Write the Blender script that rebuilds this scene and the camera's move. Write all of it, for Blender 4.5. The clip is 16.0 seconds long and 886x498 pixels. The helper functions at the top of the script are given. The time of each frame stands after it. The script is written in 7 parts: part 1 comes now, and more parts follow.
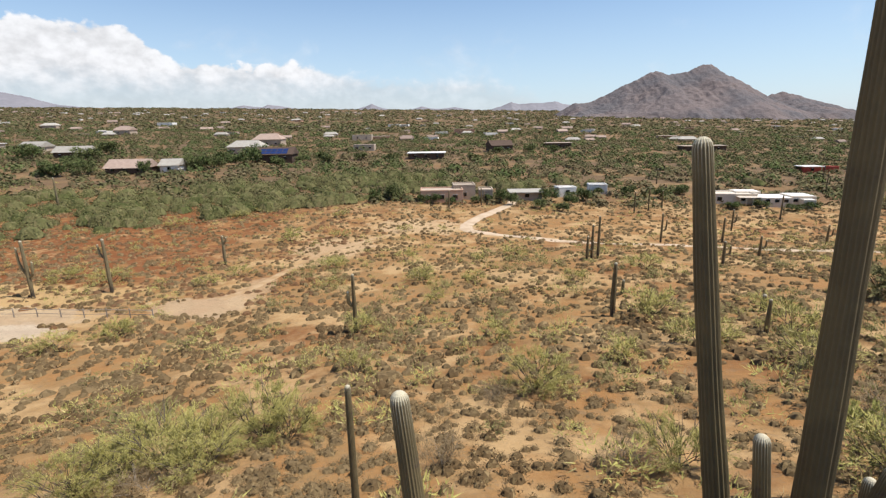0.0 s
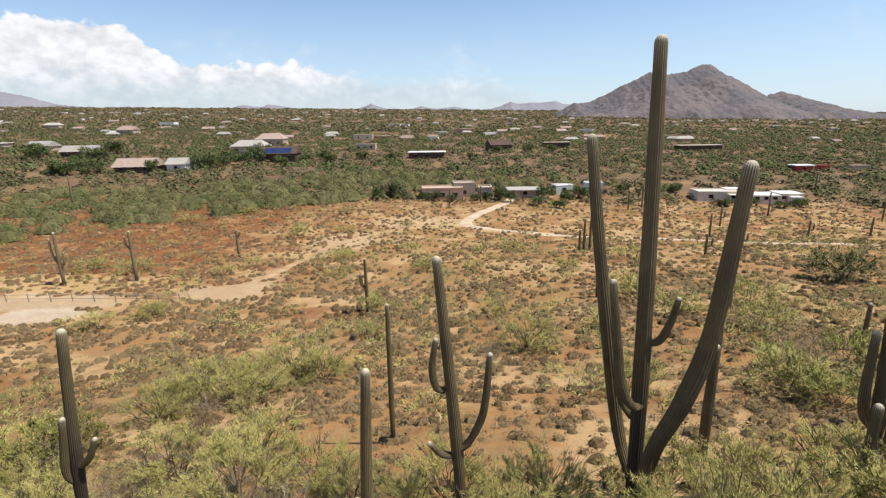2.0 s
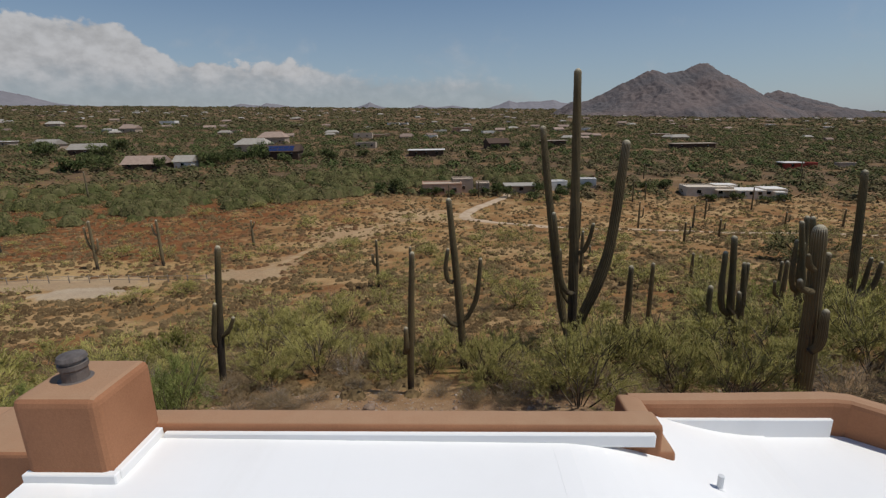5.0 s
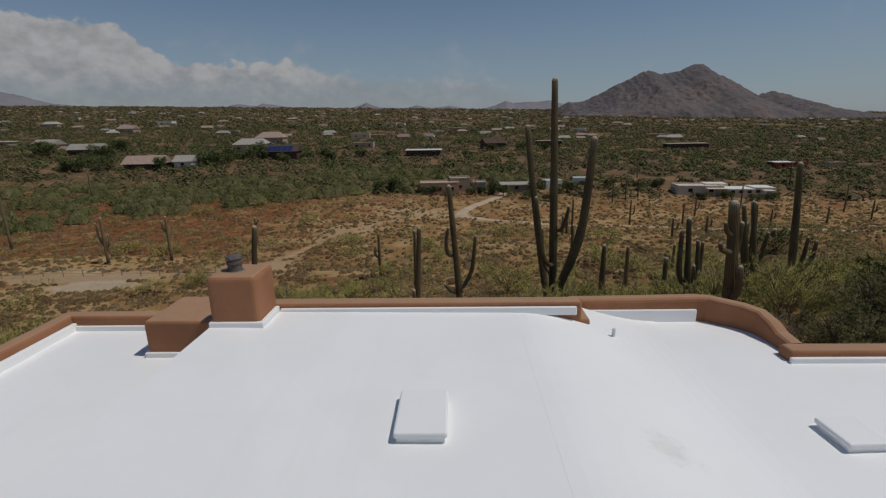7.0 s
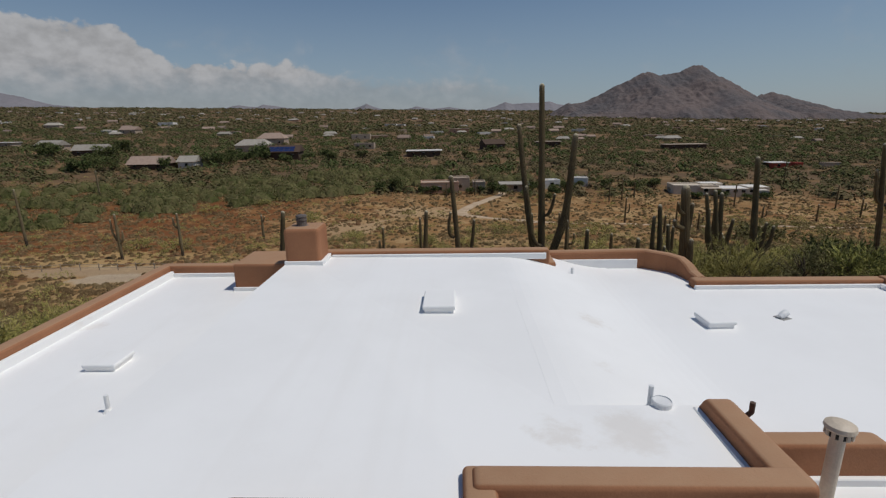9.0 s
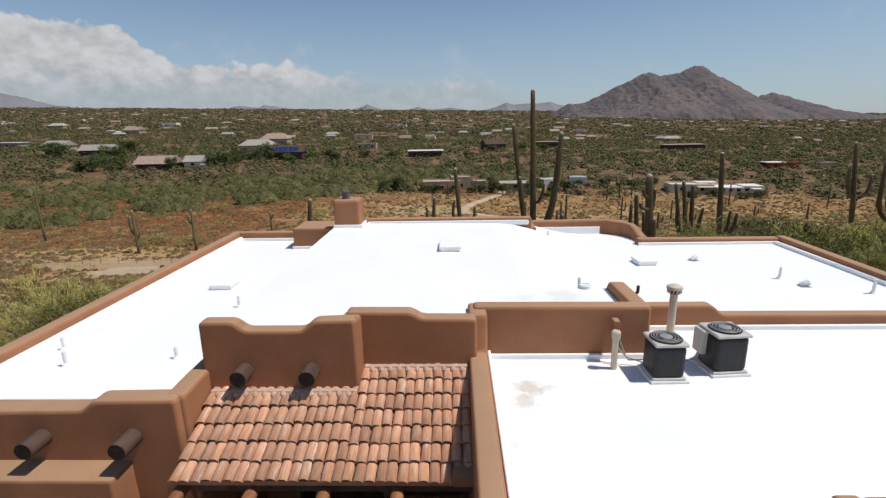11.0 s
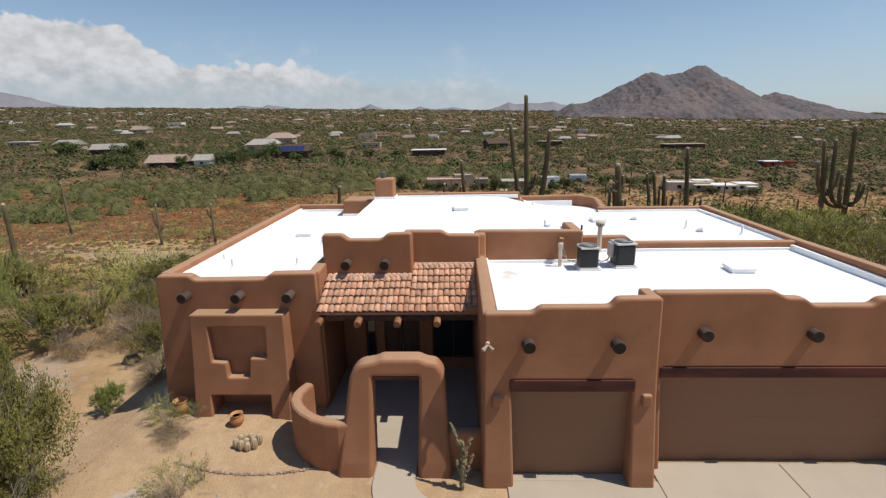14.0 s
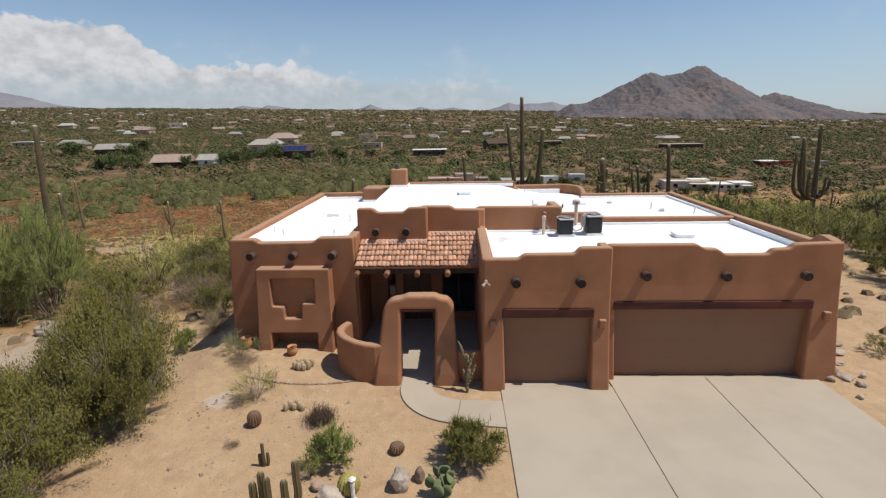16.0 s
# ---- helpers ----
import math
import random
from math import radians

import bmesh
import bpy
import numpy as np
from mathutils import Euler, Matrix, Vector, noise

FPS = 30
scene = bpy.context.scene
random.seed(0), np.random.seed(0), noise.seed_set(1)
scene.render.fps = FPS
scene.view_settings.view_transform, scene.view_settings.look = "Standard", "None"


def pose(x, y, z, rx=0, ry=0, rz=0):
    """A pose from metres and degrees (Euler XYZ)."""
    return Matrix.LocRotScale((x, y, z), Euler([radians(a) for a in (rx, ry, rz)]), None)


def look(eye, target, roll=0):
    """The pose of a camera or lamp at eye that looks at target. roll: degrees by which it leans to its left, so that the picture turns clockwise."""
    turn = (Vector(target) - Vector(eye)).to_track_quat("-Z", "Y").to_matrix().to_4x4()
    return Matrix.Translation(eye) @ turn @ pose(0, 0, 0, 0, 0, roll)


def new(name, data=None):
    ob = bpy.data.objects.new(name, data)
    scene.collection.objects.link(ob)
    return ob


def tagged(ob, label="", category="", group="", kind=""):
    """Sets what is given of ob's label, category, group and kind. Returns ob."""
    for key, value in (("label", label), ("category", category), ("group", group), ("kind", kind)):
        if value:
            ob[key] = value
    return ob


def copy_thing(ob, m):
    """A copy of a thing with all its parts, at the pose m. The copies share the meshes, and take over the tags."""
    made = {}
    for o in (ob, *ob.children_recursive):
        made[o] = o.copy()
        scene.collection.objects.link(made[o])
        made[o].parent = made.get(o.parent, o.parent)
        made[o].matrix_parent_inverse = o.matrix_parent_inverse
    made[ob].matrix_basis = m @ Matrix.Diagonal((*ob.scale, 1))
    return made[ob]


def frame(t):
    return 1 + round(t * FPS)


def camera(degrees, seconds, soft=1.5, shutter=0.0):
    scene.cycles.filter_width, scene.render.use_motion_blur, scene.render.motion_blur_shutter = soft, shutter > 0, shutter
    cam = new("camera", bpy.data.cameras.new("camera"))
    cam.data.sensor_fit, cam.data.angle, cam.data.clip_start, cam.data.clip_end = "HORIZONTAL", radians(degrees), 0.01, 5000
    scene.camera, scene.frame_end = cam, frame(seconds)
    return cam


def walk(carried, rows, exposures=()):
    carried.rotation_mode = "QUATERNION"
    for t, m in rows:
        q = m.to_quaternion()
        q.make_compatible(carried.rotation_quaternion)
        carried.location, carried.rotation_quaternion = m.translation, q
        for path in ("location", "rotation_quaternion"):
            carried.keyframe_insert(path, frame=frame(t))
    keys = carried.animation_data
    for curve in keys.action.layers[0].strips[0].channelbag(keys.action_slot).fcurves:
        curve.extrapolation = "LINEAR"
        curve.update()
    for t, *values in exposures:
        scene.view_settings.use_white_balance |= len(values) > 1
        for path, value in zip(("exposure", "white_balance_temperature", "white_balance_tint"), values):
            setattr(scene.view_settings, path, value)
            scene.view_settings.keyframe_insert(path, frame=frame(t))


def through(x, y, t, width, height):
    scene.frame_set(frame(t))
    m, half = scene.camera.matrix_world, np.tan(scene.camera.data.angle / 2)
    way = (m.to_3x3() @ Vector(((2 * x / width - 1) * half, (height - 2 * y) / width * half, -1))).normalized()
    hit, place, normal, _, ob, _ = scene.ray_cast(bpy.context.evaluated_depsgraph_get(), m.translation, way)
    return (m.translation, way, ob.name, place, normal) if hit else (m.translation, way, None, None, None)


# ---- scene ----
cam = camera(85.2, 16.0, soft=1.3)
PATH = [
    (0, (1.624, 39.923, 8.467), (1.552, 41.857, 7.963), -1.0),
    (1.5, (1.521, 35.417, 8.566), (1.45, 37.35, 8.061), -1.0),
    (3.5, (1.345, 29.722, 8.494), (1.275, 31.656, 7.988), -1.0),
    (4.2, (1.308, 27.854, 8.455), (1.239, 29.787, 7.947), -1.0),
    (6.3, (1.287, 23.315, 8.482), (1.232, 25.247, 7.971), -1.0),
    (7, (1.218, 21.998, 8.433), (1.166, 23.931, 7.924), -1.0),
    (8, (1.166, 20.156, 8.414), (1.115, 22.09, 7.906), -1.0),
    (9, (1.113, 18.153, 8.351), (1.062, 20.088, 7.846), -1.0),
    (11.3, (0.926, 12.944, 8.305), (0.87, 14.879, 7.802), -1.0),
    (12.5, (0.824, 10.287, 8.291), (0.764, 12.222, 7.787), -1.0),
    (13.5, (0.709, 8.27, 8.292), (0.645, 10.204, 7.788), -1.0),
    (14.5, (0.596, 6.236, 8.274), (0.531, 8.17, 7.77), -1.0),
    (15.5, (0.466, 4.175, 8.238), (0.405, 6.109, 7.733), -1.0),
    (16, (0.457, 3.133, 8.214), (0.392, 5.068, 7.711), -1.0),
]
EXPOSURES = [(0, 0.27), (2.5, 0.32), (3.4, 0.24), (4.2, -0.2), (6.3, -1.28), (8.0, -1.2), (9.2, -1.0), (11.3, -0.36), (12.4, -0.25), (16, -0.24)]
walk(cam, [(t, look(eye, target, roll)) for t, eye, target, roll in PATH], EXPOSURES)

# ---- sky and sun ----
SUN_FROM = Vector((0.52, -0.06, 1.0)).normalized()
sun = new("sun", bpy.data.lights.new("sun", "SUN"))
sun.data.energy, sun.data.angle, sun.data.color = 5.0, radians(0.53), (1.0, 0.965, 0.905)
sun.matrix_world = look(SUN_FROM * 50, (0, 0, 0))

world = bpy.data.worlds.new("desert_sky")
scene.world = world
world.use_nodes = True


class Nodes:
    """Short hand for building node trees."""

    def __init__(self, tree):
        self.tree = tree
        tree.nodes.clear()

    def add(self, kind, inputs=(), **settings):
        node = self.tree.nodes.new(kind)
        for key, value in settings.items():
            setattr(node, key, value)
        for key, value in dict(inputs).items():
            if isinstance(value, bpy.types.NodeSocket):
                self.tree.links.new(value, node.inputs[key])
            else:
                node.inputs[key].default_value = value
        return node

    def math(self, op, a, b=0.0, c=0.0):
        return self.add("ShaderNodeMath", {0: a, 1: b, 2: c}, operation=op).outputs[0]

    def mix(self, fac, a, b, blend="MIX"):
        n = self.add("ShaderNodeMix", {0: fac, 6: a, 7: b}, data_type="RGBA", blend_type=blend)
        return n.outputs[2]

    def ramp(self, fac, stops):
        n = self.add("ShaderNodeValToRGB", {0: fac})
        els = n.color_ramp.elements
        while len(els) < len(stops):
            els.new(0.5)
        for e, (p, c) in zip(els, stops):
            e.position, e.color = p, (c, c, c, 1) if isinstance(c, (int, float)) else (*c, 1)
        return n.outputs[0]

    def noise(self, vec, scale, detail=4, rough=0.55, distort=0.0):
        return self.add("ShaderNodeTexNoise", {"Vector": vec, "Scale": scale, "Detail": detail, "Roughness": rough, "Distortion": distort}).outputs[0]

    def step(self, v, a, b):
        return self.add("ShaderNodeMapRange", {0: v, 1: a, 2: b, 3: 0.0, 4: 1.0}, interpolation_type="SMOOTHSTEP").outputs[0]


def build_sky():
    n = Nodes(world.node_tree)
    sky = n.add("ShaderNodeTexSky", sky_type="NISHITA", sun_disc=False, sun_elevation=math.asin(SUN_FROM.z),
                sun_rotation=math.atan2(SUN_FROM.x, SUN_FROM.y), air_density=1.15, dust_density=0.3, ozone_density=1.6)
    co = n.add("ShaderNodeTexCoord").outputs["Generated"]
    xyz = n.add("ShaderNodeSeparateXYZ", {0: co})
    az = n.math("MULTIPLY", n.math("ARCTAN2", xyz.outputs[0], xyz.outputs[1]), 57.2958)
    el = n.math("MULTIPLY", n.math("ARCSINE", xyz.outputs[2]), 57.2958)
    # the top of the cloud bank, in degrees above the horizon, along the compass
    tops = ((-70, 5), (-55, 8), (-42, 9.2), (-38, 9.3), (-35, 9.6), (-32.6, 9.0), (-31.4, 7.6), (-28.8, 5.9), (-27.2, 6.5), (-24.6, 6.1),
            (-20.8, 6.1), (-18, 6.5), (-13.2, 5.5), (-7, 5.2), (3, 5.2), (7.5, 4.0), (10.6, 1.8), (20, 0.8), (70, 2.0))
    u = n.add("ShaderNodeMapRange", {0: az, 1: -70.0, 2: 70.0, 3: 0.0, 4: 1.0}).outputs[0]
    top = n.math("MULTIPLY", n.ramp(u, [((a + 70) / 140, h / 12) for a, h in tops]), 12.0)
    flat = n.add("ShaderNodeCombineXYZ", {0: az, 1: n.math("MULTIPLY", el, 1.35), 2: 3.7}).outputs[0]
    lumps = n.noise(flat, 0.42, 5, 0.52, 0.1)
    puffs = n.noise(flat, 1.1, 4, 0.5)
    edge = n.math("ADD", n.math("SUBTRACT", top, el), n.math("MULTIPLY", n.math("SUBTRACT", lumps, 0.5), 3.4))
    edge = n.math("ADD", edge, n.math("MULTIPLY", n.math("SUBTRACT", puffs, 0.5), 0.9))
    soft = n.step(az, -24.0, 4.0)
    mask = n.step(edge, -0.1, n.math("ADD", 0.45, n.math("MULTIPLY", soft, 1.6)))
    thin = n.math("SUBTRACT", 1.0, n.math("MULTIPLY", soft, 0.3))
    low = n.step(n.math("ADD", el, n.math("MULTIPLY", n.math("SUBTRACT", lumps, 0.5), 5.0)), 2.4, 6.4)
    mask = n.math("MULTIPLY", n.math("MULTIPLY", mask, thin), n.math("ADD", 0.5, n.math("MULTIPLY", low, 0.5)))
    # small loose puffs and a faint veil to the right
    wisp = n.math("MULTIPLY", n.step(n.noise(flat, 0.16, 6, 0.6, 0.4), 0.52, 0.8), n.math("MULTIPLY", n.step(el, 1.5, 5.0), 0.3))
    wisp = n.math("MULTIPLY", wisp, n.math("SUBTRACT", 1.0, n.step(el, 7.5, 10.5)))
    light = n.math("ADD", 0.70, n.math("MULTIPLY", n.step(n.math("ADD", n.math("MULTIPLY", puffs, 0.5), lumps), 0.5, 1.0), 0.24))
    light = n.math("MULTIPLY", light, n.math("ADD", 0.78, n.math("MULTIPLY", low, 0.22)))
    cloud = n.add("ShaderNodeCombineColor", {0: n.math("MULTIPLY", light, 8.6), 1: n.math("MULTIPLY", light, 8.7), 2: n.math("MULTIPLY", light, 9.0)}).outputs[0]
    both = n.math("MINIMUM", n.math("ADD", mask, wisp), 1.0)
    veil = n.math("MULTIPLY", n.math("SUBTRACT", 1.0, n.step(el, -1.0, 20.0)), 0.58)
    air = n.mix(veil, n.mix(1.0, sky.outputs[0], (0.86, 0.98, 1.13, 1), "MULTIPLY"), (5.5, 6.8, 8.5, 1))
    colour = n.mix(both, air, cloud)
    back = n.add("ShaderNodeBackground", {0: colour, 1: 0.10})
    out = n.add("ShaderNodeOutputWorld", {0: back.outputs[0]})
    return out


build_sky()

# ---- materials ----


def surface(name, base, alt, scale=1.5, fine=40.0, rough=0.9, bump=0.15, depth=0.01, metal=0.0, stain=None, vary=0.0, detail=5, stretch=None, fleck=0.18, spec=0.3, sunlit_top=None):
    """A procedural surface: two colours at a large scale, a fine fleck, stains, a sunlit tone painted on level tops,
    and relief.
    """
    m = bpy.data.materials.new(name)
    m.use_nodes = True
    n = Nodes(m.node_tree)
    co = n.add("ShaderNodeTexCoord").outputs["Object"] if stretch == "object" else n.add("ShaderNodeNewGeometry").outputs["Position"]
    if isinstance(stretch, tuple):
        co = n.add("ShaderNodeMapping", {0: co, 3: stretch}).outputs[0]
    big, small = n.noise(co, scale, detail), n.noise(co, fine, 3, 0.7)
    colour = n.mix(n.step(big, 0.35, 0.68), (*base, 1), (*alt, 1))
    if stain:
        colour = n.mix(n.math("MULTIPLY", n.step(n.noise(co, scale * 0.31, 6, 0.65), 0.55, 0.75), 0.7), colour, (*stain, 1))
    shade = n.math("ADD", 1.0 - fleck, n.math("MULTIPLY", small, 2 * fleck))
    if vary:
        rnd = n.add("ShaderNodeObjectInfo").outputs["Random"]
        shade = n.math("MULTIPLY", shade, n.math("ADD", 1 - vary, n.math("MULTIPLY", rnd, 2 * vary)))
    grey = n.add("ShaderNodeCombineColor", {0: shade, 1: shade, 2: shade}).outputs[0]
    colour = n.mix(1.0, colour, grey, "MULTIPLY")
    # sunlight on upward faces put into the colour, broken up by noise
    if sunlit_top:
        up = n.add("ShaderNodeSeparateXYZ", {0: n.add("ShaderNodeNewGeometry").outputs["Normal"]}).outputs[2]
        patchy = n.math("MULTIPLY", n.step(up, 0.7, 0.97), n.math("ADD", 0.4, n.math("MULTIPLY", n.noise(co, 3.0, 5, 0.65), 0.5)))
        colour = n.mix(patchy, colour, (*sunlit_top, 1))
    relief = n.add("ShaderNodeBump", {"Strength": bump, "Distance": depth, "Height": n.math("ADD", small, n.math("MULTIPLY", big, 0.7))})
    p = n.add("ShaderNodeBsdfPrincipled", {"Base Color": colour, "Roughness": rough, "Metallic": metal, "Normal": relief.outputs[0], "Specular IOR Level": spec})
    n.add("ShaderNodeOutputMaterial", {0: p.outputs[0]})
    return m


def foliage(name, base, alt, dry=None, scale=0.35, through=0.25):
    """Leaves and twigs: colour wanders from bush to bush and from leaf to leaf, and some light passes."""
    m = bpy.data.materials.new(name)
    m.use_nodes = True
    n = Nodes(m.node_tree)
    g = n.add("ShaderNodeNewGeometry")
    one = n.add("ShaderNodeObjectInfo").outputs["Random"]
    wander = n.math("ADD", n.noise(g.outputs["Position"], scale, 2), n.math("MULTIPLY", n.math("SUBTRACT", one, 0.5), 0.3))
    colour = n.mix(n.step(wander, 0.38, 0.62), (*base, 1), (*alt, 1))
    leaf = g.outputs["Random Per Island"]
    if dry:
        colour = n.mix(n.math("MULTIPLY", n.step(leaf, 0.72, 0.95), 0.8), colour, (*dry, 1))
    shade = n.math("ADD", 0.62, n.math("MULTIPLY", n.math("FRACT", n.math("MULTIPLY", leaf, 7.31)), 0.44))
    grey = n.add("ShaderNodeCombineColor", {0: shade, 1: shade, 2: shade}).outputs[0]
    colour = n.mix(1.0, colour, grey, "MULTIPLY")
    bent = n.add("ShaderNodeVectorMath", {0: g.outputs["Normal"], 1: (0.0, 0.0, 0.8)}, operation="ADD").outputs[0]
    bent = n.add("ShaderNodeVectorMath", {0: bent}, operation="NORMALIZE").outputs[0]
    p = n.add("ShaderNodeBsdfPrincipled", {"Base Color": colour, "Roughness": 0.85, "Specular IOR Level": 0.04, "Normal": bent})
    t = n.add("ShaderNodeBsdfTranslucent", {0: colour, "Normal": bent})
    both = n.add("ShaderNodeMixShader", {0: through * 0.6, 1: p.outputs[0], 2: t.outputs[0]})
    n.add("ShaderNodeOutputMaterial", {0: both.outputs[0]})
    return m


def ground_material():
    m = bpy.data.materials.new("desert_soil")
    m.use_nodes = True
    n = Nodes(m.node_tree)
    co = n.add("ShaderNodeNewGeometry").outputs["Position"]
    xyz = n.add("ShaderNodeSeparateXYZ", {0: co})
    x, y = xyz.outputs[0], xyz.outputs[1]
    sand, pale, ochre, red, dry = (0.43, 0.285, 0.162), (0.465, 0.318, 0.182), (0.30, 0.152, 0.056), (0.19, 0.07, 0.024), (0.28, 0.165, 0.068)
    bare = (0.44, 0.283, 0.132)
    wide, mid, small, grit = n.noise(co, 0.045, 5, 0.6), n.noise(co, 0.35, 5, 0.62), n.noise(co, 2.6, 4, 0.65), n.noise(co, 22.0, 3, 0.7)
    wild = n.step(n.math("ADD", y, n.math("MULTIPLY", wide, 3.0)), 40.5, 46.0)
    left = n.math("SUBTRACT", 1.0, n.step(n.math("ADD", x, n.math("MULTIPLY", mid, 3.0)), -11.5, -8.5))
    wild = n.math("MAXIMUM", wild, n.math("MULTIPLY", left, 0.75))
    colour = n.mix(n.step(mid, 0.4, 0.66), (*sand, 1), (*pale, 1))
    rough_land = n.mix(n.step(mid, 0.38, 0.6), (*ochre, 1), (*dry, 1))
    rough_land = n.mix(n.math("MULTIPLY", n.step(n.math("ADD", wide, n.math("MULTIPLY", mid, 0.5)), 0.74, 0.92), 0.75), rough_land, (*red, 1))
    rough_land = n.mix(n.math("MULTIPLY", n.step(n.noise(co, 0.11, 5, 0.6), 0.47, 0.62), 0.9), rough_land, (*bare, 1))
    # the burnt-red flat before the wash and a broad band of red earth beyond it
    flat = n.math("MULTIPLY", n.step(n.math("ADD", x, n.math("MULTIPLY", wide, 30.0)), -28.0, -44.0), n.math("MULTIPLY", n.step(y, 98.0, 112.0), n.math("SUBTRACT", 1.0, n.step(y, 190.0, 215.0))))
    rough_land = n.mix(n.math("MULTIPLY", flat, n.step(mid, 0.3, 0.55)), rough_land, (*red, 1))
    # bare sand of the wash by the fence, a flat of grey sand, and a straw-coloured strip
    for px, py, rx, ry, k, tone in ((-72.0, 108.0, 26.0, 8.0, 0.9, (0.44, 0.285, 0.125)), (-62.0, 98.0, 17.0, 5.0, 0.6, (0.47, 0.35, 0.22)), (-55.0, 91.5, 9.0, 4.0, 0.7, (0.50, 0.40, 0.285)), (-34.5, 102.5, 7.5, 6.0, 0.6, (0.44, 0.315, 0.195)), (-31.5, 112.0, 3.0, 7.0, 0.5, (0.44, 0.31, 0.18)), (-27.0, 146.0, 9.0, 13.0, 0.7, (0.47, 0.325, 0.18)), (-9.0, 172.0, 14.0, 10.0, 0.7, (0.47, 0.325, 0.18))):
        off = n.add("ShaderNodeMapping", {0: co, 1: (-px / rx, -py / ry, 0.0), 3: (1 / rx, 1 / ry, 0.0)}).outputs[0]
        d = n.add("ShaderNodeVectorMath", {0: off, 1: (0.0, 0.0, 0.0)}, operation="DISTANCE").outputs["Value"]
        d = n.math("ADD", d, n.math("MULTIPLY", n.math("SUBTRACT", n.noise(co, 0.22, 5, 0.65), 0.5), 2.2))
        rough_land = n.mix(n.math("MULTIPLY", n.math("SUBTRACT", 1.0, n.step(d, 0.75, 1.1)), k), rough_land, (*tone, 1))
    far = n.step(y, 175.0, 250.0)
    rough_land = n.mix(n.math("MULTIPLY", far, n.math("ADD", 0.62, n.math("MULTIPLY", n.step(wide, 0.42, 0.56), 0.36))), rough_land, (0.14, 0.09, 0.05, 1))
    yard = n.math("MULTIPLY", n.step(y, 31.0, 34.0), n.math("ADD", 0.2, n.math("MULTIPLY", n.step(n.math("ADD", n.math("MULTIPLY", grit, 0.6), n.math("MULTIPLY", small, 0.4)), 0.42, 0.58), 0.8)))
    colour = n.mix(n.math("MULTIPLY", yard, 0.9), colour, (0.185, 0.108, 0.063, 1))
    colour = n.mix(wild, colour, rough_land)
    speck = n.math("MAXIMUM", n.step(n.noise(co, 1.15, 5, 0.7), 0.56, 0.66), n.math("MULTIPLY", n.step(n.noise(co, 4.2, 4, 0.7), 0.55, 0.64), 0.9))
    colour = n.mix(n.math("MULTIPLY", n.math("MULTIPLY", speck, wild), 0.4), colour, (0.19, 0.14, 0.085, 1))
    # trodden and washed-out places in the bare sand
    patchy = n.math("MULTIPLY", n.step(n.noise(co, 0.8, 6, 0.7, 0.6), 0.5, 0.66), n.math("SUBTRACT", 1.0, wild))
    colour = n.mix(n.math("MULTIPLY", patchy, 0.5), colour, (0.335, 0.215, 0.128, 1))
    bleached = n.math("MULTIPLY", n.step(n.noise(co, 1.7, 5, 0.65, 0.4), 0.56, 0.7), n.math("SUBTRACT", 1.0, wild))
    colour = n.mix(n.math("MULTIPLY", bleached, 0.45), colour, (0.53, 0.405, 0.275, 1))
    # pale caliche showing through: a small spot in the garden and a gravelly bank beyond the creosotes
    for spot, r, k, tone in (((-7.0, 16.3, -0.1), 0.48, 0.45, (0.56, 0.50, 0.44)), ((-16.6, 21.6, -1.0), 3.2, 0.5, (0.45, 0.37, 0.28)), ((-20.0, 20.0, -1.2), 3.0, 0.45, (0.45, 0.37, 0.28))):
        d = n.add("ShaderNodeVectorMath", {0: co, 1: spot}, operation="DISTANCE").outputs["Value"]
        d = n.math("ADD", d, n.math("MULTIPLY", n.math("SUBTRACT", n.math("ADD", mid, small), 1.0), r * 2.2))
        colour = n.mix(n.math("MULTIPLY", n.math("SUBTRACT", 1.0, n.step(d, r * 0.7, r * 1.25)), k), colour, (*tone, 1))
    shade = n.math("ADD", 0.56, n.math("ADD", n.math("MULTIPLY", small, 0.42), n.math("MULTIPLY", grit, 0.46)))
    grey = n.add("ShaderNodeCombineColor", {0: shade, 1: shade, 2: shade}).outputs[0]
    colour = n.mix(1.0, colour, grey, "MULTIPLY")
    h = n.math("ADD", n.math("MULTIPLY", small, 1.0), n.math("MULTIPLY", grit, 0.35))
    relief = n.add("ShaderNodeBump", {"Strength": 0.8, "Distance": 0.07, "Height": h})
    p = n.add("ShaderNodeBsdfPrincipled", {"Base Color": colour, "Roughness": 0.95, "Normal": relief.outputs[0], "Specular IOR Level": 0.1})
    n.add("ShaderNodeOutputMaterial", {0: p.outputs[0]})
    return m


SOIL = ground_material()
# last tone: pale tan painted on the level tops as sunlight
STUCCO = surface("brown_stucco", (0.365, 0.166, 0.083), (0.31, 0.138, 0.068), 0.9, 38, 0.92, 0.45, 0.012, stain=(0.245, 0.114, 0.06), fleck=0.2, sunlit_top=(0.43, 0.275, 0.165))
STUCCO_DOOR = surface("painted_garage_door", (0.25, 0.127, 0.072), (0.23, 0.118, 0.067), 0.5, 14, 0.6, 0.05, 0.002, fleck=0.04)


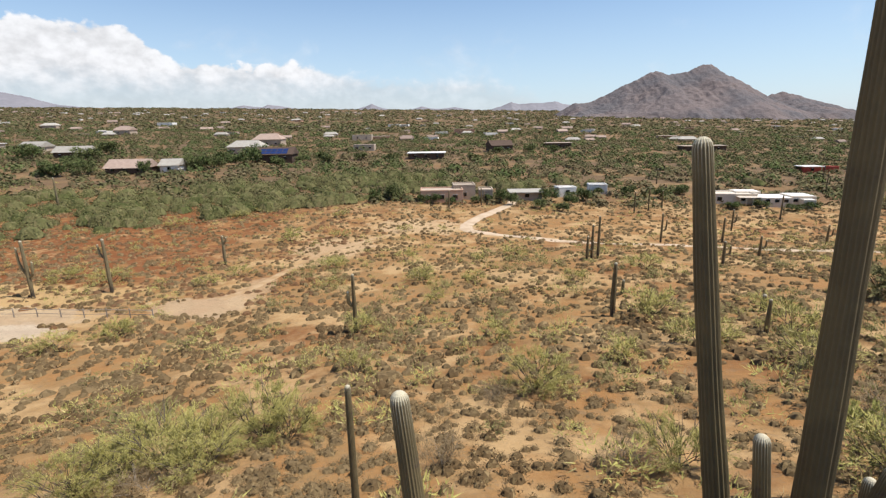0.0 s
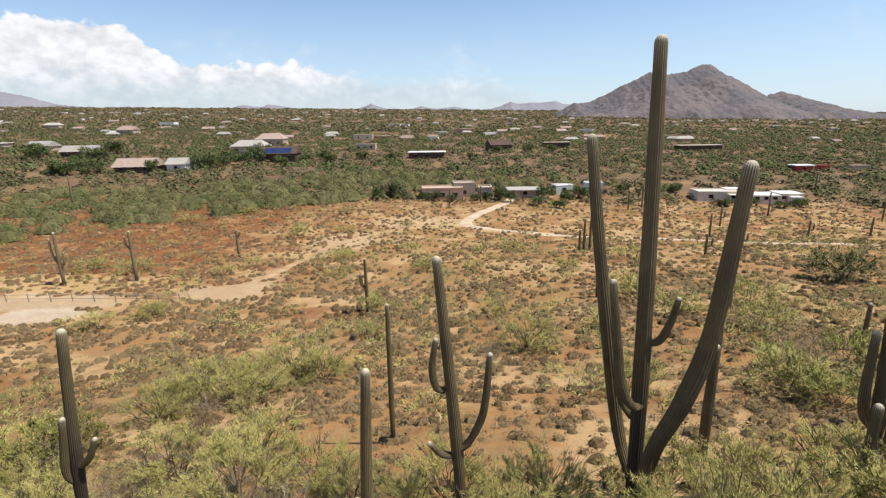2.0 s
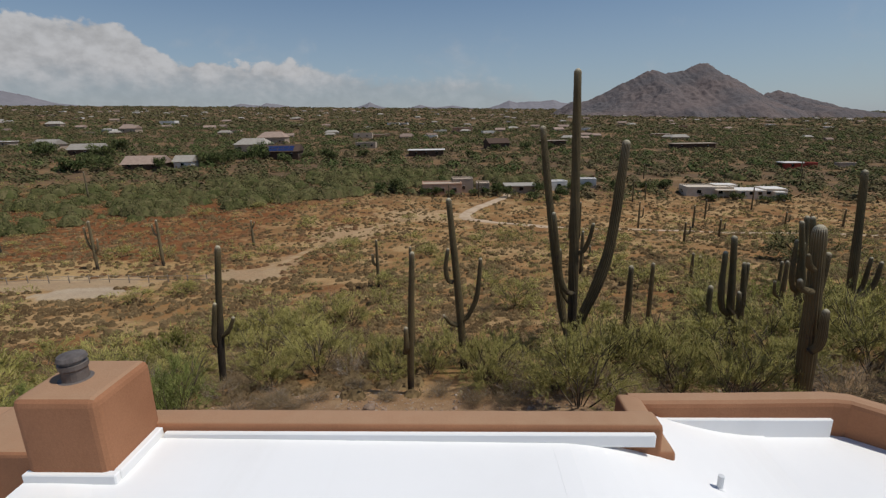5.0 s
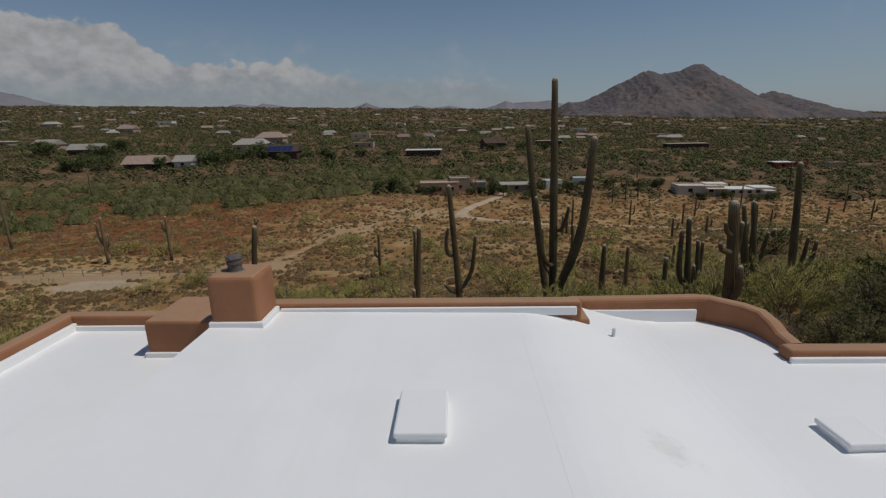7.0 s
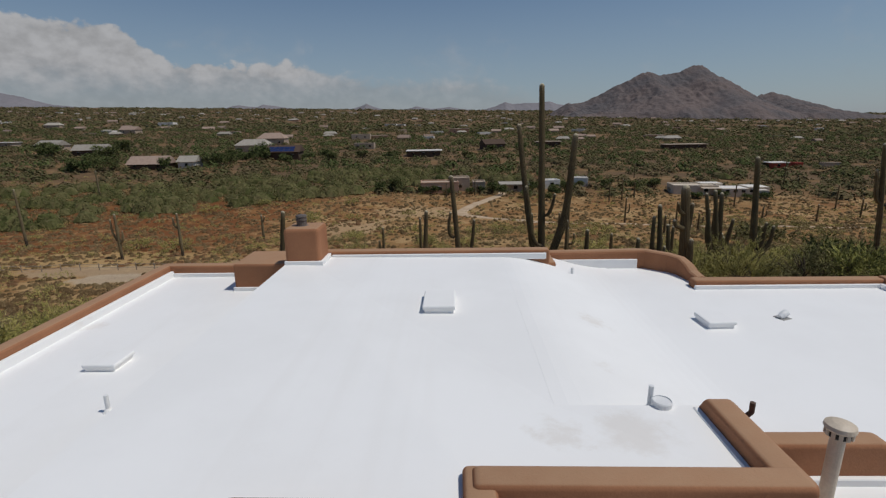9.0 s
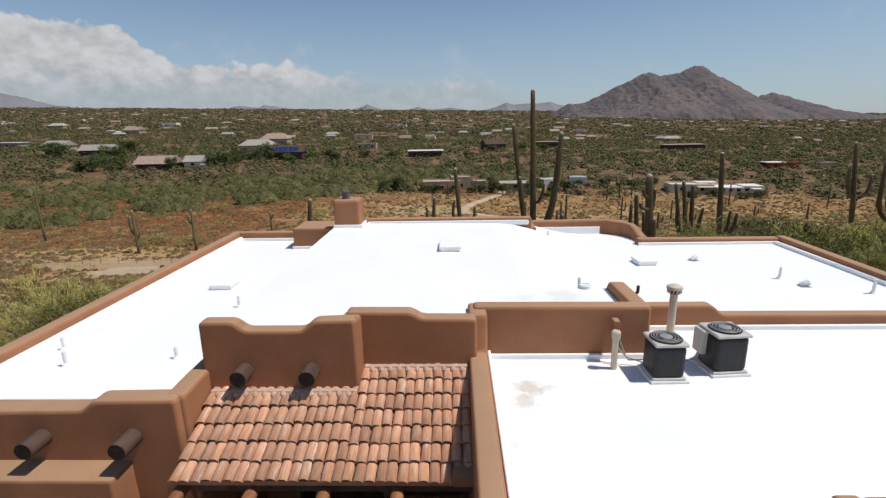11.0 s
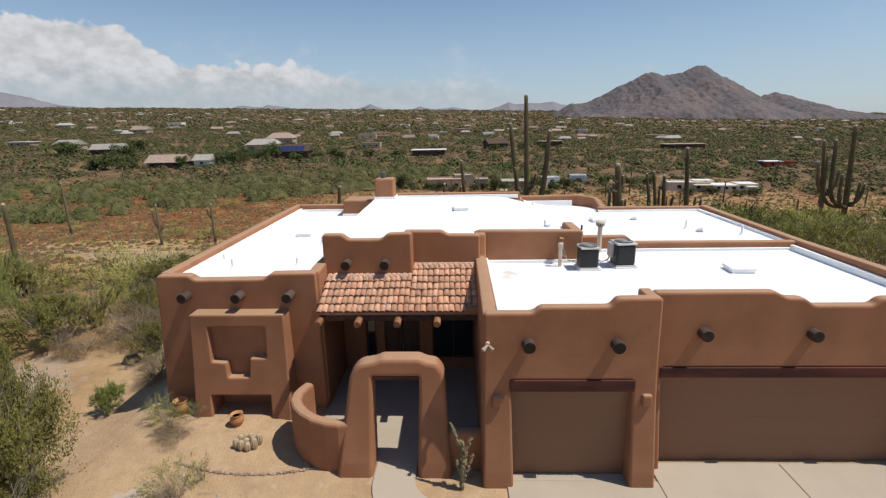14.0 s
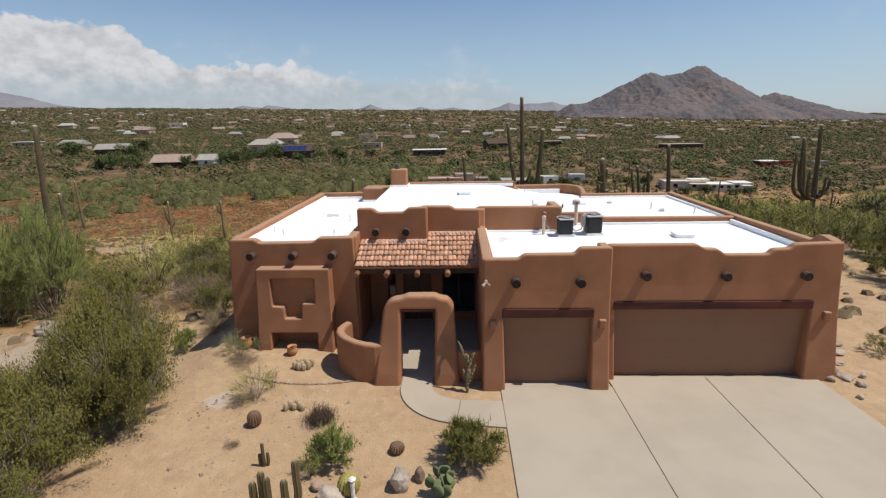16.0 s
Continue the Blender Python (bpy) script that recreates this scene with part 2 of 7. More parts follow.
def roof_material():
    """White elastomeric coating: faint roller marks, grey ponding stains and a few brown spots of dirt."""
    m = bpy.data.materials.new("white_roof_coating")
    m.use_nodes = True
    n = Nodes(m.node_tree)
    co = n.add("ShaderNodeNewGeometry").outputs["Position"]
    big, fine = n.noise(co, 0.35, 6, 0.6), n.noise(co, 7.0, 4, 0.6)
    lanes = n.noise(n.add("ShaderNodeMapping", {0: co, 3: (1.6, 0.06, 1.0)}).outputs[0], 1.0, 4, 0.6)
    colour = n.mix(n.step(big, 0.4, 0.7), (0.90, 0.888, 0.862, 1), (0.865, 0.852, 0.825, 1))
    colour = n.mix(n.math("MULTIPLY", n.step(lanes, 0.55, 0.72), 0.35), colour, (0.845, 0.825, 0.79, 1))
    colour = n.mix(n.math("MULTIPLY", n.step(n.noise(co, 0.8, 6, 0.7), 0.62, 0.78), 0.25), colour, (0.79, 0.765, 0.72, 1))
    for x, y, r, k in ((2.2, 20.95, 0.1, 0.5), (2.02, 20.55, 0.05, 0.4), (1.68, 19.4, 0.04, 0.3), (3.2, 23.2, 0.34, 0.2), (3.5, 25.2, 0.08, 0.15), (2.3, 23.15, 0.15, 0.2), (4.0, 27.2, 0.3, 0.25), (-7.3, 23.6, 0.12, 0.15), (-7.3, 28.4, 0.12, 0.15), (11.6, 29.6, 0.3, 0.3)):
        d = n.add("ShaderNodeVectorMath", {0: co, 1: (x, y, 4.0 if x < -3 or y < 21.5 else 4.75)}, operation="DISTANCE").outputs["Value"]
        d = n.math("ADD", d, n.math("MULTIPLY", n.math("SUBTRACT", n.noise(co, 3.6, 5, 0.7), 0.5), 0.9))
        colour = n.mix(n.math("MULTIPLY", n.math("SUBTRACT", 1.0, n.step(d, r * 0.5, r + 0.22)), k), colour, (0.46, 0.34, 0.21, 1))
    relief = n.add("ShaderNodeBump", {"Strength": 0.15, "Distance": 0.008, "Height": n.math("ADD", fine, lanes)})
    p = n.add("ShaderNodeBsdfPrincipled", {"Base Color": colour, "Roughness": 0.6, "Normal": relief.outputs[0], "Specular IOR Level": 0.3})
    n.add("ShaderNodeOutputMaterial", {0: p.outputs[0]})
    return m


WHITE_ROOF = roof_material()
WHITE_METAL = surface("white_painted_metal", (0.78, 0.78, 0.77), (0.70, 0.70, 0.69), 3, 40, 0.5, 0.05, 0.002, fleck=0.04)
CREAM_PIPE = surface("cream_painted_pipe", (0.62, 0.52, 0.40), (0.55, 0.45, 0.34), 4, 30, 0.5, 0.05, 0.002)
WOOD_END = surface("weathered_log", (0.022, 0.015, 0.012), (0.04, 0.027, 0.02), 9, 60, 0.85, 0.5, 0.01, vary=0.2)
WOOD_SIDE = surface("sun_bleached_log", (0.11, 0.066, 0.048), (0.06, 0.037, 0.027), 5, 50, 0.85, 0.5, 0.01, stretch=(1, 0.15, 1), vary=0.15)
LINTEL = surface("dark_red_stained_beam", (0.125, 0.034, 0.022), (0.055, 0.018, 0.014), 3, 45, 0.7, 0.3, 0.006, stretch=(0.15, 1, 1))
TILE = surface("clay_roof_tile", (0.56, 0.262, 0.145), (0.66, 0.385, 0.24), 5, 35, 0.85, 0.3, 0.006, stain=(0.86, 0.70, 0.56), vary=0.26, stretch=(7.0, 0.8, 1.0), fleck=0.25)
PORCH_LOG = surface("red_brown_log", (0.34, 0.15, 0.065), (0.2, 0.085, 0.04), 6, 50, 0.85, 0.4, 0.008, stretch=(1, 0.15, 1), vary=0.2)
MORTAR = surface("tile_mortar", (0.56, 0.40, 0.31), (0.46, 0.30, 0.22), 9, 40, 0.9)
TILE_BED = surface("clay_tile_bed", (0.44, 0.22, 0.13), (0.36, 0.175, 0.10), 4, 30, 0.9)
CONCRETE = surface("pale_concrete", (0.435, 0.36, 0.27), (0.395, 0.325, 0.243), 0.5, 60, 0.85, 0.15, 0.003, stain=(0.38, 0.33, 0.28), fleck=0.06)
BLACK_COIL = surface("black_coil_guard", (0.012, 0.012, 0.013), (0.02, 0.02, 0.021), 20, 120, 0.5, 0.3, 0.004, spec=0.4)
BEIGE_METAL = surface("beige_painted_metal", (0.56, 0.52, 0.46), (0.48, 0.44, 0.39), 4, 60, 0.5, 0.05, 0.002)
GREY_METAL = surface("grey_sheet_metal", (0.36, 0.35, 0.33), (0.30, 0.29, 0.27), 4, 60, 0.45, 0.05, 0.002, metal=0.3)
STEEL = surface("dulled_galvanised_steel", (0.20, 0.17, 0.15), (0.13, 0.11, 0.10), 8, 60, 0.6, 0.1, 0.002, metal=0.4)
DARK_DOOR = surface("carved_brown_door", (0.10, 0.05, 0.03), (0.075, 0.038, 0.024), 4, 50, 0.5, 0.3, 0.005, stretch=(1, 1, 0.2))
GLASS = surface("dark_window_glass", (0.012, 0.015, 0.018), (0.016, 0.018, 0.02), 1, 10, 0.06, 0.0, 0.001, spec=0.6)
TERRACOTTA = surface("terracotta", (0.50, 0.24, 0.10), (0.42, 0.19, 0.085), 6, 50, 0.75, 0.15, 0.003)
BOULDER = surface("pale_granite", (0.44, 0.36, 0.28), (0.34, 0.27, 0.2), 3, 25, 0.9, 0.6, 0.02, stain=(0.24, 0.18, 0.13), vary=0.15)
ROCK = surface("brown_desert_stone", (0.34, 0.24, 0.17), (0.24, 0.165, 0.115), 3, 25, 0.95, 0.6, 0.02, vary=0.3)
ROAD_DIRT = surface("packed_pale_dirt", (0.52, 0.39, 0.265), (0.43, 0.305, 0.19), 0.4, 12, 0.95, 0.3, 0.02, fleck=0.12)
BARK = surface("grey_brown_bark", (0.16, 0.12, 0.085), (0.10, 0.075, 0.05), 6, 50, 0.95, 0.5, 0.01)
PALE_TWIG = surface("grey_brown_twigs", (0.18, 0.14, 0.095), (0.06, 0.045, 0.032), 1.1, 30, 0.95)
DEAD_WOOD = surface("bleached_twigs", (0.38, 0.325, 0.26), (0.26, 0.21, 0.16), 5, 40, 0.95)
WHITE_PAINT = surface("white_plaster", (0.72, 0.68, 0.62), (0.65, 0.61, 0.55), 0.8, 20, 0.9, 0.1, 0.004, vary=0.06)
CREAM_WALL = surface("cream_adobe", (0.64, 0.545, 0.43), (0.57, 0.48, 0.37), 0.8, 20, 0.9, 0.1, 0.004)
TAN_PAINT = surface("tan_plaster", (0.43, 0.335, 0.25), (0.37, 0.29, 0.215), 0.8, 20, 0.9, 0.1, 0.004, vary=0.12)
SALMON = surface("salmon_plaster", (0.50, 0.31, 0.21), (0.45, 0.27, 0.18), 0.8, 20, 0.9, 0.1, 0.004)
BROWN_WALL = surface("dark_brown_siding", (0.10, 0.065, 0.045), (0.08, 0.05, 0.035), 0.8, 20, 0.9)
SHINGLE = surface("brown_shingle_roof", (0.33, 0.24, 0.185), (0.28, 0.2, 0.155), 0.6, 10, 0.95, 0.3, 0.02, vary=0.2)
GREY_ROOF = surface("grey_beige_roof", (0.40, 0.36, 0.30), (0.34, 0.30, 0.25), 0.6, 10, 0.95, 0.3, 0.02, vary=0.15)
RED_WALL = surface("red_painted_shed", (0.38, 0.07, 0.045), (0.32, 0.06, 0.04), 1, 15, 0.8)
SOLAR = surface("blue_solar_glass", (0.02, 0.035, 0.11), (0.016, 0.028, 0.09), 0.5, 6, 0.15, 0.0, 0.001, spec=0.6)
MOUNTAIN = surface("mountain_rock", (0.17, 0.135, 0.124), (0.125, 0.113, 0.113), 0.006, 0.07, 0.98, 0.7, 7.0, stain=(0.1, 0.094, 0.096), detail=10, fleck=0.32, spec=0.05)
# distance haze put into the hill colour: paler, bluer, less contrast
FAR_HILL = surface("hazed_hill_rock", (0.24, 0.225, 0.235), (0.205, 0.195, 0.205), 0.004, 0.03, 0.98, 0.3, 4.0, fleck=0.15, spec=0.05)
GOLD_SPINE = surface("golden_spines", (0.42, 0.34, 0.10), (0.30, 0.25, 0.07), 20, 120, 0.9, 0.6, 0.01)
PALE_SPINE = surface("pale_straw_spines", (0.50, 0.385, 0.235), (0.36, 0.265, 0.155), 20, 120, 0.9, 0.6, 0.01)
PALE_RESIN = surface("white_cast_stone", (0.75, 0.71, 0.66), (0.66, 0.62, 0.57), 8, 50, 0.7)
RED_FLOWER = foliage("orange_flowers", (0.55, 0.16, 0.07), (0.45, 0.20, 0.09))

PALO_VERDE = foliage("palo_verde_twigs", (0.49, 0.435, 0.138), (0.365, 0.325, 0.1), (0.55, 0.45, 0.21), 0.35, 0.4)
GREEN_PALO = foliage("green_palo_verde_twigs", (0.38, 0.365, 0.105), (0.31, 0.305, 0.088), (0.46, 0.39, 0.16), 0.3, 0.45)
SAGE = foliage("grey_green_twigs", (0.33, 0.295, 0.11), (0.25, 0.235, 0.085), (0.43, 0.35, 0.18), 0.2, 0.45)
BURSAGE = foliage("grey_brown_bursage", (0.222, 0.152, 0.076), (0.158, 0.1, 0.048), (0.33, 0.23, 0.11), 0.12, 0.35)
CREOSOTE = foliage("creosote_leaves", (0.215, 0.192, 0.05), (0.165, 0.155, 0.042), (0.27, 0.22, 0.095), 0.35, 0.35)
FRESH = foliage("fresh_green_leaves", (0.26, 0.285, 0.085), (0.21, 0.235, 0.07), (0.36, 0.34, 0.13), 0.35, 0.4)
GREY_BRUSH = foliage("grey_dry_brush", (0.30, 0.215, 0.12), (0.23, 0.165, 0.095), (0.40, 0.30, 0.17), 0.2, 0.35)
BARK_SPINE = foliage("dark_brown_spines", (0.15, 0.10, 0.07), (0.12, 0.08, 0.055), (0.24, 0.17, 0.12))
RUST_BRUSH = foliage("rust_brown_brush", (0.22, 0.115, 0.055), (0.185, 0.105, 0.055), (0.29, 0.175, 0.09), 0.1, 0.3)
STRAW = foliage("straw_tufts", (0.40, 0.29, 0.15), (0.33, 0.215, 0.105), (0.24, 0.16, 0.09), 0.12)
WASH_GREEN = foliage("wash_shrubs", (0.122, 0.132, 0.046), (0.192, 0.178, 0.075), (0.24, 0.195, 0.095), 0.14, 0.4)
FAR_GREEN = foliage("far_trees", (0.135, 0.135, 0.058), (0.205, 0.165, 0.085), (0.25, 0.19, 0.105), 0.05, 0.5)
TREE_GREEN = foliage("leafy_tree_green", (0.10, 0.128, 0.044), (0.14, 0.155, 0.058), (0.19, 0.18, 0.085), 0.1, 0.3)
LEAFY = foliage("bright_leaves", (0.27, 0.295, 0.075), (0.215, 0.245, 0.06), (0.38, 0.36, 0.14), 0.8, 0.4)
CARDON = foliage("pear_pads", (0.27, 0.30, 0.14), (0.22, 0.26, 0.115))


def saguaro_material(name, base, alt, old):
    """Waxy ribs with paler spine rows, browner and corky towards old wood."""
    m = bpy.data.materials.new(name)
    m.use_nodes = True
    n = Nodes(m.node_tree)
    g = n.add("ShaderNodeNewGeometry")
    att = n.add("ShaderNodeAttribute", attribute_name="rib").outputs["Fac"]
    big, small = n.noise(g.outputs["Position"], 1.3, 5, 0.6), n.noise(g.outputs["Position"], 24.0, 3, 0.7)
    colour = n.mix(n.step(big, 0.36, 0.64), (*base, 1), (*alt, 1))
    colour = n.mix(n.math("MULTIPLY", n.step(n.noise(g.outputs["Position"], 2.2, 6, 0.7), 0.58, 0.7), 0.8), colour, (*old, 1))
    spine = n.math("MULTIPLY", n.step(att, 0.55, 0.95), n.math("ADD", 0.35, n.math("MULTIPLY", small, 0.6)))
    colour = n.mix(n.math("MULTIPLY", spine, 0.24), colour, (0.25, 0.20, 0.11, 1))
    colour = n.mix(n.step(att, 1.2, 2.2), colour, (0.52, 0.45, 0.31, 1))
    cork = n.math("SUBTRACT", 1.0, n.step(n.math("ADD", att, n.math("MULTIPLY", n.math("SUBTRACT", big, 0.5), 2.4)), -1.2, -0.2))
    colour = n.mix(n.math("MULTIPLY", cork, 0.9), colour, (0.042, 0.033, 0.027, 1))
    relief = n.add("ShaderNodeBump", {"Strength": 0.4, "Distance": 0.02, "Height": small})
    p = n.add("ShaderNodeBsdfPrincipled", {"Base Color": colour, "Roughness": 0.7, "Normal": relief.outputs[0], "Specular IOR Level": 0.25})
    n.add("ShaderNodeOutputMaterial", {0: p.outputs[0]})
    return m


SAGUARO = saguaro_material("saguaro_skin", (0.15, 0.112, 0.054), (0.112, 0.085, 0.043), (0.085, 0.058, 0.042))
RUST_CACTUS = saguaro_material("red_brown_cactus", (0.20, 0.115, 0.07), (0.16, 0.09, 0.055), (0.12, 0.07, 0.045))
DEAD_SAGUARO = saguaro_material("dry_saguaro_skin", (0.20, 0.16, 0.085), (0.155, 0.125, 0.07), (0.12, 0.085, 0.06))

# ---- helpers for meshes ----


def link_mesh(name, me, material, parent=None):
    ob = new(name, me)
    for m in material if isinstance(material, (list, tuple)) else (material,):
        me.materials.append(m)
    if parent is not None:
        ob.parent = parent
    return ob


def part(name, bm, material, parent=None, label="", smooth=False):
    """Links a bmesh as one mesh object under a thing or under a part."""
    me = bpy.data.meshes.new(name)
    bm.to_mesh(me)
    bm.free()
    if smooth:
        me.polygons.foreach_set("use_smooth", [True] * len(me.polygons))
    ob = link_mesh(name, me, material, parent)
    return tagged(ob, label)


def thing(name, place, label, category, group="", turn=0.0, kind=""):
    ob = new(name)
    ob.matrix_world = pose(*place, 0, 0, turn)
    return tagged(ob, label, category, group, kind)


def box(x0, x1, y0, y1, z0, z1, edge=0.0, seg=2, bm=None):
    bm = bm or bmesh.new()
    r = bmesh.ops.create_cube(bm, size=1, matrix=Matrix.Translation(((x0 + x1) / 2, (y0 + y1) / 2, (z0 + z1) / 2)) @ Matrix.Diagonal((x1 - x0, y1 - y0, z1 - z0, 1)))
    if edge:
        es = list({e for v in r["verts"] for e in v.link_edges})
        bmesh.ops.bevel(bm, geom=es, offset=edge, segments=seg, affect="EDGES", profile=0.5)
    return bm


def tube(path, radii, sides=10, bm=None, caps=True):
    """A round bar along a path of points."""
    bm = bm or bmesh.new()
    pts = [Vector(p) for p in path]
    rings = []
    for i, p in enumerate(pts):
        d = (pts[min(i + 1, len(pts) - 1)] - pts[max(i - 1, 0)]).normalized()
        a = d.orthogonal().normalized() if i == 0 else (side - side.project(d)).normalized()
        side = a
        b = d.cross(a)
        r = radii[i] if isinstance(radii, (list, tuple)) else radii
        rings.append([bm.verts.new(p + (a * math.cos(k * 2 * math.pi / sides) + b * math.sin(k * 2 * math.pi / sides)) * r) for k in range(sides)])
    for q, s in zip(rings, rings[1:]):
        for k in range(sides):
            bm.faces.new((q[k], q[(k + 1) % sides], s[(k + 1) % sides], s[k]))
    if caps:
        bm.faces.new(rings[0][::-1])
        bm.faces.new(rings[-1])
    return bm


def lathe(profile, sides=20, centre=(0, 0, 0), bm=None):
    """A turned shape from (radius, height) pairs."""
    bm = bm or bmesh.new()
    c = Vector(centre)
    rings = [[bm.verts.new(c + Vector((r * math.cos(k * 2 * math.pi / sides), r * math.sin(k * 2 * math.pi / sides), z))) for k in range(sides)] for r, z in profile]
    for q, s in zip(rings, rings[1:]):
        for k in range(sides):
            bm.faces.new((q[k], q[(k + 1) % sides], s[(k + 1) % sides], s[k]))
    bm.faces.new(rings[0][::-1])
    bm.faces.new(rings[-1])
    return bm


def fillet(points, r, n=3):
    """Rounds the corners of a closed outline."""
    out, count = [], len(points)
    for i, p in enumerate(points):
        p, a, b = Vector(p[:2]), Vector(points[i - 1][:2]), Vector(points[(i + 1) % count][:2])
        rr = points[i][2] if len(points[i]) > 2 else r
        rr = min(rr, 0.45 * (a - p).length, 0.45 * (b - p).length)
        if rr < 0.005:
            out.append(p)
            continue
        u, v = p + (a - p).normalized() * rr, p + (b - p).normalized() * rr
        for k in range(n + 1):
            t = k / n
            out.append(u * (1 - t) ** 2 + p * 2 * t * (1 - t) + v * t * t)
    return out


def slab(outer, holes=(), depth=0.35, edge=0.06, r=0.1):
    """An upright wall of the given outline (across, up) with rounded edges and openings; its front looks to -y, at y = 0."""
    cu = bpy.data.curves.new("outline", "CURVE")
    cu.dimensions, cu.fill_mode = "2D", "BOTH"
    cu.extrude, cu.bevel_depth, cu.bevel_resolution, cu.offset = depth / 2 - edge, edge, 3, -edge
    for line in (outer, *holes):
        pts = fillet(line, r)
        sp = cu.splines.new("POLY")
        sp.points.add(len(pts) - 1)
        sp.points.foreach_set("co", [c for p in pts for c in (p.x, p.y, 0, 1)])
        sp.use_cyclic_u = True
    ob = new("outline", cu)
    me = bpy.data.meshes.new_from_object(ob.evaluated_get(bpy.context.evaluated_depsgraph_get()))
    bpy.data.objects.remove(ob)
    bm = bmesh.new()
    bm.from_mesh(me)
    bpy.data.meshes.remove(me)
    bpy.data.curves.remove(cu)
    bmesh.ops.remove_doubles(bm, verts=bm.verts, dist=0.0005)
    bm.transform(Matrix.Translation((0, depth / 2, 0)) @ Matrix.Rotation(math.pi / 2, 4, "X"))
    return bm


def moved(bm, x=0, y=0, z=0, turn=0.0):
    bm.transform(pose(x, y, z, 0, 0, turn))
    return bm


# ---- the lie of the land ----
PROFILE_Y = [-60, 33, 38, 41, 45, 52, 60, 70, 88, 110, 140, 180]
PROFILE_Z = [0, 0, -0.45, -1.0, -2.1, -4.2, -6.6, -9.2, -12.4, -15.2, -17.8, -19.6]


def smooth(a, b, v):
    v = np.clip((np.asarray(v, float) - a) / (b - a), 0, 1)
    return v * v * (3 - 2 * v)


def waves(x, y, size, seed):
    """Gentle unevenness between -1 and 1."""
    rng = np.random.default_rng(seed)
    total = 0
    for k in range(7):
        a, f, ph = rng.uniform(0, math.pi), (0.6 + 0.35 * k) * 2 * math.pi / size, rng.uniform(0, 6.28)
        total = total + np.sin((x * math.cos(a) + y * math.sin(a)) * f + ph + 1.3 * np.sin((y * math.cos(a) - x * math.sin(a)) * f * 0.7)) / (1 + 0.5 * k)
    return total / 3.2


def land(x, y):
    x, y = np.asarray(x, float), np.asarray(y, float)
    hill = np.interp(y, PROFILE_Y, PROFILE_Z)
    near = smooth(34, 42, y) * (1 - smooth(90, 180, y))
    hill = hill + near * np.clip(0.05 * x, -1.5, 1.2)
    side = -0.22 * np.clip(-8.4 - x, 0, 2.4) - 0.06 * np.clip(-10.8 - x, 0, 25) - 0.05 * np.clip(-34 - x, 0, 120)
    hill = hill + side * (1 - smooth(45, 120, y))
    hill = hill + 0.02 * np.clip(x - 16, 0, 60) * (1 - smooth(45, 120, y))
    plain = -24.0 - 0.024 * x + 0.029 * (y - 28)
    w = smooth(120, 200, y)
    z = hill * (1 - w) + plain * w
    # flat round the house, rougher with distance; low swells on the plain
    off = np.maximum(np.maximum(-9.5 - x, x - 13.5), np.maximum(y - 36, 0))
    rough = smooth(0, 6, off)
    z = z + rough * (0.10 * waves(x, y, 5.0, 3) + 0.28 * waves(x, y, 22.0, 5)) * (1 - smooth(300, 600, y))
    z = z + smooth(230, 500, y) * 2.2 * waves(x, y, 330.0, 7)
    z = z + smooth(2600, 4400, y) * 14
    z = z + 0.18 * smooth(-3.6, -5.0, x) * smooth(16.5, 19.5, y) * (1 - smooth(21, 24, y)) * smooth(-10, -8.5, x)
    return z


def spread(a, b, fine_a, fine_b, step, grow=1.085):
    """Grid lines, close between fine_a and fine_b and wider outside."""
    mid = list(np.arange(fine_a, fine_b + step, step))
    lo, hi, s = [], [], step
    v = mid[0]
    while v > a:
        s *= grow
        v -= s
        lo.append(max(v, a))
    v, s = mid[-1], step
    while v < b:
        s *= grow
        v += s
        hi.append(min(v, b))
    return np.array(lo[::-1] + mid + hi)


def grid_mesh(name, X, Y, Z, material, kind="structure", label="", category=""):
    ny, nx = X.shape
    me = bpy.data.meshes.new(name)
    v = np.stack([X, Y, Z], -1).reshape(-1, 3)
    i = np.arange(ny * nx).reshape(ny, nx)
    f = np.stack([i[:-1, :-1], i[:-1, 1:], i[1:, 1:], i[1:, :-1]], -1).reshape(-1, 4)
    me.from_pydata(v.tolist(), [], f.tolist())
    me.polygons.foreach_set("use_smooth", [True] * len(f))
    return tagged(link_mesh(name, me, material), label, category, kind=kind)


gx = spread(-4700, 4700, -34, 40, 0.55)
gy = spread(-150, 4750, 4, 96, 0.55)
GX, GY = np.meshgrid(gx, gy)
grid_mesh("ground", GX, GY, land(GX, GY), SOIL, label="sandy desert ground with ochre and red patches", category="ground")


def ribbon(name, centre, width, material, label, category, lift=0.04, kind="structure"):
    """A track laid over the land along a line of points."""
    pts = []
    for (x0, y0), (x1, y1) in zip(centre, centre[1:]):
        n = max(2, int(math.hypot(x1 - x0, y1 - y0) / 1.5))
        pts += [(x0 + (x1 - x0) * k / n, y0 + (y1 - y0) * k / n) for k in range(n)]
    pts.append(centre[-1])
    P = np.array(pts, float)
    for _ in range(6):
        P[1:-1] = (P[:-2] + 2 * P[1:-1] + P[2:]) / 4
    d = np.gradient(P, axis=0)
    d /= np.linalg.norm(d, axis=1)[:, None]
    side = np.stack([-d[:, 1], d[:, 0]], 1)
    u = np.linspace(-0.5, 0.5, 7)
    w = width * (1 + 0.12 * waves(P[:, 0], P[:, 1], 14.0, 11))
    X = P[:, None, 0] + side[:, None, 0] * u[None] * w[:, None]
    Y = P[:, None, 1] + side[:, None, 1] * u[None] * w[:, None]
    Z = land(X, Y) + lift - 0.10 * (np.abs(u)[None] > 0.45)
    return grid_mesh(name, X[:, ::-1], Y[:, ::-1], Z[:, ::-1], material, kind, label, category)


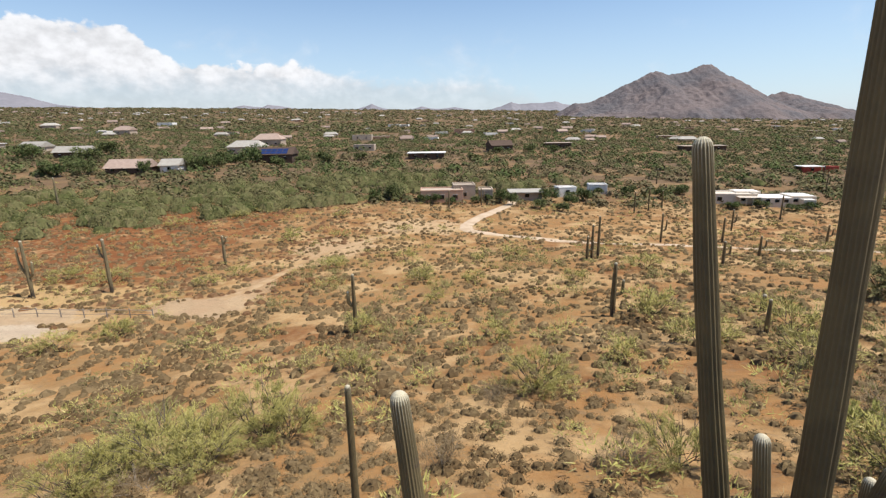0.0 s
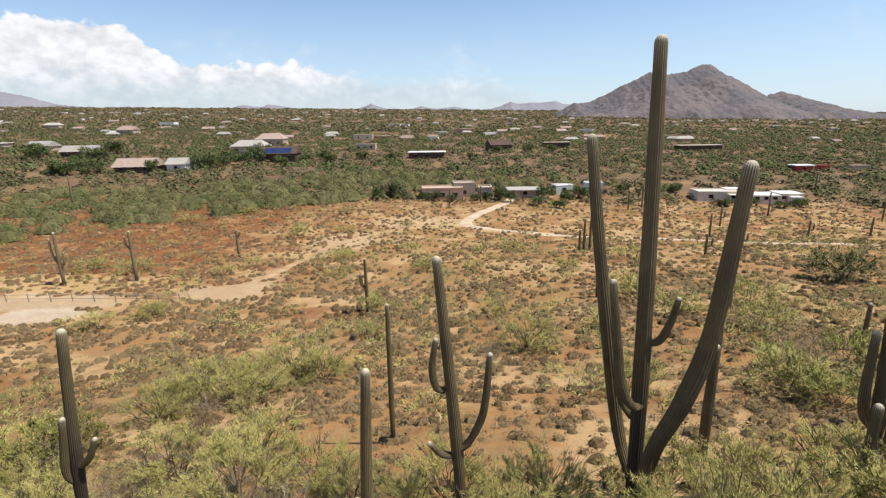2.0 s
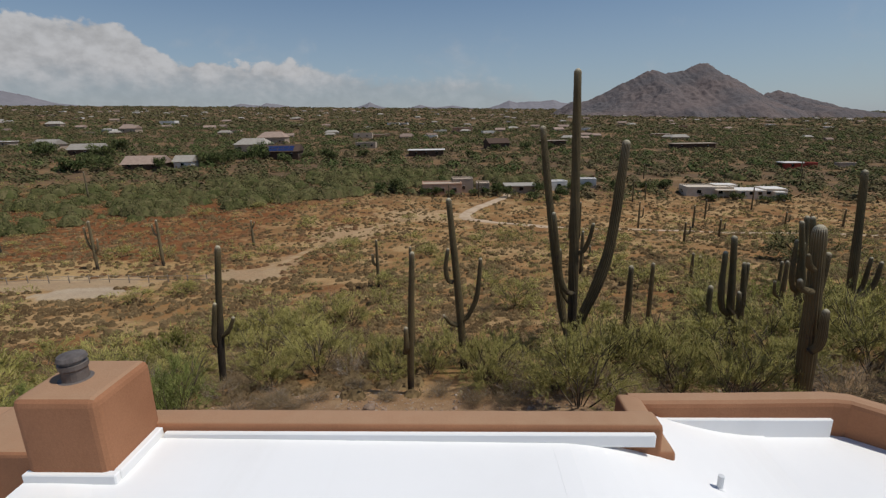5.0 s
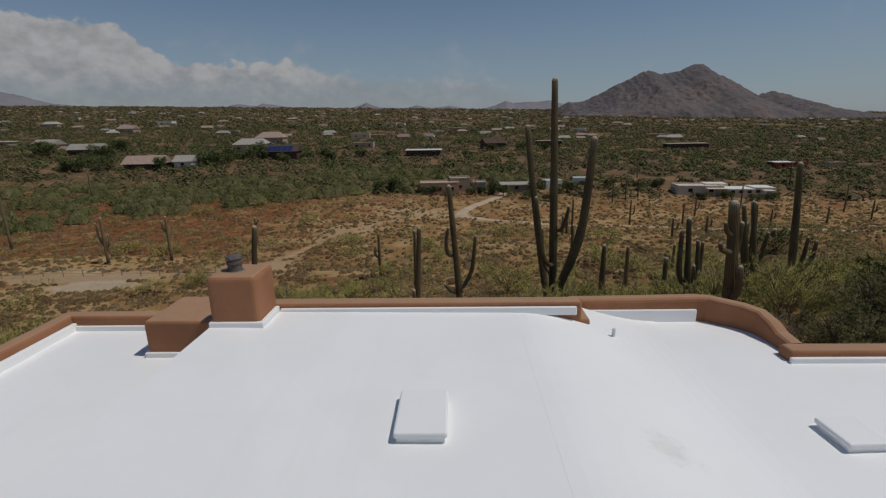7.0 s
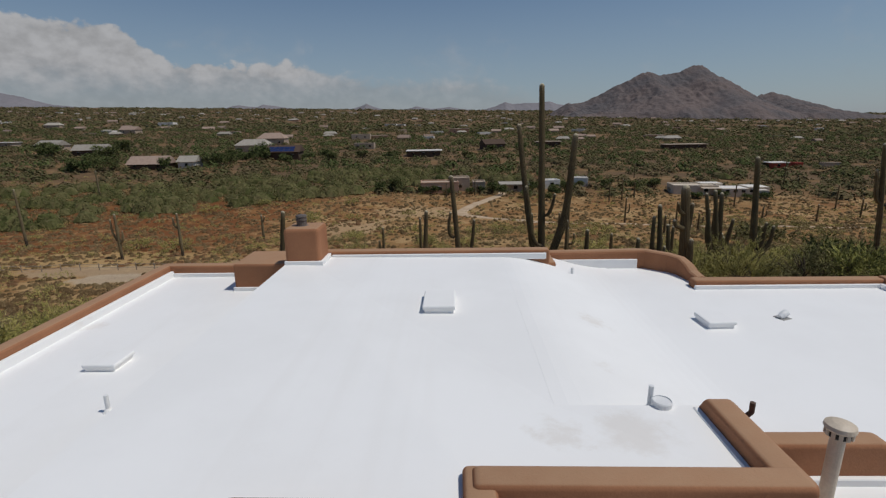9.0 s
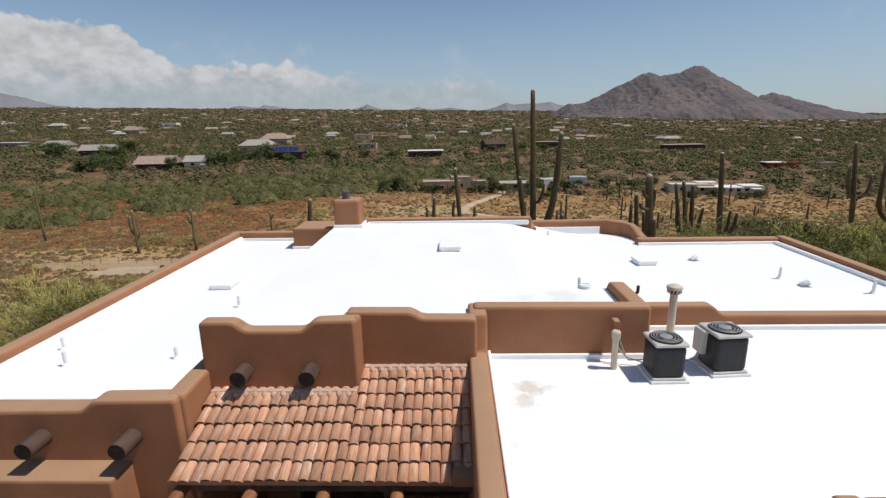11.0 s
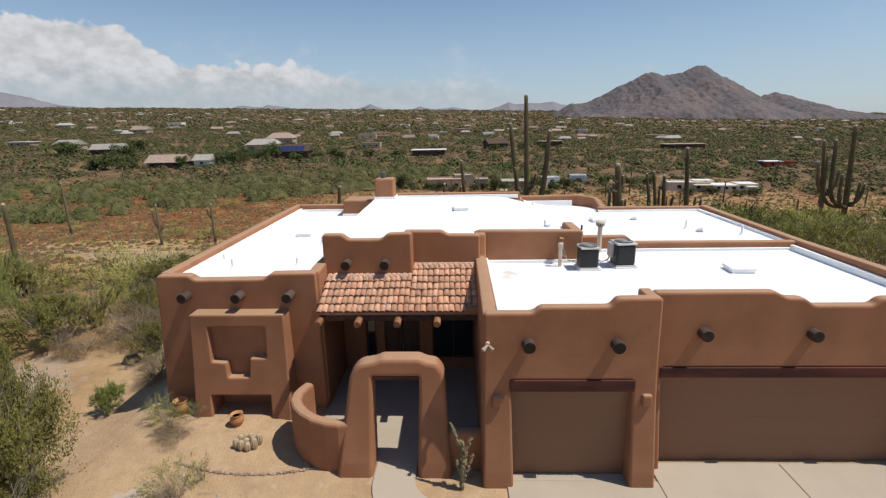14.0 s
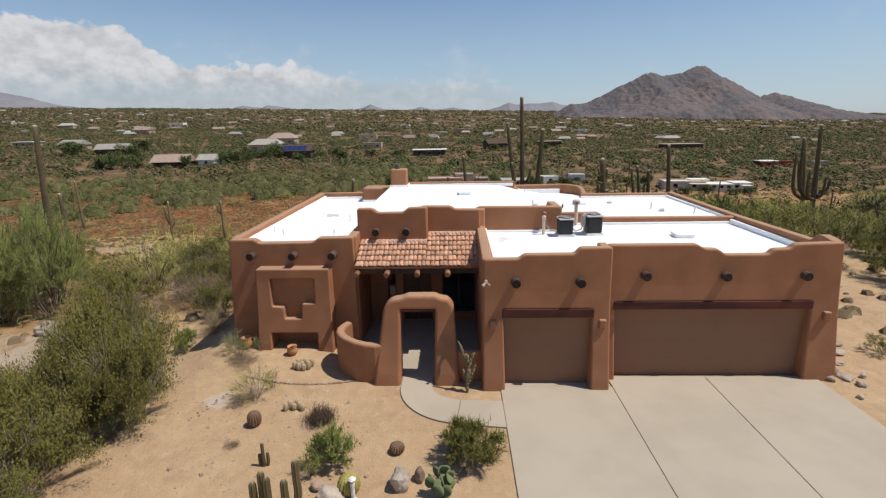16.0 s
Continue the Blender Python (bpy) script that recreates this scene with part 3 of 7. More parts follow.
ribbon("road", [(21, 216), (20, 208), (15, 199), (8, 187), (3, 175), (3.5, 166), (12, 161), (24, 154), (37, 148), (55, 144), (70, 136), (90, 128), (130, 118)], 3.6, ROAD_DIRT,
       "pale dirt track winding across the desert", "road", 0.12)
FAINT = surface("worn_sandy_soil", (0.42, 0.285, 0.155), (0.34, 0.205, 0.092), 0.35, 8, 0.95, 0.4, 0.03, fleck=0.16)
ribbon("footpath", [(2, 176), (-8, 172), (-16, 163), (-22, 154), (-27, 144), (-29.7, 135), (-30.5, 123), (-31.6, 113), (-34, 106)], 1.9, FAINT, "faint sandy track worn through dry brush", "path", 0.03)


# ---- mountains ----
def ridge(name, crest, y0, material, label, slope=2.3, seed=2, rough=1.0, steps=150, foot=0.0, jag=0.0):
    """A range whose crest has the given heights (x, z); its flanks fall off with ribs and gullies."""
    cx, cz = np.array([c[0] for c in crest], float), np.array([c[1] for c in crest], float)
    span = cx[-1] - cx[0]
    x = np.linspace(cx[0], cx[-1], steps * 2)
    floor = np.interp(x, [cx[0], cx[-1]], [cz[0], cz[-1]]) - foot
    h = np.maximum(np.interp(x, cx, cz) - floor, 0.0)
    h = h + jag * (waves(x, 0 * x, 95.0, seed + 51) + 0.7 * waves(x, 0 * x, 38.0, seed + 53)) * np.clip(h / 90, 0, 1)
    v = np.linspace(-1, 0.6, steps)
    X, V = np.meshgrid(x, v)
    H = np.tile(h, (steps, 1))
    reach = (H.max() * 0.5 + H * 0.5) * slope
    Y = y0 + V * reach
    N = np.zeros_like(X)
    scale = span / 9
    for k in range(6):
        N += np.abs(waves(X, Y * 0.8, scale / 1.9 ** k, seed + k)) * -1.0 / 1.75 ** k
    shape = np.clip(1 - np.abs(V), 0, 1) ** 1.25
    Z = floor[None] + H * shape * (1 + 0.0 * N) + N * rough * H.max() * 0.11 * np.clip(np.abs(V) * 3.2, 0.2, 1) * np.clip(1.15 - np.abs(V), 0, 1) - 34 * smooth(0.78, 1.0, np.abs(V))
    Z = Z + rough * 4.5 * waves(X, Y * 1.3, 70.0, seed + 31) * np.clip(H / 90, 0, 1) + rough * 3.0 * waves(X, Y, 27.0, seed + 37) * np.clip(H / 90, 0, 1)
    return grid_mesh(name, X, Y, Z, material, "", label, "mountain")


ridge("mountain", [(420, 33), (466, 60), (505, 84), (520, 92), (560, 86), (602, 98), (640, 116), (680, 132), (715, 152), (750, 168), (782, 184), (815, 200), (838, 216), (858, 218), (880, 210),
                   (928, 204), (965, 208), (1000, 216), (1040, 232), (1077, 243), (1112, 230), (1140, 212), (1172, 195), (1230, 166), (1290, 134), (1355, 102), (1390, 112), (1421, 121), (1455, 112), (1490, 100),
                   (1590, 74), (1693, 46), (1780, 20)], 2300, MOUNTAIN, "bare brown rocky mountain rising from the desert plain", 2.6, 21, 0.85, 140, 12, 4.5)
ridge("left_hill", [(-6200, 260), (-5200, 390), (-4500, 380), (-4073, 350), (-3826, 300), (-3583, 232), (-3300, 200), (-3000, 190)], 4400, FAR_HILL, "long grey-brown hill on the horizon", 3, 4, 0.8, 60, 40)
ridge("twin_hill", [(-2300, 150), (-2052, 172), (-1923, 196), (-1840, 186), (-1749, 176), (-1696, 197), (-1600, 186), (-1473, 164), (-1300, 150)], 4450, FAR_HILL, "low blue-grey hills on the horizon", 3, 6, 0.5, 50, 30)
ridge("cone_hill", [(-1000, 130), (-898, 146), (-820, 166), (-767, 188), (-720, 166), (-650, 145), (-560, 130)], 4430, FAR_HILL, "small conical hill on the horizon", 3, 8, 0.4, 50, 30)
ridge("small_hill", [(-480, 125), (-390, 140), (-327, 160), (-270, 144), (-180, 134), (-110, 140), (-32, 148), (60, 130), (160, 122)], 4450, FAR_HILL, "faint low grey hill on the horizon", 3, 10, 0.4, 50, 30)
ridge("saddle_hill", [(180, 105), (287, 126), (380, 152), (457, 184), (530, 164), (627, 172), (740, 172), (845, 182), (919, 158), (1040, 140), (1200, 90)], 4480, FAR_HILL, "hazy saddle-shaped hills on the horizon", 3, 12, 0.5, 50, 30)

# ---- the house ----
house = thing("house", (0, 0, 0), "brown stucco pueblo-style house with white flat roofs and stepped parapets", "house")


def battered(bm, y, foot, rise):
    """Lets the front of a wall at y run out in a soft curve towards its foot, from the height rise downwards."""
    for k in range(1, 9):
        bmesh.ops.bisect_plane(bm, geom=bm.verts[:] + bm.edges[:] + bm.faces[:], plane_co=(0, 0, rise * k / 8), plane_no=(0, 0, 1))
    for v in bm.verts:
        if v.co.y < y + 0.12:
            v.co.y -= foot * max(0.0, 1 - max(v.co.z, 0) / rise) ** 1.5
    return bm


def wall_part(name, outer, holes, place, depth=0.35, turn=0.0, r=0.09, edge=0.06, material=None, label="", parent=None, foot=0.0, rise=3.2):
    bm = moved(slab(outer, holes, depth, edge, r), *place, turn)
    if foot:
        battered(bm, place[1], foot, rise)
    return part(name, bm, material or STUCCO, parent or house, label)


def parapet_run(path, low, thick, name="parapet", parent=None):
    """A wall with a rounded top along a line of (x, y, height of its top)."""
    bm = bmesh.new()
    t, rings = thick / 2, []
    for i, (x, y, top) in enumerate(path):
        a, b = Vector(path[max(i - 1, 0)][:2]), Vector(path[min(i + 1, len(path) - 1)][:2])
        d = (b - a).normalized()
        line = [(-t, low), (-t, top - 0.09), (-t * 0.9, top - 0.04), (-t * 0.6, top - 0.008), (0, top), (t * 0.6, top - 0.008), (t * 0.9, top - 0.04), (t, top - 0.09), (t, low)]
        rings.append([bm.verts.new((x - d.y * o, y + d.x * o, z)) for o, z in line])
    for q, w in zip(rings, rings[1:]):
        for k in range(8):
            bm.faces.new((q[k], q[k + 1], w[k + 1], w[k]))
    bm.faces.new(rings[0])
    bm.faces.new(rings[-1])
    bmesh.ops.recalc_face_normals(bm, faces=bm.faces)
    return part(name, bm, STUCCO, parent or house, smooth=False)


# single garage front, stepped parapet, door notch from below
wall_part("wall", [(1.18, -0.3), (1.2, 4.24), (2.28, 4.24), (2.44, 4.38), (3.95, 4.38), (4.1, 4.57), (5.06, 4.58), (5.14, -0.3), (4.56, -0.3), (4.55, 2.4), (4.55, 2.64), (1.82, 2.64), (1.82, 2.4), (1.9, -0.3)], (), (0, 17.12, 0), 0.28, foot=0.36)
# double garage front
wall_part("wall", [(5.1, -0.3), (5.1, 4.51), (7.78, 4.51), (8.05, 4.36), (8.44, 4.35), (8.68, 4.17), (9.98, 4.17), (10.14, 4.33), (10.6, 4.34), (10.76, 4.49), (12.2, 4.53), (12.56, -0.3), (11.46, -0.3), (11.5, 2.66), (5.4, 2.66), (5.5, -0.3)], (), (0, 17.66, 0), 0.28, foot=0.26)
part("wall", box(4.78, 5.07, 17.36, 17.92, -0.3, 4.55, 0.06, 3), STUCCO, house)
# left wing
wall_part("wall", [(-8.3, -0.5), (-7.98, 4.22), (-7.05, 4.22), (-6.88, 4.08), (-4.87, 4.1), (-4.68, 4.26), (-3.38, 4.28), (-3.34, -0.3)], (), (0, 20.08, 0), 0.38)
# side walls, drawn from the front corner to the back, turned to look left or right
def side_wall(x, y0, y1, outer, depth=0.34, skew=0.0, label=""):
    bm = slab([(u, v) for u, v in outer], (), depth, 0.06, 0.09)
    return part("wall", moved(bm, x, 0, 0, 90 - skew), STUCCO, house, label)


side_wall(-7.66, 20, 32.4, [(20.3, -2.5), (20.3, 4.24), (32.45, 4.25), (32.45, -2.5)])
side_wall(11.83, 17.6, 30.4, [(17.74, -0.5), (17.74, 4.53), (18.05, 4.6), (18.4, 4.63), (18.75, 4.36), (23.3, 4.3), (30.42, 4.33), (30.42, -0.5)], skew=1.2)
side_wall(-3.3, 20.1, 23, [(20.2, -0.3), (20.2, 4.28), (20.9, 4.31), (23.0, 4.31), (23.0, -0.3)])
side_wall(1.5, 17, 22, [(17.2, -0.3), (17.2, 4.22), (21.6, 4.3), (21.75, 4.96), (22.4, 4.97), (22.4, -0.3)])
side_wall(4.56, 22, 23.6, [(22.05, 3.4), (22.05, 4.98), (23.62, 4.96), (23.85, 4.6), (23.85, 3.4)])
side_wall(-0.72, 20.95, 22, [(21.0, 3.4), (21.0, 5.2), (21.8, 5.05), (21.8, 3.4)])
side_wall(3.9, 31.1, 32.3, [(31.0, -2), (31.0, 4.58), (32.3, 4.6), (32.3, -2)])
# raised block with two log ends, and the wall behind the clay tiles
wall_part("parapet", [(-3.4, 3.2), (-3.38, 5.17), (-2.8, 5.17), (-2.6, 5.01), (-1.62, 5.01), (-1.43, 5.18), (-0.74, 5.2), (-0.72, 3.2)], (), (0, 20.98, 0), 0.3)
wall_part("parapet", [(-1.0, 3.2), (-1.0, 5.16), (0.16, 5.15), (0.33, 5.03), (1.16, 5.02), (1.3, 5), (1.3, 3.2)], (), (0, 21.42, 0), 0.32)
wall_part("parapet", [(1.2, 3.4), (1.25, 5.01), (4.54, 4.99), (4.54, 3.4)], (), (0, 22.02, 0), 0.32)
wall_part("parapet", [(4.3, 3.4), (4.3, 4.5), (6.35, 4.5), (6.6, 4.28), (12.4, 4.26), (12.4, 3.4)], (), (0, 23.3, 0), 0.3)
# rear walls
wall_part("wall", [(-8.0, -2.5), (-8.0, 4.25), (-4.9, 4.25), (-4.9, -2.5)], (), (0, 32.15, 0), 0.34)
wall_part("wall", [(-3.4, -2), (-3.4, 4.96), (3.72, 4.95), (3.72, -2)], (), (0, 31.0, 0), 0.34)
parapet_run([(3.74, 32.2, 4.6), (5.2, 32.2, 4.61), (6.5, 32.2, 4.63), (6.78, 32.14, 4.63), (7.3, 31.72, 4.61), (7.52, 31.42, 4.58), (7.58, 31.1, 4.48), (7.6, 30.85, 4.36), (7.62, 30.45, 4.31)], -2.0, 0.32, "wall")
wall_part("wall", [(7.3, -2), (7.3, 4.3), (12.5, 4.28), (12.5, -2)], (), (0, 30.15, 0), 0.34)
part("parapet", box(-5.07, -3.36, 30.82, 32.3, 2.0, 4.67, 0.07, 3), STUCCO, house)
# chimney
chimney = part("chimney", box(-3.34, -2.42, 30.2, 31.12, 3.5, 5.78, 0.09, 3), STUCCO, house)
part("chimney_cap", lathe([(0.22, 5.75), (0.21, 5.775), (0.135, 5.785), (0.128, 5.9), (0.145, 5.92), (0.145, 5.97), (0.12, 5.98), (0.12, 6.01), (0.15, 6.02), (0.135, 6.06), (0.03, 6.08)], 16, (-2.97, 30.66, 0)), STEEL, chimney, "round galvanised chimney cap")

# roof decks, with a slight fall
def deck(pts, z, label=""):
    bm = bmesh.new()
    top = [bm.verts.new((x, y, z + dz)) for x, y, dz in pts]
    low = [bm.verts.new((x, y, z - 0.5)) for x, y, dz in pts]
    bm.faces.new(top)
    bm.faces.new(low[::-1])
    for k in range(len(pts)):
        j = (k + 1) % len(pts)
        bm.faces.new((low[k], low[j], top[j], top[k]))
    return part("roof_deck", bm, WHITE_ROOF, house, "white coated flat roof")


deck([(-3.36, 21.2, 0.02), (-0.9, 21.2, 0.02), (-0.9, 21.7, 0.02), (1.3, 21.7, 0.02), (1.3, 22.2, 0.02), (4.3, 22.2, -0.06), (4.3, 23.75, -0.06), (2.4, 23.76, -0.06), (2.4, 31.1, -0.06), (-3.36, 31.1, 0.0)], 4.82)
deck([(-7.8, 20.3, 0.0), (-3.5, 20.3, 0.0), (-3.5, 32.2, 0.0), (-7.8, 32.2, 0.0)], 3.9)
deck([(4.2, 23.4, 0.0), (12.35, 23.4, 0.0), (12.35, 30.2, 0.0), (7.55, 30.3, 0.0), (7.5, 31.3, 0.0), (6.7, 32.1, 0.0), (3.7, 32.15, 0.0), (3.7, 31.0, 0.0)], 4.08)
deck([(1.4, 17.3, 0.0), (5.0, 17.3, 0.0), (5.0, 17.85, 0.0), (12.2, 17.85, 0.0), (12.3, 23.4, 0.0), (1.4, 23.4, 0.0)], 3.97)
# slope between the high and the right decks
bm = bmesh.new()
rings = []
for k in range(17):
    x = 2.38 + 3.2 * k / 16
    z = 4.762 - 0.66 * float(smooth(2.4, 5.55, x))
    y1 = 31.1 if x < 3.75 else 32.0
    rings.append([bm.verts.new(p) for p in ((x, 23.62, 3.96), (x, 23.62, z), (x, y1, z), (x, y1, 3.96))])
for q, w in zip(rings, rings[1:]):
    for k in range(4):
        bm.faces.new((q[k], w[k], w[(k + 1) % 4], q[(k + 1) % 4]))
bm.faces.new(rings[0])
bm.faces.new(rings[-1])
bmesh.ops.recalc_face_normals(bm, faces=bm.faces)
part("roof_fall", bm, WHITE_ROOF, house, "white coated roof falling gently to one side")

# white flashing at the foot of the parapets
def flashing(x0, x1, y0, y1, z0, h=0.14):
    part("flashing", box(x0, x1, y0, y1, z0, z0 + h, 0.012, 1), WHITE_ROOF, house)


flashing(-7.66, -7.56, 20.4, 32.15, 3.88, 0.2)
flashing(-7.6, -5.05, 32.08, 32.15, 3.88)
flashing(-5.1, -3.4, 30.76, 30.82, 3.88, 0.13)
flashing(-3.36, -2.34, 30.15, 30.24, 4.8, 0.12)
flashing(-2.42, -2.33, 30.24, 31.0, 4.8, 0.12)
flashing(-2.3, 3.6, 30.93, 31.0, 4.7, 0.17)
flashing(3.9, 6.5, 31.99, 32.06, 4.06, 0.3)
flashing(7.3, 12.2, 30.07, 30.15, 4.06, 0.12)
flashing(11.8, 11.93, 17.9, 23.3, 3.95, 0.2)
flashing(11.95, 12.06, 23.6, 30.1, 4.04, 0.15)
flashing(4.6, 12.1, 23.22, 23.3, 3.95, 0.12)
flashing(1.52, 4.5, 21.95, 22.02, 3.95, 0.12)
flashing(1.52, 1.58, 17.4, 22.0, 3.95, 0.2)
flashing(1.6, 4.78, 17.4, 17.46, 3.95, 0.22)
flashing(4.56, 4.64, 22.4, 23.6, 3.95, 0.2)
flashing(4.14, 4.22, 22.4, 23.7, 4.62, 0.16)
flashing(-7.3, -3.75, 20.46, 20.53, 3.88, 0.2)
flashing(-3.74, -3.66, 20.5, 22.6, 3.88, 0.25)

# log ends
def viga(x, y, z, reach=0.38, r=0.142):
    bm = tube([(x, y + 0.3, z), (x, y - reach + 0.02, z), (x, y - reach, z)], [r, r, r * 0.93], 16)
    for f in bm.faces:
        f.smooth = len(f.verts) == 4
        f.material_index = 1 if len(f.verts) == 4 else 0
    part("viga", bm, [WOOD_END, WOOD_SIDE], house, "round weathered log end")


for x, y, z, reach in ((2.18, 17.12, 3.53, 0.24), (4.12, 17.12, 3.52, 0.24), (6.26, 17.66, 3.54, 0.24), (8.72, 17.66, 3.5, 0.2), (11.14, 17.66, 3.5, 0.2), (-7.12, 20.08, 3.65, 0.36), (-5.58, 20.08, 3.65, 0.38), (-4.13, 20.08, 3.66, 0.4), (-2.66, 20.98, 4.3, 0.32), (-1.52, 20.98, 4.3, 0.32)):
    viga(x, y, z, reach)

# lintels and garage doors
part("lintel", box(1.79, 4.59, 17.055, 17.4, 2.37, 2.65, 0.012, 2), LINTEL, house, "dark stained wooden beam")
part("lintel", box(5.36, 11.54, 17.605, 17.93, 2.41, 2.665, 0.012, 2), LINTEL, house, "dark stained wooden beam")
for x0, x1, y in ((1.8, 4.6, 17.27), (5.4, 11.5, 17.82)):
    door = part("garage_door", box(x0, x1, y + 0.04, y + 0.1, -0.05, 2.48), STUCCO_DOOR, house, "closed brown sectional garage door")
    for k in range(4):
        part("door_panel", box(x0, x1, y, y + 0.045, 0.02 + k * 0.61, 0.02 + k * 0.61 + 0.6085), STUCCO_DOOR, door)

# wall lights and a flood light
def sconce(x, y, z):
    bm = box(x - 0.11, x + 0.11, y - 0.14, y + 0.02, z - 0.17, z + 0.12, 0.04, 2)
    part("wall_light", bm, STUCCO, house, "stucco-coloured box wall light")


sconce(1.5, 17.1, 2.18)
sconce(4.86, 17.1, 2.2)
sconce(11.98, 17.64, 2.2)
flood = part("flood_light", tube([(1.28, 17.15, 3.54), (1.28, 17.04, 3.54)], 0.05, 12), CREAM_PIPE, house, "twin-headed flood light")
for s in (-1, 1):
    part("lamp_head", tube([(1.28, 17.05, 3.52), (1.28 + s * 0.05, 17.01, 3.5), (1.28 + s * 0.11, 16.95, 3.45)], [0.02, 0.035, 0.052], 12), TAN_PAINT, flood)

# the stepped niche frame before the left wing
wall_part("niche_frame", [(-7.02, -0.1), (-6.92, 3.22), (-4.24, 3.22), (-4.2, -0.1), (-4.76, -0.1), (-4.78, 0.82, 0.03), (-6.5, 0.82, 0.03), (-6.5, -0.1)],
          [[(-6.43, 2.86), (-6.4, 1.82), (-5.98, 1.79), (-5.96, 1.35), (-5.34, 1.35), (-5.3, 1.92), (-4.82, 1.92), (-4.8, 2.86)]], (0, 19.6, 0), 0.52, foot=0.3, label="stucco frame with a stepped opening", r=0.05, edge=0.05)

part("niche_back", box(-6.42, -4.6, 19.76, 20.06, 1.3, 2.98), STUCCO, house)

# entry court: floor, rear wall, doors and windows in the shade
part("court_floor", box(-3.3, 1.2, 17.6, 22.6, -0.25, 0.03), CONCRETE, house, "pale concrete court floor")
wall_part("wall", [(-3.3, -0.2), (-3.3, 3.6), (1.4, 3.6), (1.4, -0.2)], [[(-2.55, 0.05), (-2.55, 2.5), (-2.2, 2.5), (-2.2, 0.05)], [(-1.9, 0.05), (-1.9, 2.5), (-0.7, 2.5), (-0.7, 0.05)], [(-0.25, 0.4), (-0.25, 2.55), (1.15, 2.55), (1.15, 0.4)]],
          (0, 22.45, 0), 0.3, r=0.04, edge=0.03)
part("ceiling_boards", box(-3.25, 1.2, 20.2, 22.5, 3.3, 3.36), WOOD_SIDE, house)
for x0, x1 in ((-1.9, -1.31), (-1.29, -0.7)):
    leaf = part("front_door", box(x0, x1, 22.56, 22.62, 0.03, 2.5, 0.01, 1), DARK_DOOR, house, "dark carved wooden door leaf")
    for z in (0.25, 0.95, 1.65):
        part("door_panel", box(x0 + 0.1, x1 - 0.1, 22.54, 22.57, z, z + 0.55, 0.015, 1), DARK_DOOR, leaf)
for x0, x1, z0, z1 in ((-2.55, -2.2, 0.05, 2.5), (-0.25, 1.15, 0.4, 2.55)):
    win = part("window", box(x0, x1, 22.6, 22.62, z0, z1), GLASS, house, "dark reflecting window")
    for a, b, c, d in ((x0, x0 + 0.05, z0, z1), (x1 - 0.05, x1, z0, z1), (x0 + 0.05, x1 - 0.05, z1 - 0.05, z1), (x0 + 0.05, x1 - 0.05, z0, z0 + 0.05)):
        part("window_frame", box(a, b, 22.56, 22.64, c, d), DARK_DOOR, win)
    if x1 - x0 > 1:
        part("window_frame", box((x0 + x1) / 2 - 0.025, (x0 + x1) / 2 + 0.025, 22.56, 22.64, z0 + 0.05, z1 - 0.05), DARK_DOOR, win)

# porch beams
part("porch_beam", box(-3.2, 1.2, 19.66, 19.86, 3.0, 3.22, 0.02, 2), WOOD_SIDE, house)
for k in range(4):
    x = -3.15 + 1.07 * k
    bm = tube([(x, 22.4, 3.2), (x, 19.14, 3.12), (x, 19.12, 3.12)], [0.09, 0.098, 0.085], 14)
    part("porch_log", bm, PORCH_LOG, house, "round reddish porch log")
part("canale", box(0.86, 1.2, 19.42, 19.75, 3.28, 3.46, 0.04, 3), STUCCO, house, "stucco rain spout")

# clay tile roof: a bed and single barrel tiles
PITCH = math.radians(22.6)
bm = bmesh.new()
for x0, x1, y1 in ((-3.27, -0.75, 20.95), (-0.75, 1.16, 21.44)):
    z1 = 3.32 + (y1 - 19.5) * math.tan(PITCH)
    vs = [bm.verts.new(p) for p in ((x0, 19.5, 3.32), (x1, 19.5, 3.32), (x1, y1, z1), (x0, y1, z1))]
    ws = [bm.verts.new(v.co - Vector((0, 0, 0.07))) for v in vs]
    bm.faces.new(vs)
    bm.faces.new(ws[::-1])
    for k in range(4):
        bm.faces.new((ws[k], ws[(k + 1) % 4], vs[(k + 1) % 4], vs[k]))
tile_roof = part("tile_roof", bm, TILE_BED, house, "weathered red clay barrel tile roof")


def tile_mesh(width, length):
    bm = bmesh.new()
    seg, rings = 7, []
    for j, (s, w) in enumerate(((0, 1.0), (length, 0.86))):
        for inner in (0, 1):
            rr = width / 2 * w - 0.016 * inner
            rings.append([bm.verts.new((-rr * math.cos(math.pi * k / seg), s, rr * 0.66 * math.sin(math.pi * k / seg))) for k in range(seg + 1)])
    a, ai, b, bi = rings
    for k in range(seg):
        bm.faces.new((a[k], b[k], b[k + 1], a[k + 1]))
        bm.faces.new((ai[k + 1], ai[k], a[k], a[k + 1]))
    bmesh.ops.recalc_face_normals(bm, faces=bm.faces)
    me = bpy.data.meshes.new("roof_tile")
    bm.to_mesh(me)
    bm.free()
    me.polygons.foreach_set("use_smooth", [True] * len(me.polygons))
    me.materials.append(TILE)
    return me


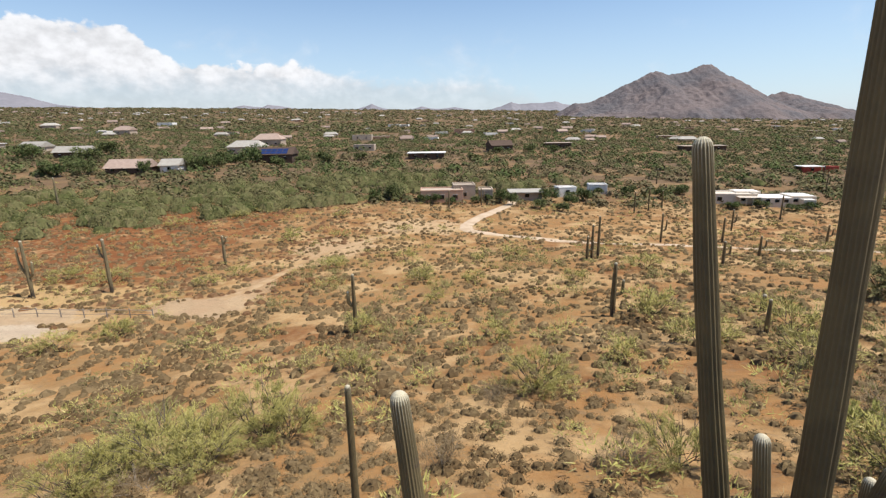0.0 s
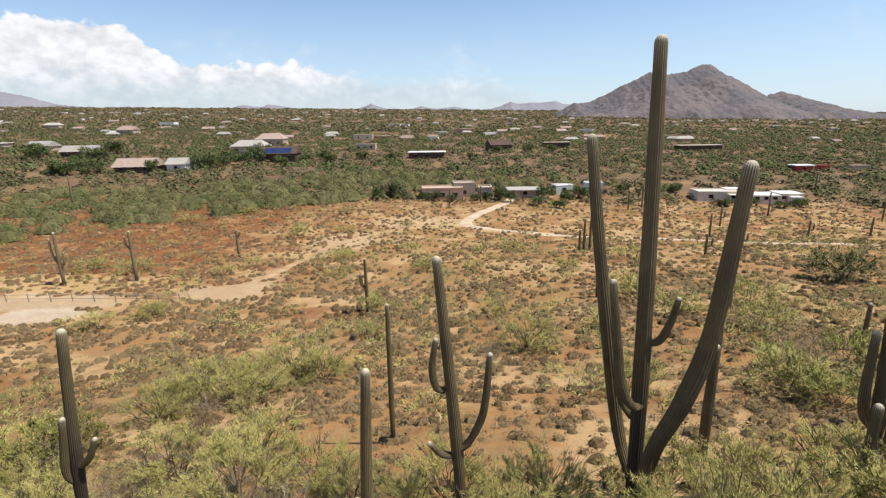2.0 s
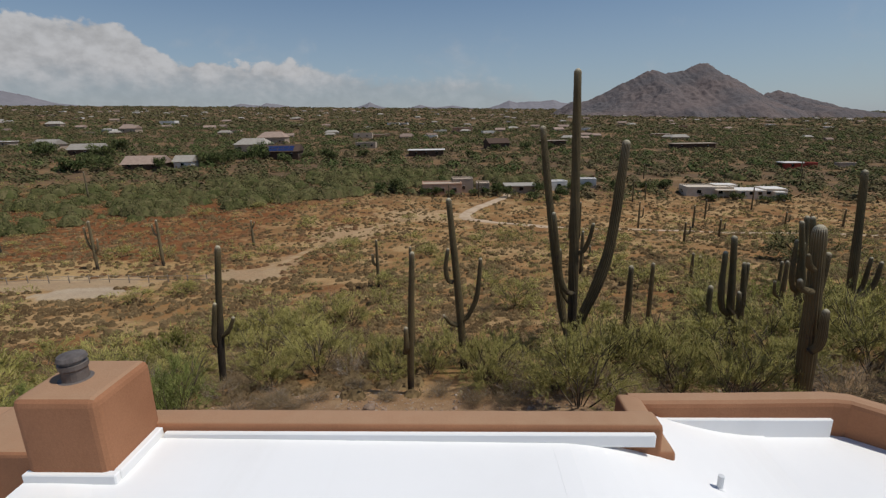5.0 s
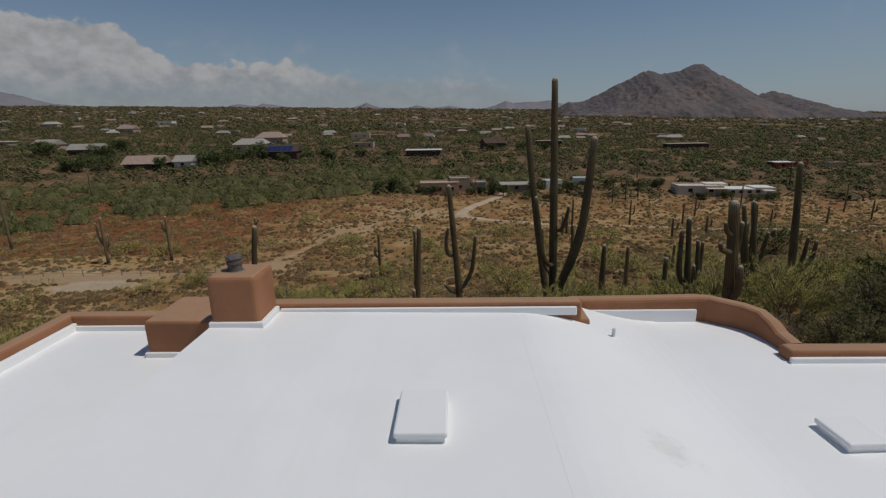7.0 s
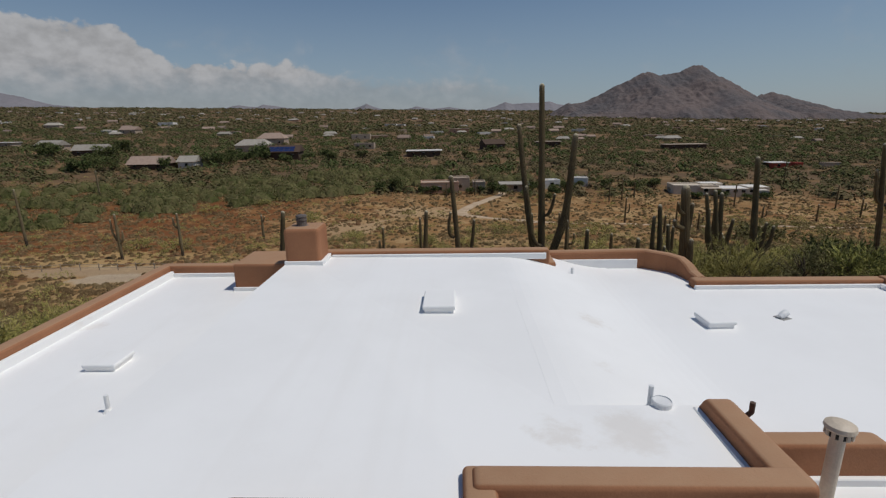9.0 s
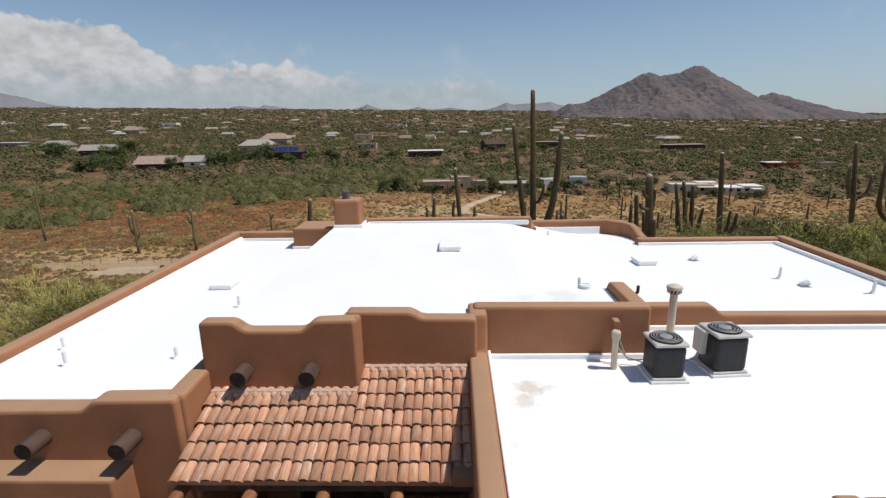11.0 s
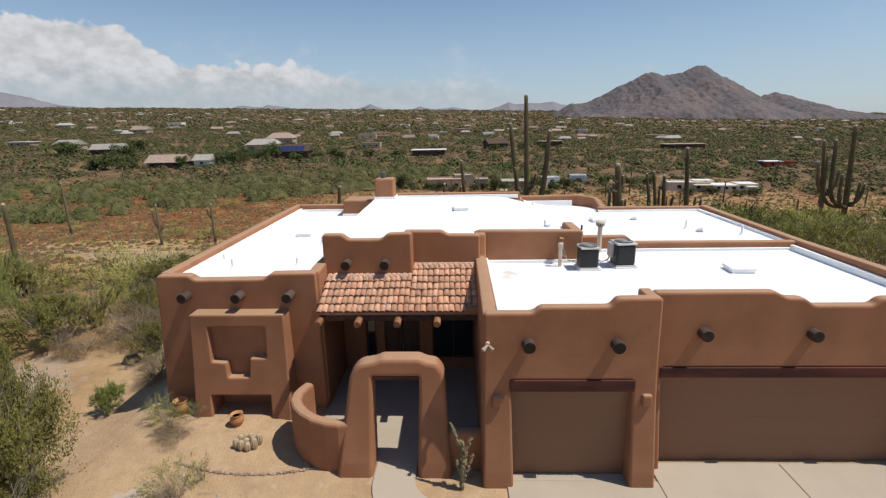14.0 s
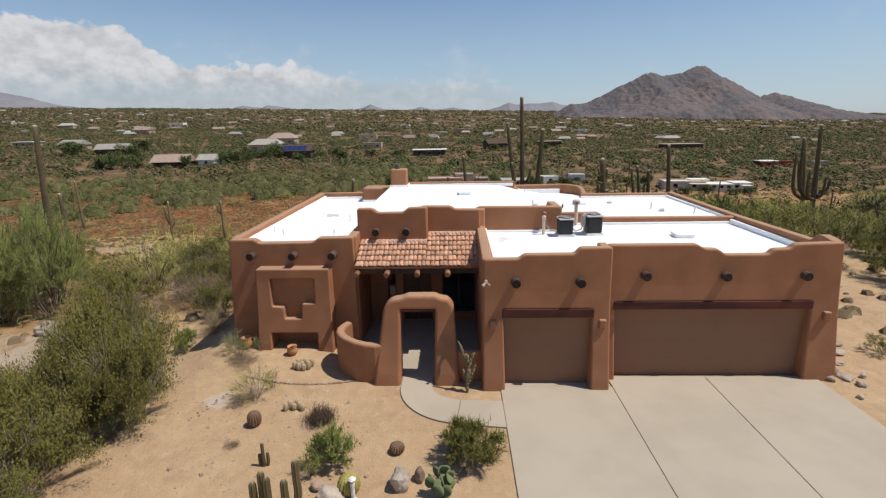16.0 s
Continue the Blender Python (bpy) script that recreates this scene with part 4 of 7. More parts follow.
TILE_ME = [tile_mesh(w, 0.41) for w in (0.165, 0.17, 0.176)]
rng = random.Random(4)
for col in range(28):
    x = -3.19 + col * 0.1585
    rows = 5 if x < -0.72 else 7
    for row in range(rows):
        s = row * (0.315 if rows == 5 else 0.301) + rng.uniform(-0.018, 0.018)
        ob = new("roof_tile", TILE_ME[rng.randrange(3)])
        ob.parent = tile_roof
        ob.matrix_world = pose(x + rng.uniform(-0.012, 0.012), 19.44 + s * math.cos(PITCH), 3.305 + s * math.sin(PITCH) + 0.045 + rng.uniform(-0.006, 0.01), math.degrees(PITCH) - 7.5, rng.uniform(-3, 3), rng.uniform(-2.2, 2.2))
# mortar beds under the upper walls, with the open ends of the last course below them
for x0, x1, y, z in ((-3.26, -0.76, 20.9, 3.92), (-0.7, 1.14, 21.37, 4.12)):
    part("mortar_strip", box(x0, x1, y - 0.05, y + 0.05, z - 0.05, z + 0.06, 0.02, 2), MORTAR, house)
    for k in range(int((x1 - x0) / 0.159)):
        part("mortar_lump", moved(lathe([(0.06, -0.03), (0.058, 0.02), (0.03, 0.05), (0.005, 0.055)], 8), x0 + 0.15 + k * 0.1585, y - 0.07, z), MORTAR, house)

# ---- gateway and garden wall ----
def battered_arch(bm, x, y, z):
    """The gateway, its front leaning back as it rises."""
    return battered(moved(bm, x, y, z), y, 0.46, 2.9)


gate = thing("gateway", (0, 0, 0), "thick tapered stucco gateway with a stepped top", "gateway")
part("arch", battered_arch(slab([(-2.4, -0.3), (-1.98, 2.52), (-1.76, 2.78), (-1.36, 2.84), (-1.2, 2.92), (-0.3, 2.92), (-0.14, 2.83), (0.1, 2.8), (0.28, 2.58), (0.46, -0.3), (-0.38, -0.3), (-0.32, 2.47, 0.03), (-1.43, 2.47, 0.03), (-1.48, -0.3)], (), 0.5, 0.1, 0.16), 0, 17.54, 0), STUCCO, gate)
part("lintel", box(-1.5, -0.25, 17.56, 18.0, 2.38, 2.485, 0.015, 1), LINTEL, gate, "dark stained wooden beam")
garden = thing("garden_wall", (0, 0, 0), "low curved stucco garden wall with a stepped end", "wall")
arc = [(-2.0, 17.5), (-2.3, 17.44), (-2.6, 17.47), (-2.95, 17.58), (-3.25, 17.79), (-3.48, 18.05), (-3.64, 18.35), (-3.68, 18.65), (-3.62, 18.92), (-3.52, 19.15)]
parapet_run([(x, y, 1.36 + 0.03 * math.sin(x * 3 + y)) for x, y in arc], -0.4, 0.3, "curved_wall", garden)
part("straight_wall", moved(slab([(0.36, -0.3), (0.34, 1.05), (1.25, 1.05), (1.25, -0.3)], (), 0.26, 0.06, 0.08), 0, 17.4, 0), STUCCO, garden)

# ---- paving ----
drive = thing("driveway", (0, 0, 0), "pale concrete driveway cast in long slabs", "driveway", kind="structure")
for x0, x1 in ((1.75, 5.29), (5.305, 8.47), (8.485, 12.0)):
    for y0, y1 in ((4.0, 10.6), (10.615, 17.45)):
        yb = min(y1, 17.0) if x1 < 5.3 else y1
        yb = yb + (0.2 if x1 > 5.3 and y1 > 17 else 0)
        bm = box(x0, x1, y0, yb, -0.15, 0.045, 0.012, 1)
        part("concrete_slab", bm, CONCRETE, drive)
part("concrete_slab", box(1.9, 4.6, 17.0, 17.26, -0.15, 0.045, 0.01, 1), CONCRETE, drive)
walkway = thing("walkway", (0, 0, 0), "curved pale concrete walkway to the gateway", "path", kind="structure")


def walk_slab(pts_in, pts_out):
    bm = bmesh.new()
    top = [bm.verts.new((x, y, 0.05)) for x, y in pts_out] + [bm.verts.new((x, y, 0.05)) for x, y in pts_in[::-1]]
    low = [bm.verts.new(v.co - Vector((0, 0, 0.2))) for v in top]
    bm.faces.new(top)
    bm.faces.new(low[::-1])
    for k in range(len(top)):
        bm.faces.new((low[k], low[(k + 1) % len(top)], top[(k + 1) % len(top)], top[k]))
    bmesh.ops.recalc_face_normals(bm, faces=bm.faces)
    part("concrete_slab", bm, CONCRETE, walkway)


def bend(cx, cy, rx, ry, a0, a1, n=14):
    return [(cx + rx * math.cos(radians(a0 + (a1 - a0) * k / n)), cy + ry * math.sin(radians(a0 + (a1 - a0) * k / n))) for k in range(n + 1)]


walk_slab([(-0.42, 17.7)] + bend(0.62, 17.0, 1.05, 0.78, 180, 262), [(-1.43, 17.7)] + bend(0.62, 17.0, 2.06, 1.98, 180, 262))
walk_slab([(0.49, 16.225), (1.74, 16.15)], [(0.35, 15.035), (1.74, 14.85)])

# ---- on the roof ----
def ac_unit(place, turn, w=0.78, h=0.82, panel=False):
    ob = thing("air_conditioner", place, "grey-topped outdoor air conditioner with a black coil guard", "air conditioner", "air conditioners on the roof", turn)
    a = w / 2
    part("pad", box(-a - 0.03, a + 0.05, -a - 0.03, a + 0.03, 0.0, 0.07, 0.01, 1), WHITE_METAL, ob)
    part("coil", box(-a + 0.02, a - 0.02, -a + 0.02, a - 0.02, 0.09, h - 0.05, 0.08, 4), BLACK_COIL, ob)
    part("base_pan", box(-a, a, -a, a, 0.07, 0.11, 0.02, 2), BEIGE_METAL, ob)
    top = part("top_panel", box(-a, a, -a, a, h - 0.06, h, 0.028, 3), BEIGE_METAL, ob)
    part("fan_opening", lathe([(0.26, h - 0.01), (0.27, h + 0.012), (0.24, h + 0.012), (0.23, h + 0.004)], 24), BLACK_COIL, top)
    for r in (0.1, 0.15, 0.2, 0.24):
        part("grille_ring", tube([(r * math.cos(k * math.pi / 12), r * math.sin(k * math.pi / 12), h + 0.03) for k in range(25)], 0.006, 5), BEIGE_METAL, top)
    part("fan_hub", lathe([(0.1, h + 0.02), (0.1, h + 0.035), (0.05, h + 0.045)], 16), GREY_METAL, top)
    if panel:
        part("service_panel", box(-a - 0.07, -a + 0.1, a - 0.3, a - 0.02, 0.3, h - 0.05, 0.012, 1), BEIGE_METAL, ob)
    return ob


ac_unit((4.54, 21.36, 3.95), 1, 0.575, 0.73)
ac_two = ac_unit((5.66, 21.6, 3.95), 5, 0.62, 0.79, True)
for k in range(2):
    part("cable", tube([(-0.3, 0.1 - 0.06 * k, 0.5), (-0.42, 0.1, 0.22 - 0.05 * k), (-0.62, 0.12, 0.1 + 0.05 * k), (-0.85, 0.2, 0.32)], 0.013, 6), GREY_METAL, ac_two)


def roof_hatch(place, turn=0.0, w=0.64, d=0.95):
    ob = thing("skylight", place, "low white curbed skylight on a white roof", "skylight", "skylights on the roof", turn)
    part("curb", box(-w / 2 + 0.03, w / 2 - 0.03, -d / 2 + 0.03, d / 2 - 0.03, -0.03, 0.07, 0.01, 1), WHITE_ROOF, ob)
    part("dome", box(-w / 2, w / 2, -d / 2, d / 2, 0.065, 0.15, 0.025, 2), WHITE_ROOF, ob)


roof_hatch((0.78, 27.35, 4.78))
roof_hatch((6.68, 27.93, 4.08), 3, 0.6, 0.62)
roof_hatch((-5.66, 26.55, 3.9), 0, 0.64, 0.62)
roof_hatch((8.85, 21.0, 3.97), -4, 0.7, 0.62)


def vent_pipe(place, h, r=0.035, material=None, label="thin white vent pipe on the roof"):
    ob = thing("vent_pipe", place, label, "vent pipe", "roof vent pipes")
    part("pipe", tube([(0, 0, -0.02), (0, 0, h), (0, 0, h + 0.004)], [r, r, r * 0.8], 12), material or WHITE_METAL, ob)
    part("collar", lathe([(r * 3.2, -0.02), (r * 2.2, 0.015), (r * 1.25, 0.06), (r * 1.05, 0.07)], 14), WHITE_ROOF, ob)


for x, y, z, h in ((4.27, 30.7, 4.29, 0.22), (3.68, 23.9, 4.6, 0.36), (-4.55, 24.95, 3.9, 0.3), (9.7, 26.3, 4.08, 0.34), (11.2, 25.1, 4.08, 0.36), (-7.2, 22.6, 3.9, 0.28), (-6.6, 21.9, 3.9, 0.3), (-4.6, 22.2, 3.9, 0.24)):
    vent_pipe((x, y, z), h)


def turtle_vent(place, turn):
    ob = thing("roof_vent", place, "small white hooded roof vent", "roof vent", "hooded roof vents", turn)
    part("base", box(-0.13, 0.13, -0.13, 0.13, -0.02, 0.03, 0.005, 1), GREY_METAL, ob)
    part("hood", tube([(-0.1, 0, 0.05), (0, 0, 0.09), (0.1, 0, 0.13)], [0.06, 0.08, 0.075], 12), WHITE_METAL, ob)


turtle_vent((8.3, 28.2, 4.06), 20)
turtle_vent((9.95, 25.7, 4.06), -10)
drum = thing("roof_drum", (3.77, 23.76, 4.6), "squat white round vent with a flaking rim", "roof vent")
part("drum", lathe([(0.13, -0.1), (0.13, 0.22), (0.115, 0.235), (0.115, 0.22)], 20), WHITE_METAL, drum)
flue = thing("flue", (5.3, 22.85, 3.95), "tall cream flue pipe with a slotted round cap", "flue")
part("pipe", tube([(0, 0, 0), (0, 0, 1.02), (0, 0, 1.03)], [0.075, 0.075, 0.07], 18), CREAM_PIPE, flue)
part("collar", lathe([(0.2, 0), (0.13, 0.05), (0.08, 0.12)], 18), WHITE_ROOF, flue)
part("slot_ring", lathe([(0.1, 1.0), (0.125, 1.02), (0.125, 1.1), (0.1, 1.11)], 20), BLACK_COIL, flue)
for k in range(12):
    part("cap_bar", moved(box(-0.018, 0.018, 0.12, 0.138, 1.02, 1.1), 0, 0, 0, k * 30), CREAM_PIPE, flue)
part("cap", lathe([(0.145, 1.09), (0.155, 1.11), (0.145, 1.15), (0.08, 1.18), (0.02, 1.19)], 24), CREAM_PIPE, flue)
post = thing("service_post", (3.77, 21.6, 3.95), "cream pipe post with a small meter box and cables", "pipe")
part("pipe", tube([(0, 0, 0), (0, 0, 0.62), (0, 0, 0.63)], [0.055, 0.055, 0.05], 14), CREAM_PIPE, post)
part("cap", lathe([(0.07, 0.6), (0.08, 0.64), (0.08, 0.74), (0.06, 0.76)], 14), CREAM_PIPE, post)
part("box", box(0.02, 0.14, 0.2, 0.4, 0.55, 0.85, 0.02, 2), STUCCO, post)
for a, b in (((0.1, 0.25, 0.6), (0.62, 0.05, 0.08)), ((0.06, 0.2, 0.4), (0.7, -0.1, 0.25))):
    mid = (Vector(a) + Vector(b)) / 2 - Vector((0.1, 0, 0.16))
    part("cable", tube([a, mid, b], 0.014, 6), GREY_METAL, post)
hook = thing("bent_pipe", (4.85, 23.75, 4.3), "rusty bent pipe behind the parapet", "pipe")
part("pipe", tube([(0, 0, -0.35), (0, 0, 0.2), (0.02, 0, 0.3), (0.08, 0, 0.36), (0.08, 0, 0.5)], 0.035, 10), WOOD_SIDE, hook)

# ---- cacti ----
def smooth_path(points, n=8):
    """A soft curve through the points."""
    P = [Vector(p) for p in points]
    P = [P[0] * 2 - P[1]] + P + [P[-1] * 2 - P[-2]]
    out = []
    for i in range(1, len(P) - 2):
        a, b, c, d = P[i - 1:i + 3]
        for k in range(n):
            t = k / n
            out.append(0.5 * ((2 * b) + (c - a) * t + (2 * a - 5 * b + 4 * c - d) * t * t + (3 * b - a - 3 * c + d) * t ** 3))
    return out + [P[-2]]


def ribbed(points, r, ribs=13, n=7, foot=1.0, neck=1.0, groove=0.16, cork=0.0):
    """A ribbed cactus stem along a path, with a domed tip; returns a mesh with the rib height stored for the skin."""
    path = smooth_path(points, n)
    length = sum((b - a).length for a, b in zip(path, path[1:]))
    run, verts, faces, rib = 0.0, [], [], []
    sides = ribs * 2
    side, rows = None, []
    for i, p in enumerate(path):
        if i:
            run += (p - path[i - 1]).length
        d = (path[min(i + 1, len(path) - 1)] - path[max(i - 1, 0)]).normalized()
        side = d.orthogonal().normalized() if side is None else (side - side.project(d)).normalized()
        t = run / length
        rows.append((p, d, side.copy(), r * (foot + (1 - foot) * min(1, t * 3)) * (neck + (1 - neck) * min(1, (1 - t) * 1.7)) * (1 + 0.035 * math.sin(run * 2.1 + r * 90))))
    p, d, s, rr = rows[-1]
    for a in (25, 48, 66, 80):
        rows.append((p + d * rr * 1.15 * math.sin(radians(a)), d, s, rr * math.cos(radians(a))))
    for i, (p, d, s, rr) in enumerate(rows):
        b = d.cross(s)
        for k in range(sides):
            ang = k * math.pi / ribs
            q = rr * (1 if k % 2 else 1 - groove)
            verts.append(p + (s * math.cos(ang) + b * math.sin(ang)) * q)
            rib.append(float(k % 2) + max(0.0, (2.6 if r > 0.09 else 1.3) - 0.42 * (len(rows) - 1 - i)) - 3.0 * max(0.0, 1.0 - i / (cork * len(rows)) if cork else 0.0))
    for j in range(len(rows) - 1):
        for k in range(sides):
            a, c = j * sides, (j + 1) * sides
            faces.append((a + k, a + (k + 1) % sides, c + (k + 1) % sides, c + k))
    faces.append(tuple(range((len(rows) - 1) * sides, len(rows) * sides)))
    me = bpy.data.meshes.new("stem")
    me.from_pydata([tuple(v) for v in verts], [], faces)
    me.attributes.new("rib", "FLOAT", "POINT").data.foreach_set("value", rib)
    return me


def saguaro(x, y, top, r=0.2, arms=(), lean=None, label="tall ribbed green saguaro among desert brush", dead=False, ribs=20, low=None, cork=0.22):
    """A saguaro rooted in the land; top: the tip's height; arms: (points from the trunk outwards, radius) in world metres."""
    z = float(land(x, y)) - 0.15 if low is None else low
    ob = thing("saguaro", (x, y, z), label, "cactus", "saguaros")
    skin = DEAD_SAGUARO if dead else SAGUARO
    lx, ly = lean or (x, y)
    o = Vector((x, y, z))
    n = 4 if ribs < 10 else 7
    trunk = [(0, 0, 0), ((lx - x) * 0.22, (ly - y) * 0.22, (top - z) * 0.3), ((lx - x) * 0.6, (ly - y) * 0.6, (top - z) * 0.65), (lx - x, ly - y, top - z - r)]
    me = ribbed(trunk, r, ribs, n, 0.9, 0.72, 0.075, cork)
    link_mesh("trunk", me, skin, ob)
    for pts, ra in arms:
        me = ribbed([Vector(p) - o for p in pts], ra, max(7, ribs - 2), 5 if ribs >= 10 else 3, 0.85, 0.72, 0.1, 0.12)
        link_mesh("arm", me, skin, ob)
    return ob


saguaro(6.12, 45.1, 10.35, 0.2, [
    ([(6.2, 45.3, -1.2), (5.85, 45.9, 0.2), (5.4, 46.2, 3.4), (5.05, 46.35, 6.0), (4.82, 46.5, 8.1)], 0.185),
    ([(6.2, 44.9, -0.9), (6.35, 44.6, 0.6), (6.78, 44.4, 1.95), (7.2, 44.3, 3.8), (7.46, 44.15, 7.55)], 0.215),
    ([(6.05, 45.0, 1.5), (5.75, 44.85, 1.6), (5.45, 44.85, 2.2), (5.3, 44.85, 3.2), (5.08, 44.85, 4.85)], 0.125),
    ([(6.05, 45.1, 3.2), (6.35, 45.0, 3.3), (6.55, 44.95, 3.8), (6.66, 44.9, 4.4)], 0.1),
    ([(6.0, 45.4, 0.9), (5.75, 45.5, 1.3), (5.6, 45.5, 2.0), (5.52, 45.5, 3.2)], 0.1)],
        lean=(5.8, 45.15), label="towering many-armed saguaro with a leaning arm", cork=0.45)
saguaro(1.5, 44.75, 5.62, 0.16, [
    ([(1.05, 44.7, 2.1), (0.85, 44.62, 2.25), (0.77, 44.6, 2.8), (0.87, 44.6, 3.5)], 0.1),
    ([(1.35, 44.7, 0.35), (1.65, 44.7, 0.6), (1.98, 44.7, 1.3), (2.1, 44.7, 2.0), (2.18, 44.7, 3.05)], 0.105),
    ([(1.3, 44.7, 0.2), (0.95, 44.6, 0.35), (0.68, 44.5, 0.7)], 0.1)], lean=(0.93, 44.7), label="slender saguaro with curled arms on both sides")
saguaro(-9.24, 44.9, 3.73, 0.16, [
    ([(-9.15, 44.9, -0.9), (-9.25, 44.75, -0.5), (-9.15, 44.75, 0.3), (-9.02, 44.75, 1.15)], 0.12),
    ([(-9.05, 44.9, -0.35), (-8.8, 44.85, -0.25), (-8.55, 44.85, 0.05), (-8.36, 44.85, 0.5)], 0.1)], lean=(-8.64, 44.9), label="leaning saguaro with a dark corky base", cork=0.8)
saguaro(11.3, 38.75, 5.7, 0.235, [
    ([(11.0, 38.7, 3.85), (10.8, 38.6, 3.85), (10.55, 38.55, 3.95), (10.48, 38.55, 4.15)], 0.1),
    ([(11.0, 38.7, 4.4), (10.7, 38.6, 4.55), (10.58, 38.55, 4.85)], 0.09),
    ([(11.05, 38.5, 2.1), (11.2, 38.4, 2.4), (11.2, 38.4, 3.3)], 0.13),
    ([(11.0, 38.8, 3.4), (11.2, 38.8, 3.8), (11.28, 38.8, 4.8)], 0.11)], lean=(10.9, 38.75), label="stout saguaro with short knobby arms")
saguaro(13.6, 46.6, 3.53, 0.17, [
    ([(13.55, 46.6, -0.2), (13.15, 46.6, 0.1), (12.98, 46.6, 1.0), (12.95, 46.6, 2.7)], 0.14),
    ([(13.6, 46.6, -0.1), (13.95, 46.6, 0.1), (13.95, 46.6, 0.8), (13.82, 46.6, 2.2)], 0.13),
    ([(13.6, 46.4, -0.9), (13.7, 46.3, -0.3), (13.6, 46.3, 0.95)], 0.13)], lean=(13.24, 46.6), label="cluster-armed saguaro on the slope")
saguaro(20.15, 48.3, 6.12, 0.2, [
    ([(20.3, 48.2, 0.0), (20.7, 48.2, 0.25), (21.0, 48.2, 0.8), (21.1, 48.2, 1.7)], 0.12),
    ([(20.3, 48.3, 0.2), (20.55, 48.3, 0.6), (20.68, 48.3, 1.9)], 0.11)], lean=(19.58, 48.3), label="tall saguaro with two low arms")
saguaro(18.95, 50, 3.7, 0.18, [
    ([(18.9, 50, -0.4), (18.5, 50, -0.1), (18.35, 50, 0.8), (18.3, 50, 2.35)], 0.13),
    ([(18.95, 50, -0.2), (19.3, 50, 0.2), (19.42, 50, 0.9), (19.58, 50, 1.8)], 0.13)], lean=(18.62, 50), label="three-stemmed saguaro on the slope")
saguaro(16.4, 46.0, 4.28, 0.14, lean=(15.56, 46))
saguaro(16.9, 46.3, 4.4, 0.15, [([(16.7, 46.3, 0.6), (16.2, 46.2, 0.9), (15.95, 46.2, 1.8), (15.92, 46.2, 3.2)], 0.12)], lean=(16.2, 46.3))
saguaro(-1.3, 50.9, 2.05, 0.11, label="thin straight green saguaro")
saguaro(-0.55, 42.1, 4.15, 0.13, [([(-0.7, 42.0, 0.3), (-0.62, 41.9, 0.6), (-0.62, 41.9, 1.3)], 0.11)], lean=(-0.33, 42.1), label="short straight saguaro with a pale tip")
saguaro(9.45, 48.0, 1.8, 0.17, label="short stout green saguaro")
saguaro(13.0, 54.1, 0.1, 0.15, ribs=11)
saguaro(33.1, 88.0, -9.1, 0.3, ribs=9)
saguaro(33.8, 49, 7.65, 0.21, [
    ([(33.7, 49, 1.0), (32.9, 49, 1.1), (32.35, 49, 1.8), (32.15, 49, 3.2), (31.95, 49, 6.35)], 0.17),
    ([(33.6, 49, 0.8), (32.6, 49, 0.9), (31.9, 49, 1.4), (31.6, 49, 2.4), (31.5, 49, 5.1)], 0.145),
    ([(33.8, 49, 1.1), (34.4, 49, 1.2), (34.8, 49, 1.7), (34.95, 49, 2.7)], 0.13), ([(33.7, 48.8, 0.8), (33.1, 48.7, 1.0), (32.8, 48.7, 1.7), (32.75, 48.7, 3.55)], 0.14),
    ([(33.8, 48.9, 0.9), (34.2, 48.8, 1.1), (34.35, 48.8, 1.8), (34.35, 48.8, 2.9)], 0.12)], lean=(33.3, 49), label="large candelabra saguaro beside green trees")
saguaro(51.5, 75, 5.4, 0.3, [([(51.3, 75, -1.8), (50.2, 75, -1.0), (49.6, 75, 2.2)], 0.24), ([(51.5, 75, -1.6), (52.4, 75, -0.8), (52.6, 75, 1.2)], 0.24)], lean=(49.9, 75), ribs=10)
saguaro(-24.5, 31, 8.6, 0.17, lean=(-23.84, 31), label="tall bare saguaro rising behind green trees")
saguaro(-27.5, 36, 4.0, 0.16)
saguaro(27.5, 78.6, -6.1, 0.2, ribs=9)
saguaro(25.3, 61.0, -1.93, 0.15, ribs=11)
saguaro(22.7, 56.7, -0.6, 0.17, [([(22.6, 56.7, -3.2), (22.2, 56.7, -2.9), (22.1, 56.7, -2.1)], 0.12)], ribs=11)
saguaro(11.2, 44.2, 2.1, 0.14)
saguaro(14.6, 47.6, 2.0, 0.12, ribs=11)
for x, y, top, arms in ((-64.4, 108, -7.4, (((-64.5, 108, -13), (-65.3, 108, -11.2), (-65.4, 108, -8.7)), ((-64.4, 108, -13.5), (-63.6, 108, -12.6), (-63.4, 108, -10.9)))),
                        (-53.7, 110.5, -7.8, (((-53.8, 110.5, -11), (-54.5, 110.5, -10.3), (-54.6, 110.5, -8.9)),)), (-45.1, 130.5, -12.0, (((-45.1, 130.5, -14), (-44.5, 130.5, -13), (-44.4, 130.5, -12.6)),)),
                        (-9.3, 86, -6.0, (((-9.2, 86, -9.6), (-9.8, 86, -9.2), (-9.9, 86, -8.1)),)), (-96, 122, -4, ()), (-128, 190, -6, ())):
    saguaro(x, y, top, 0.3 if x < -20 else 0.22, [(p, 0.2) for p in arms], dead=x < -20, ribs=8, label="pale weathered saguaro on the dry flat")
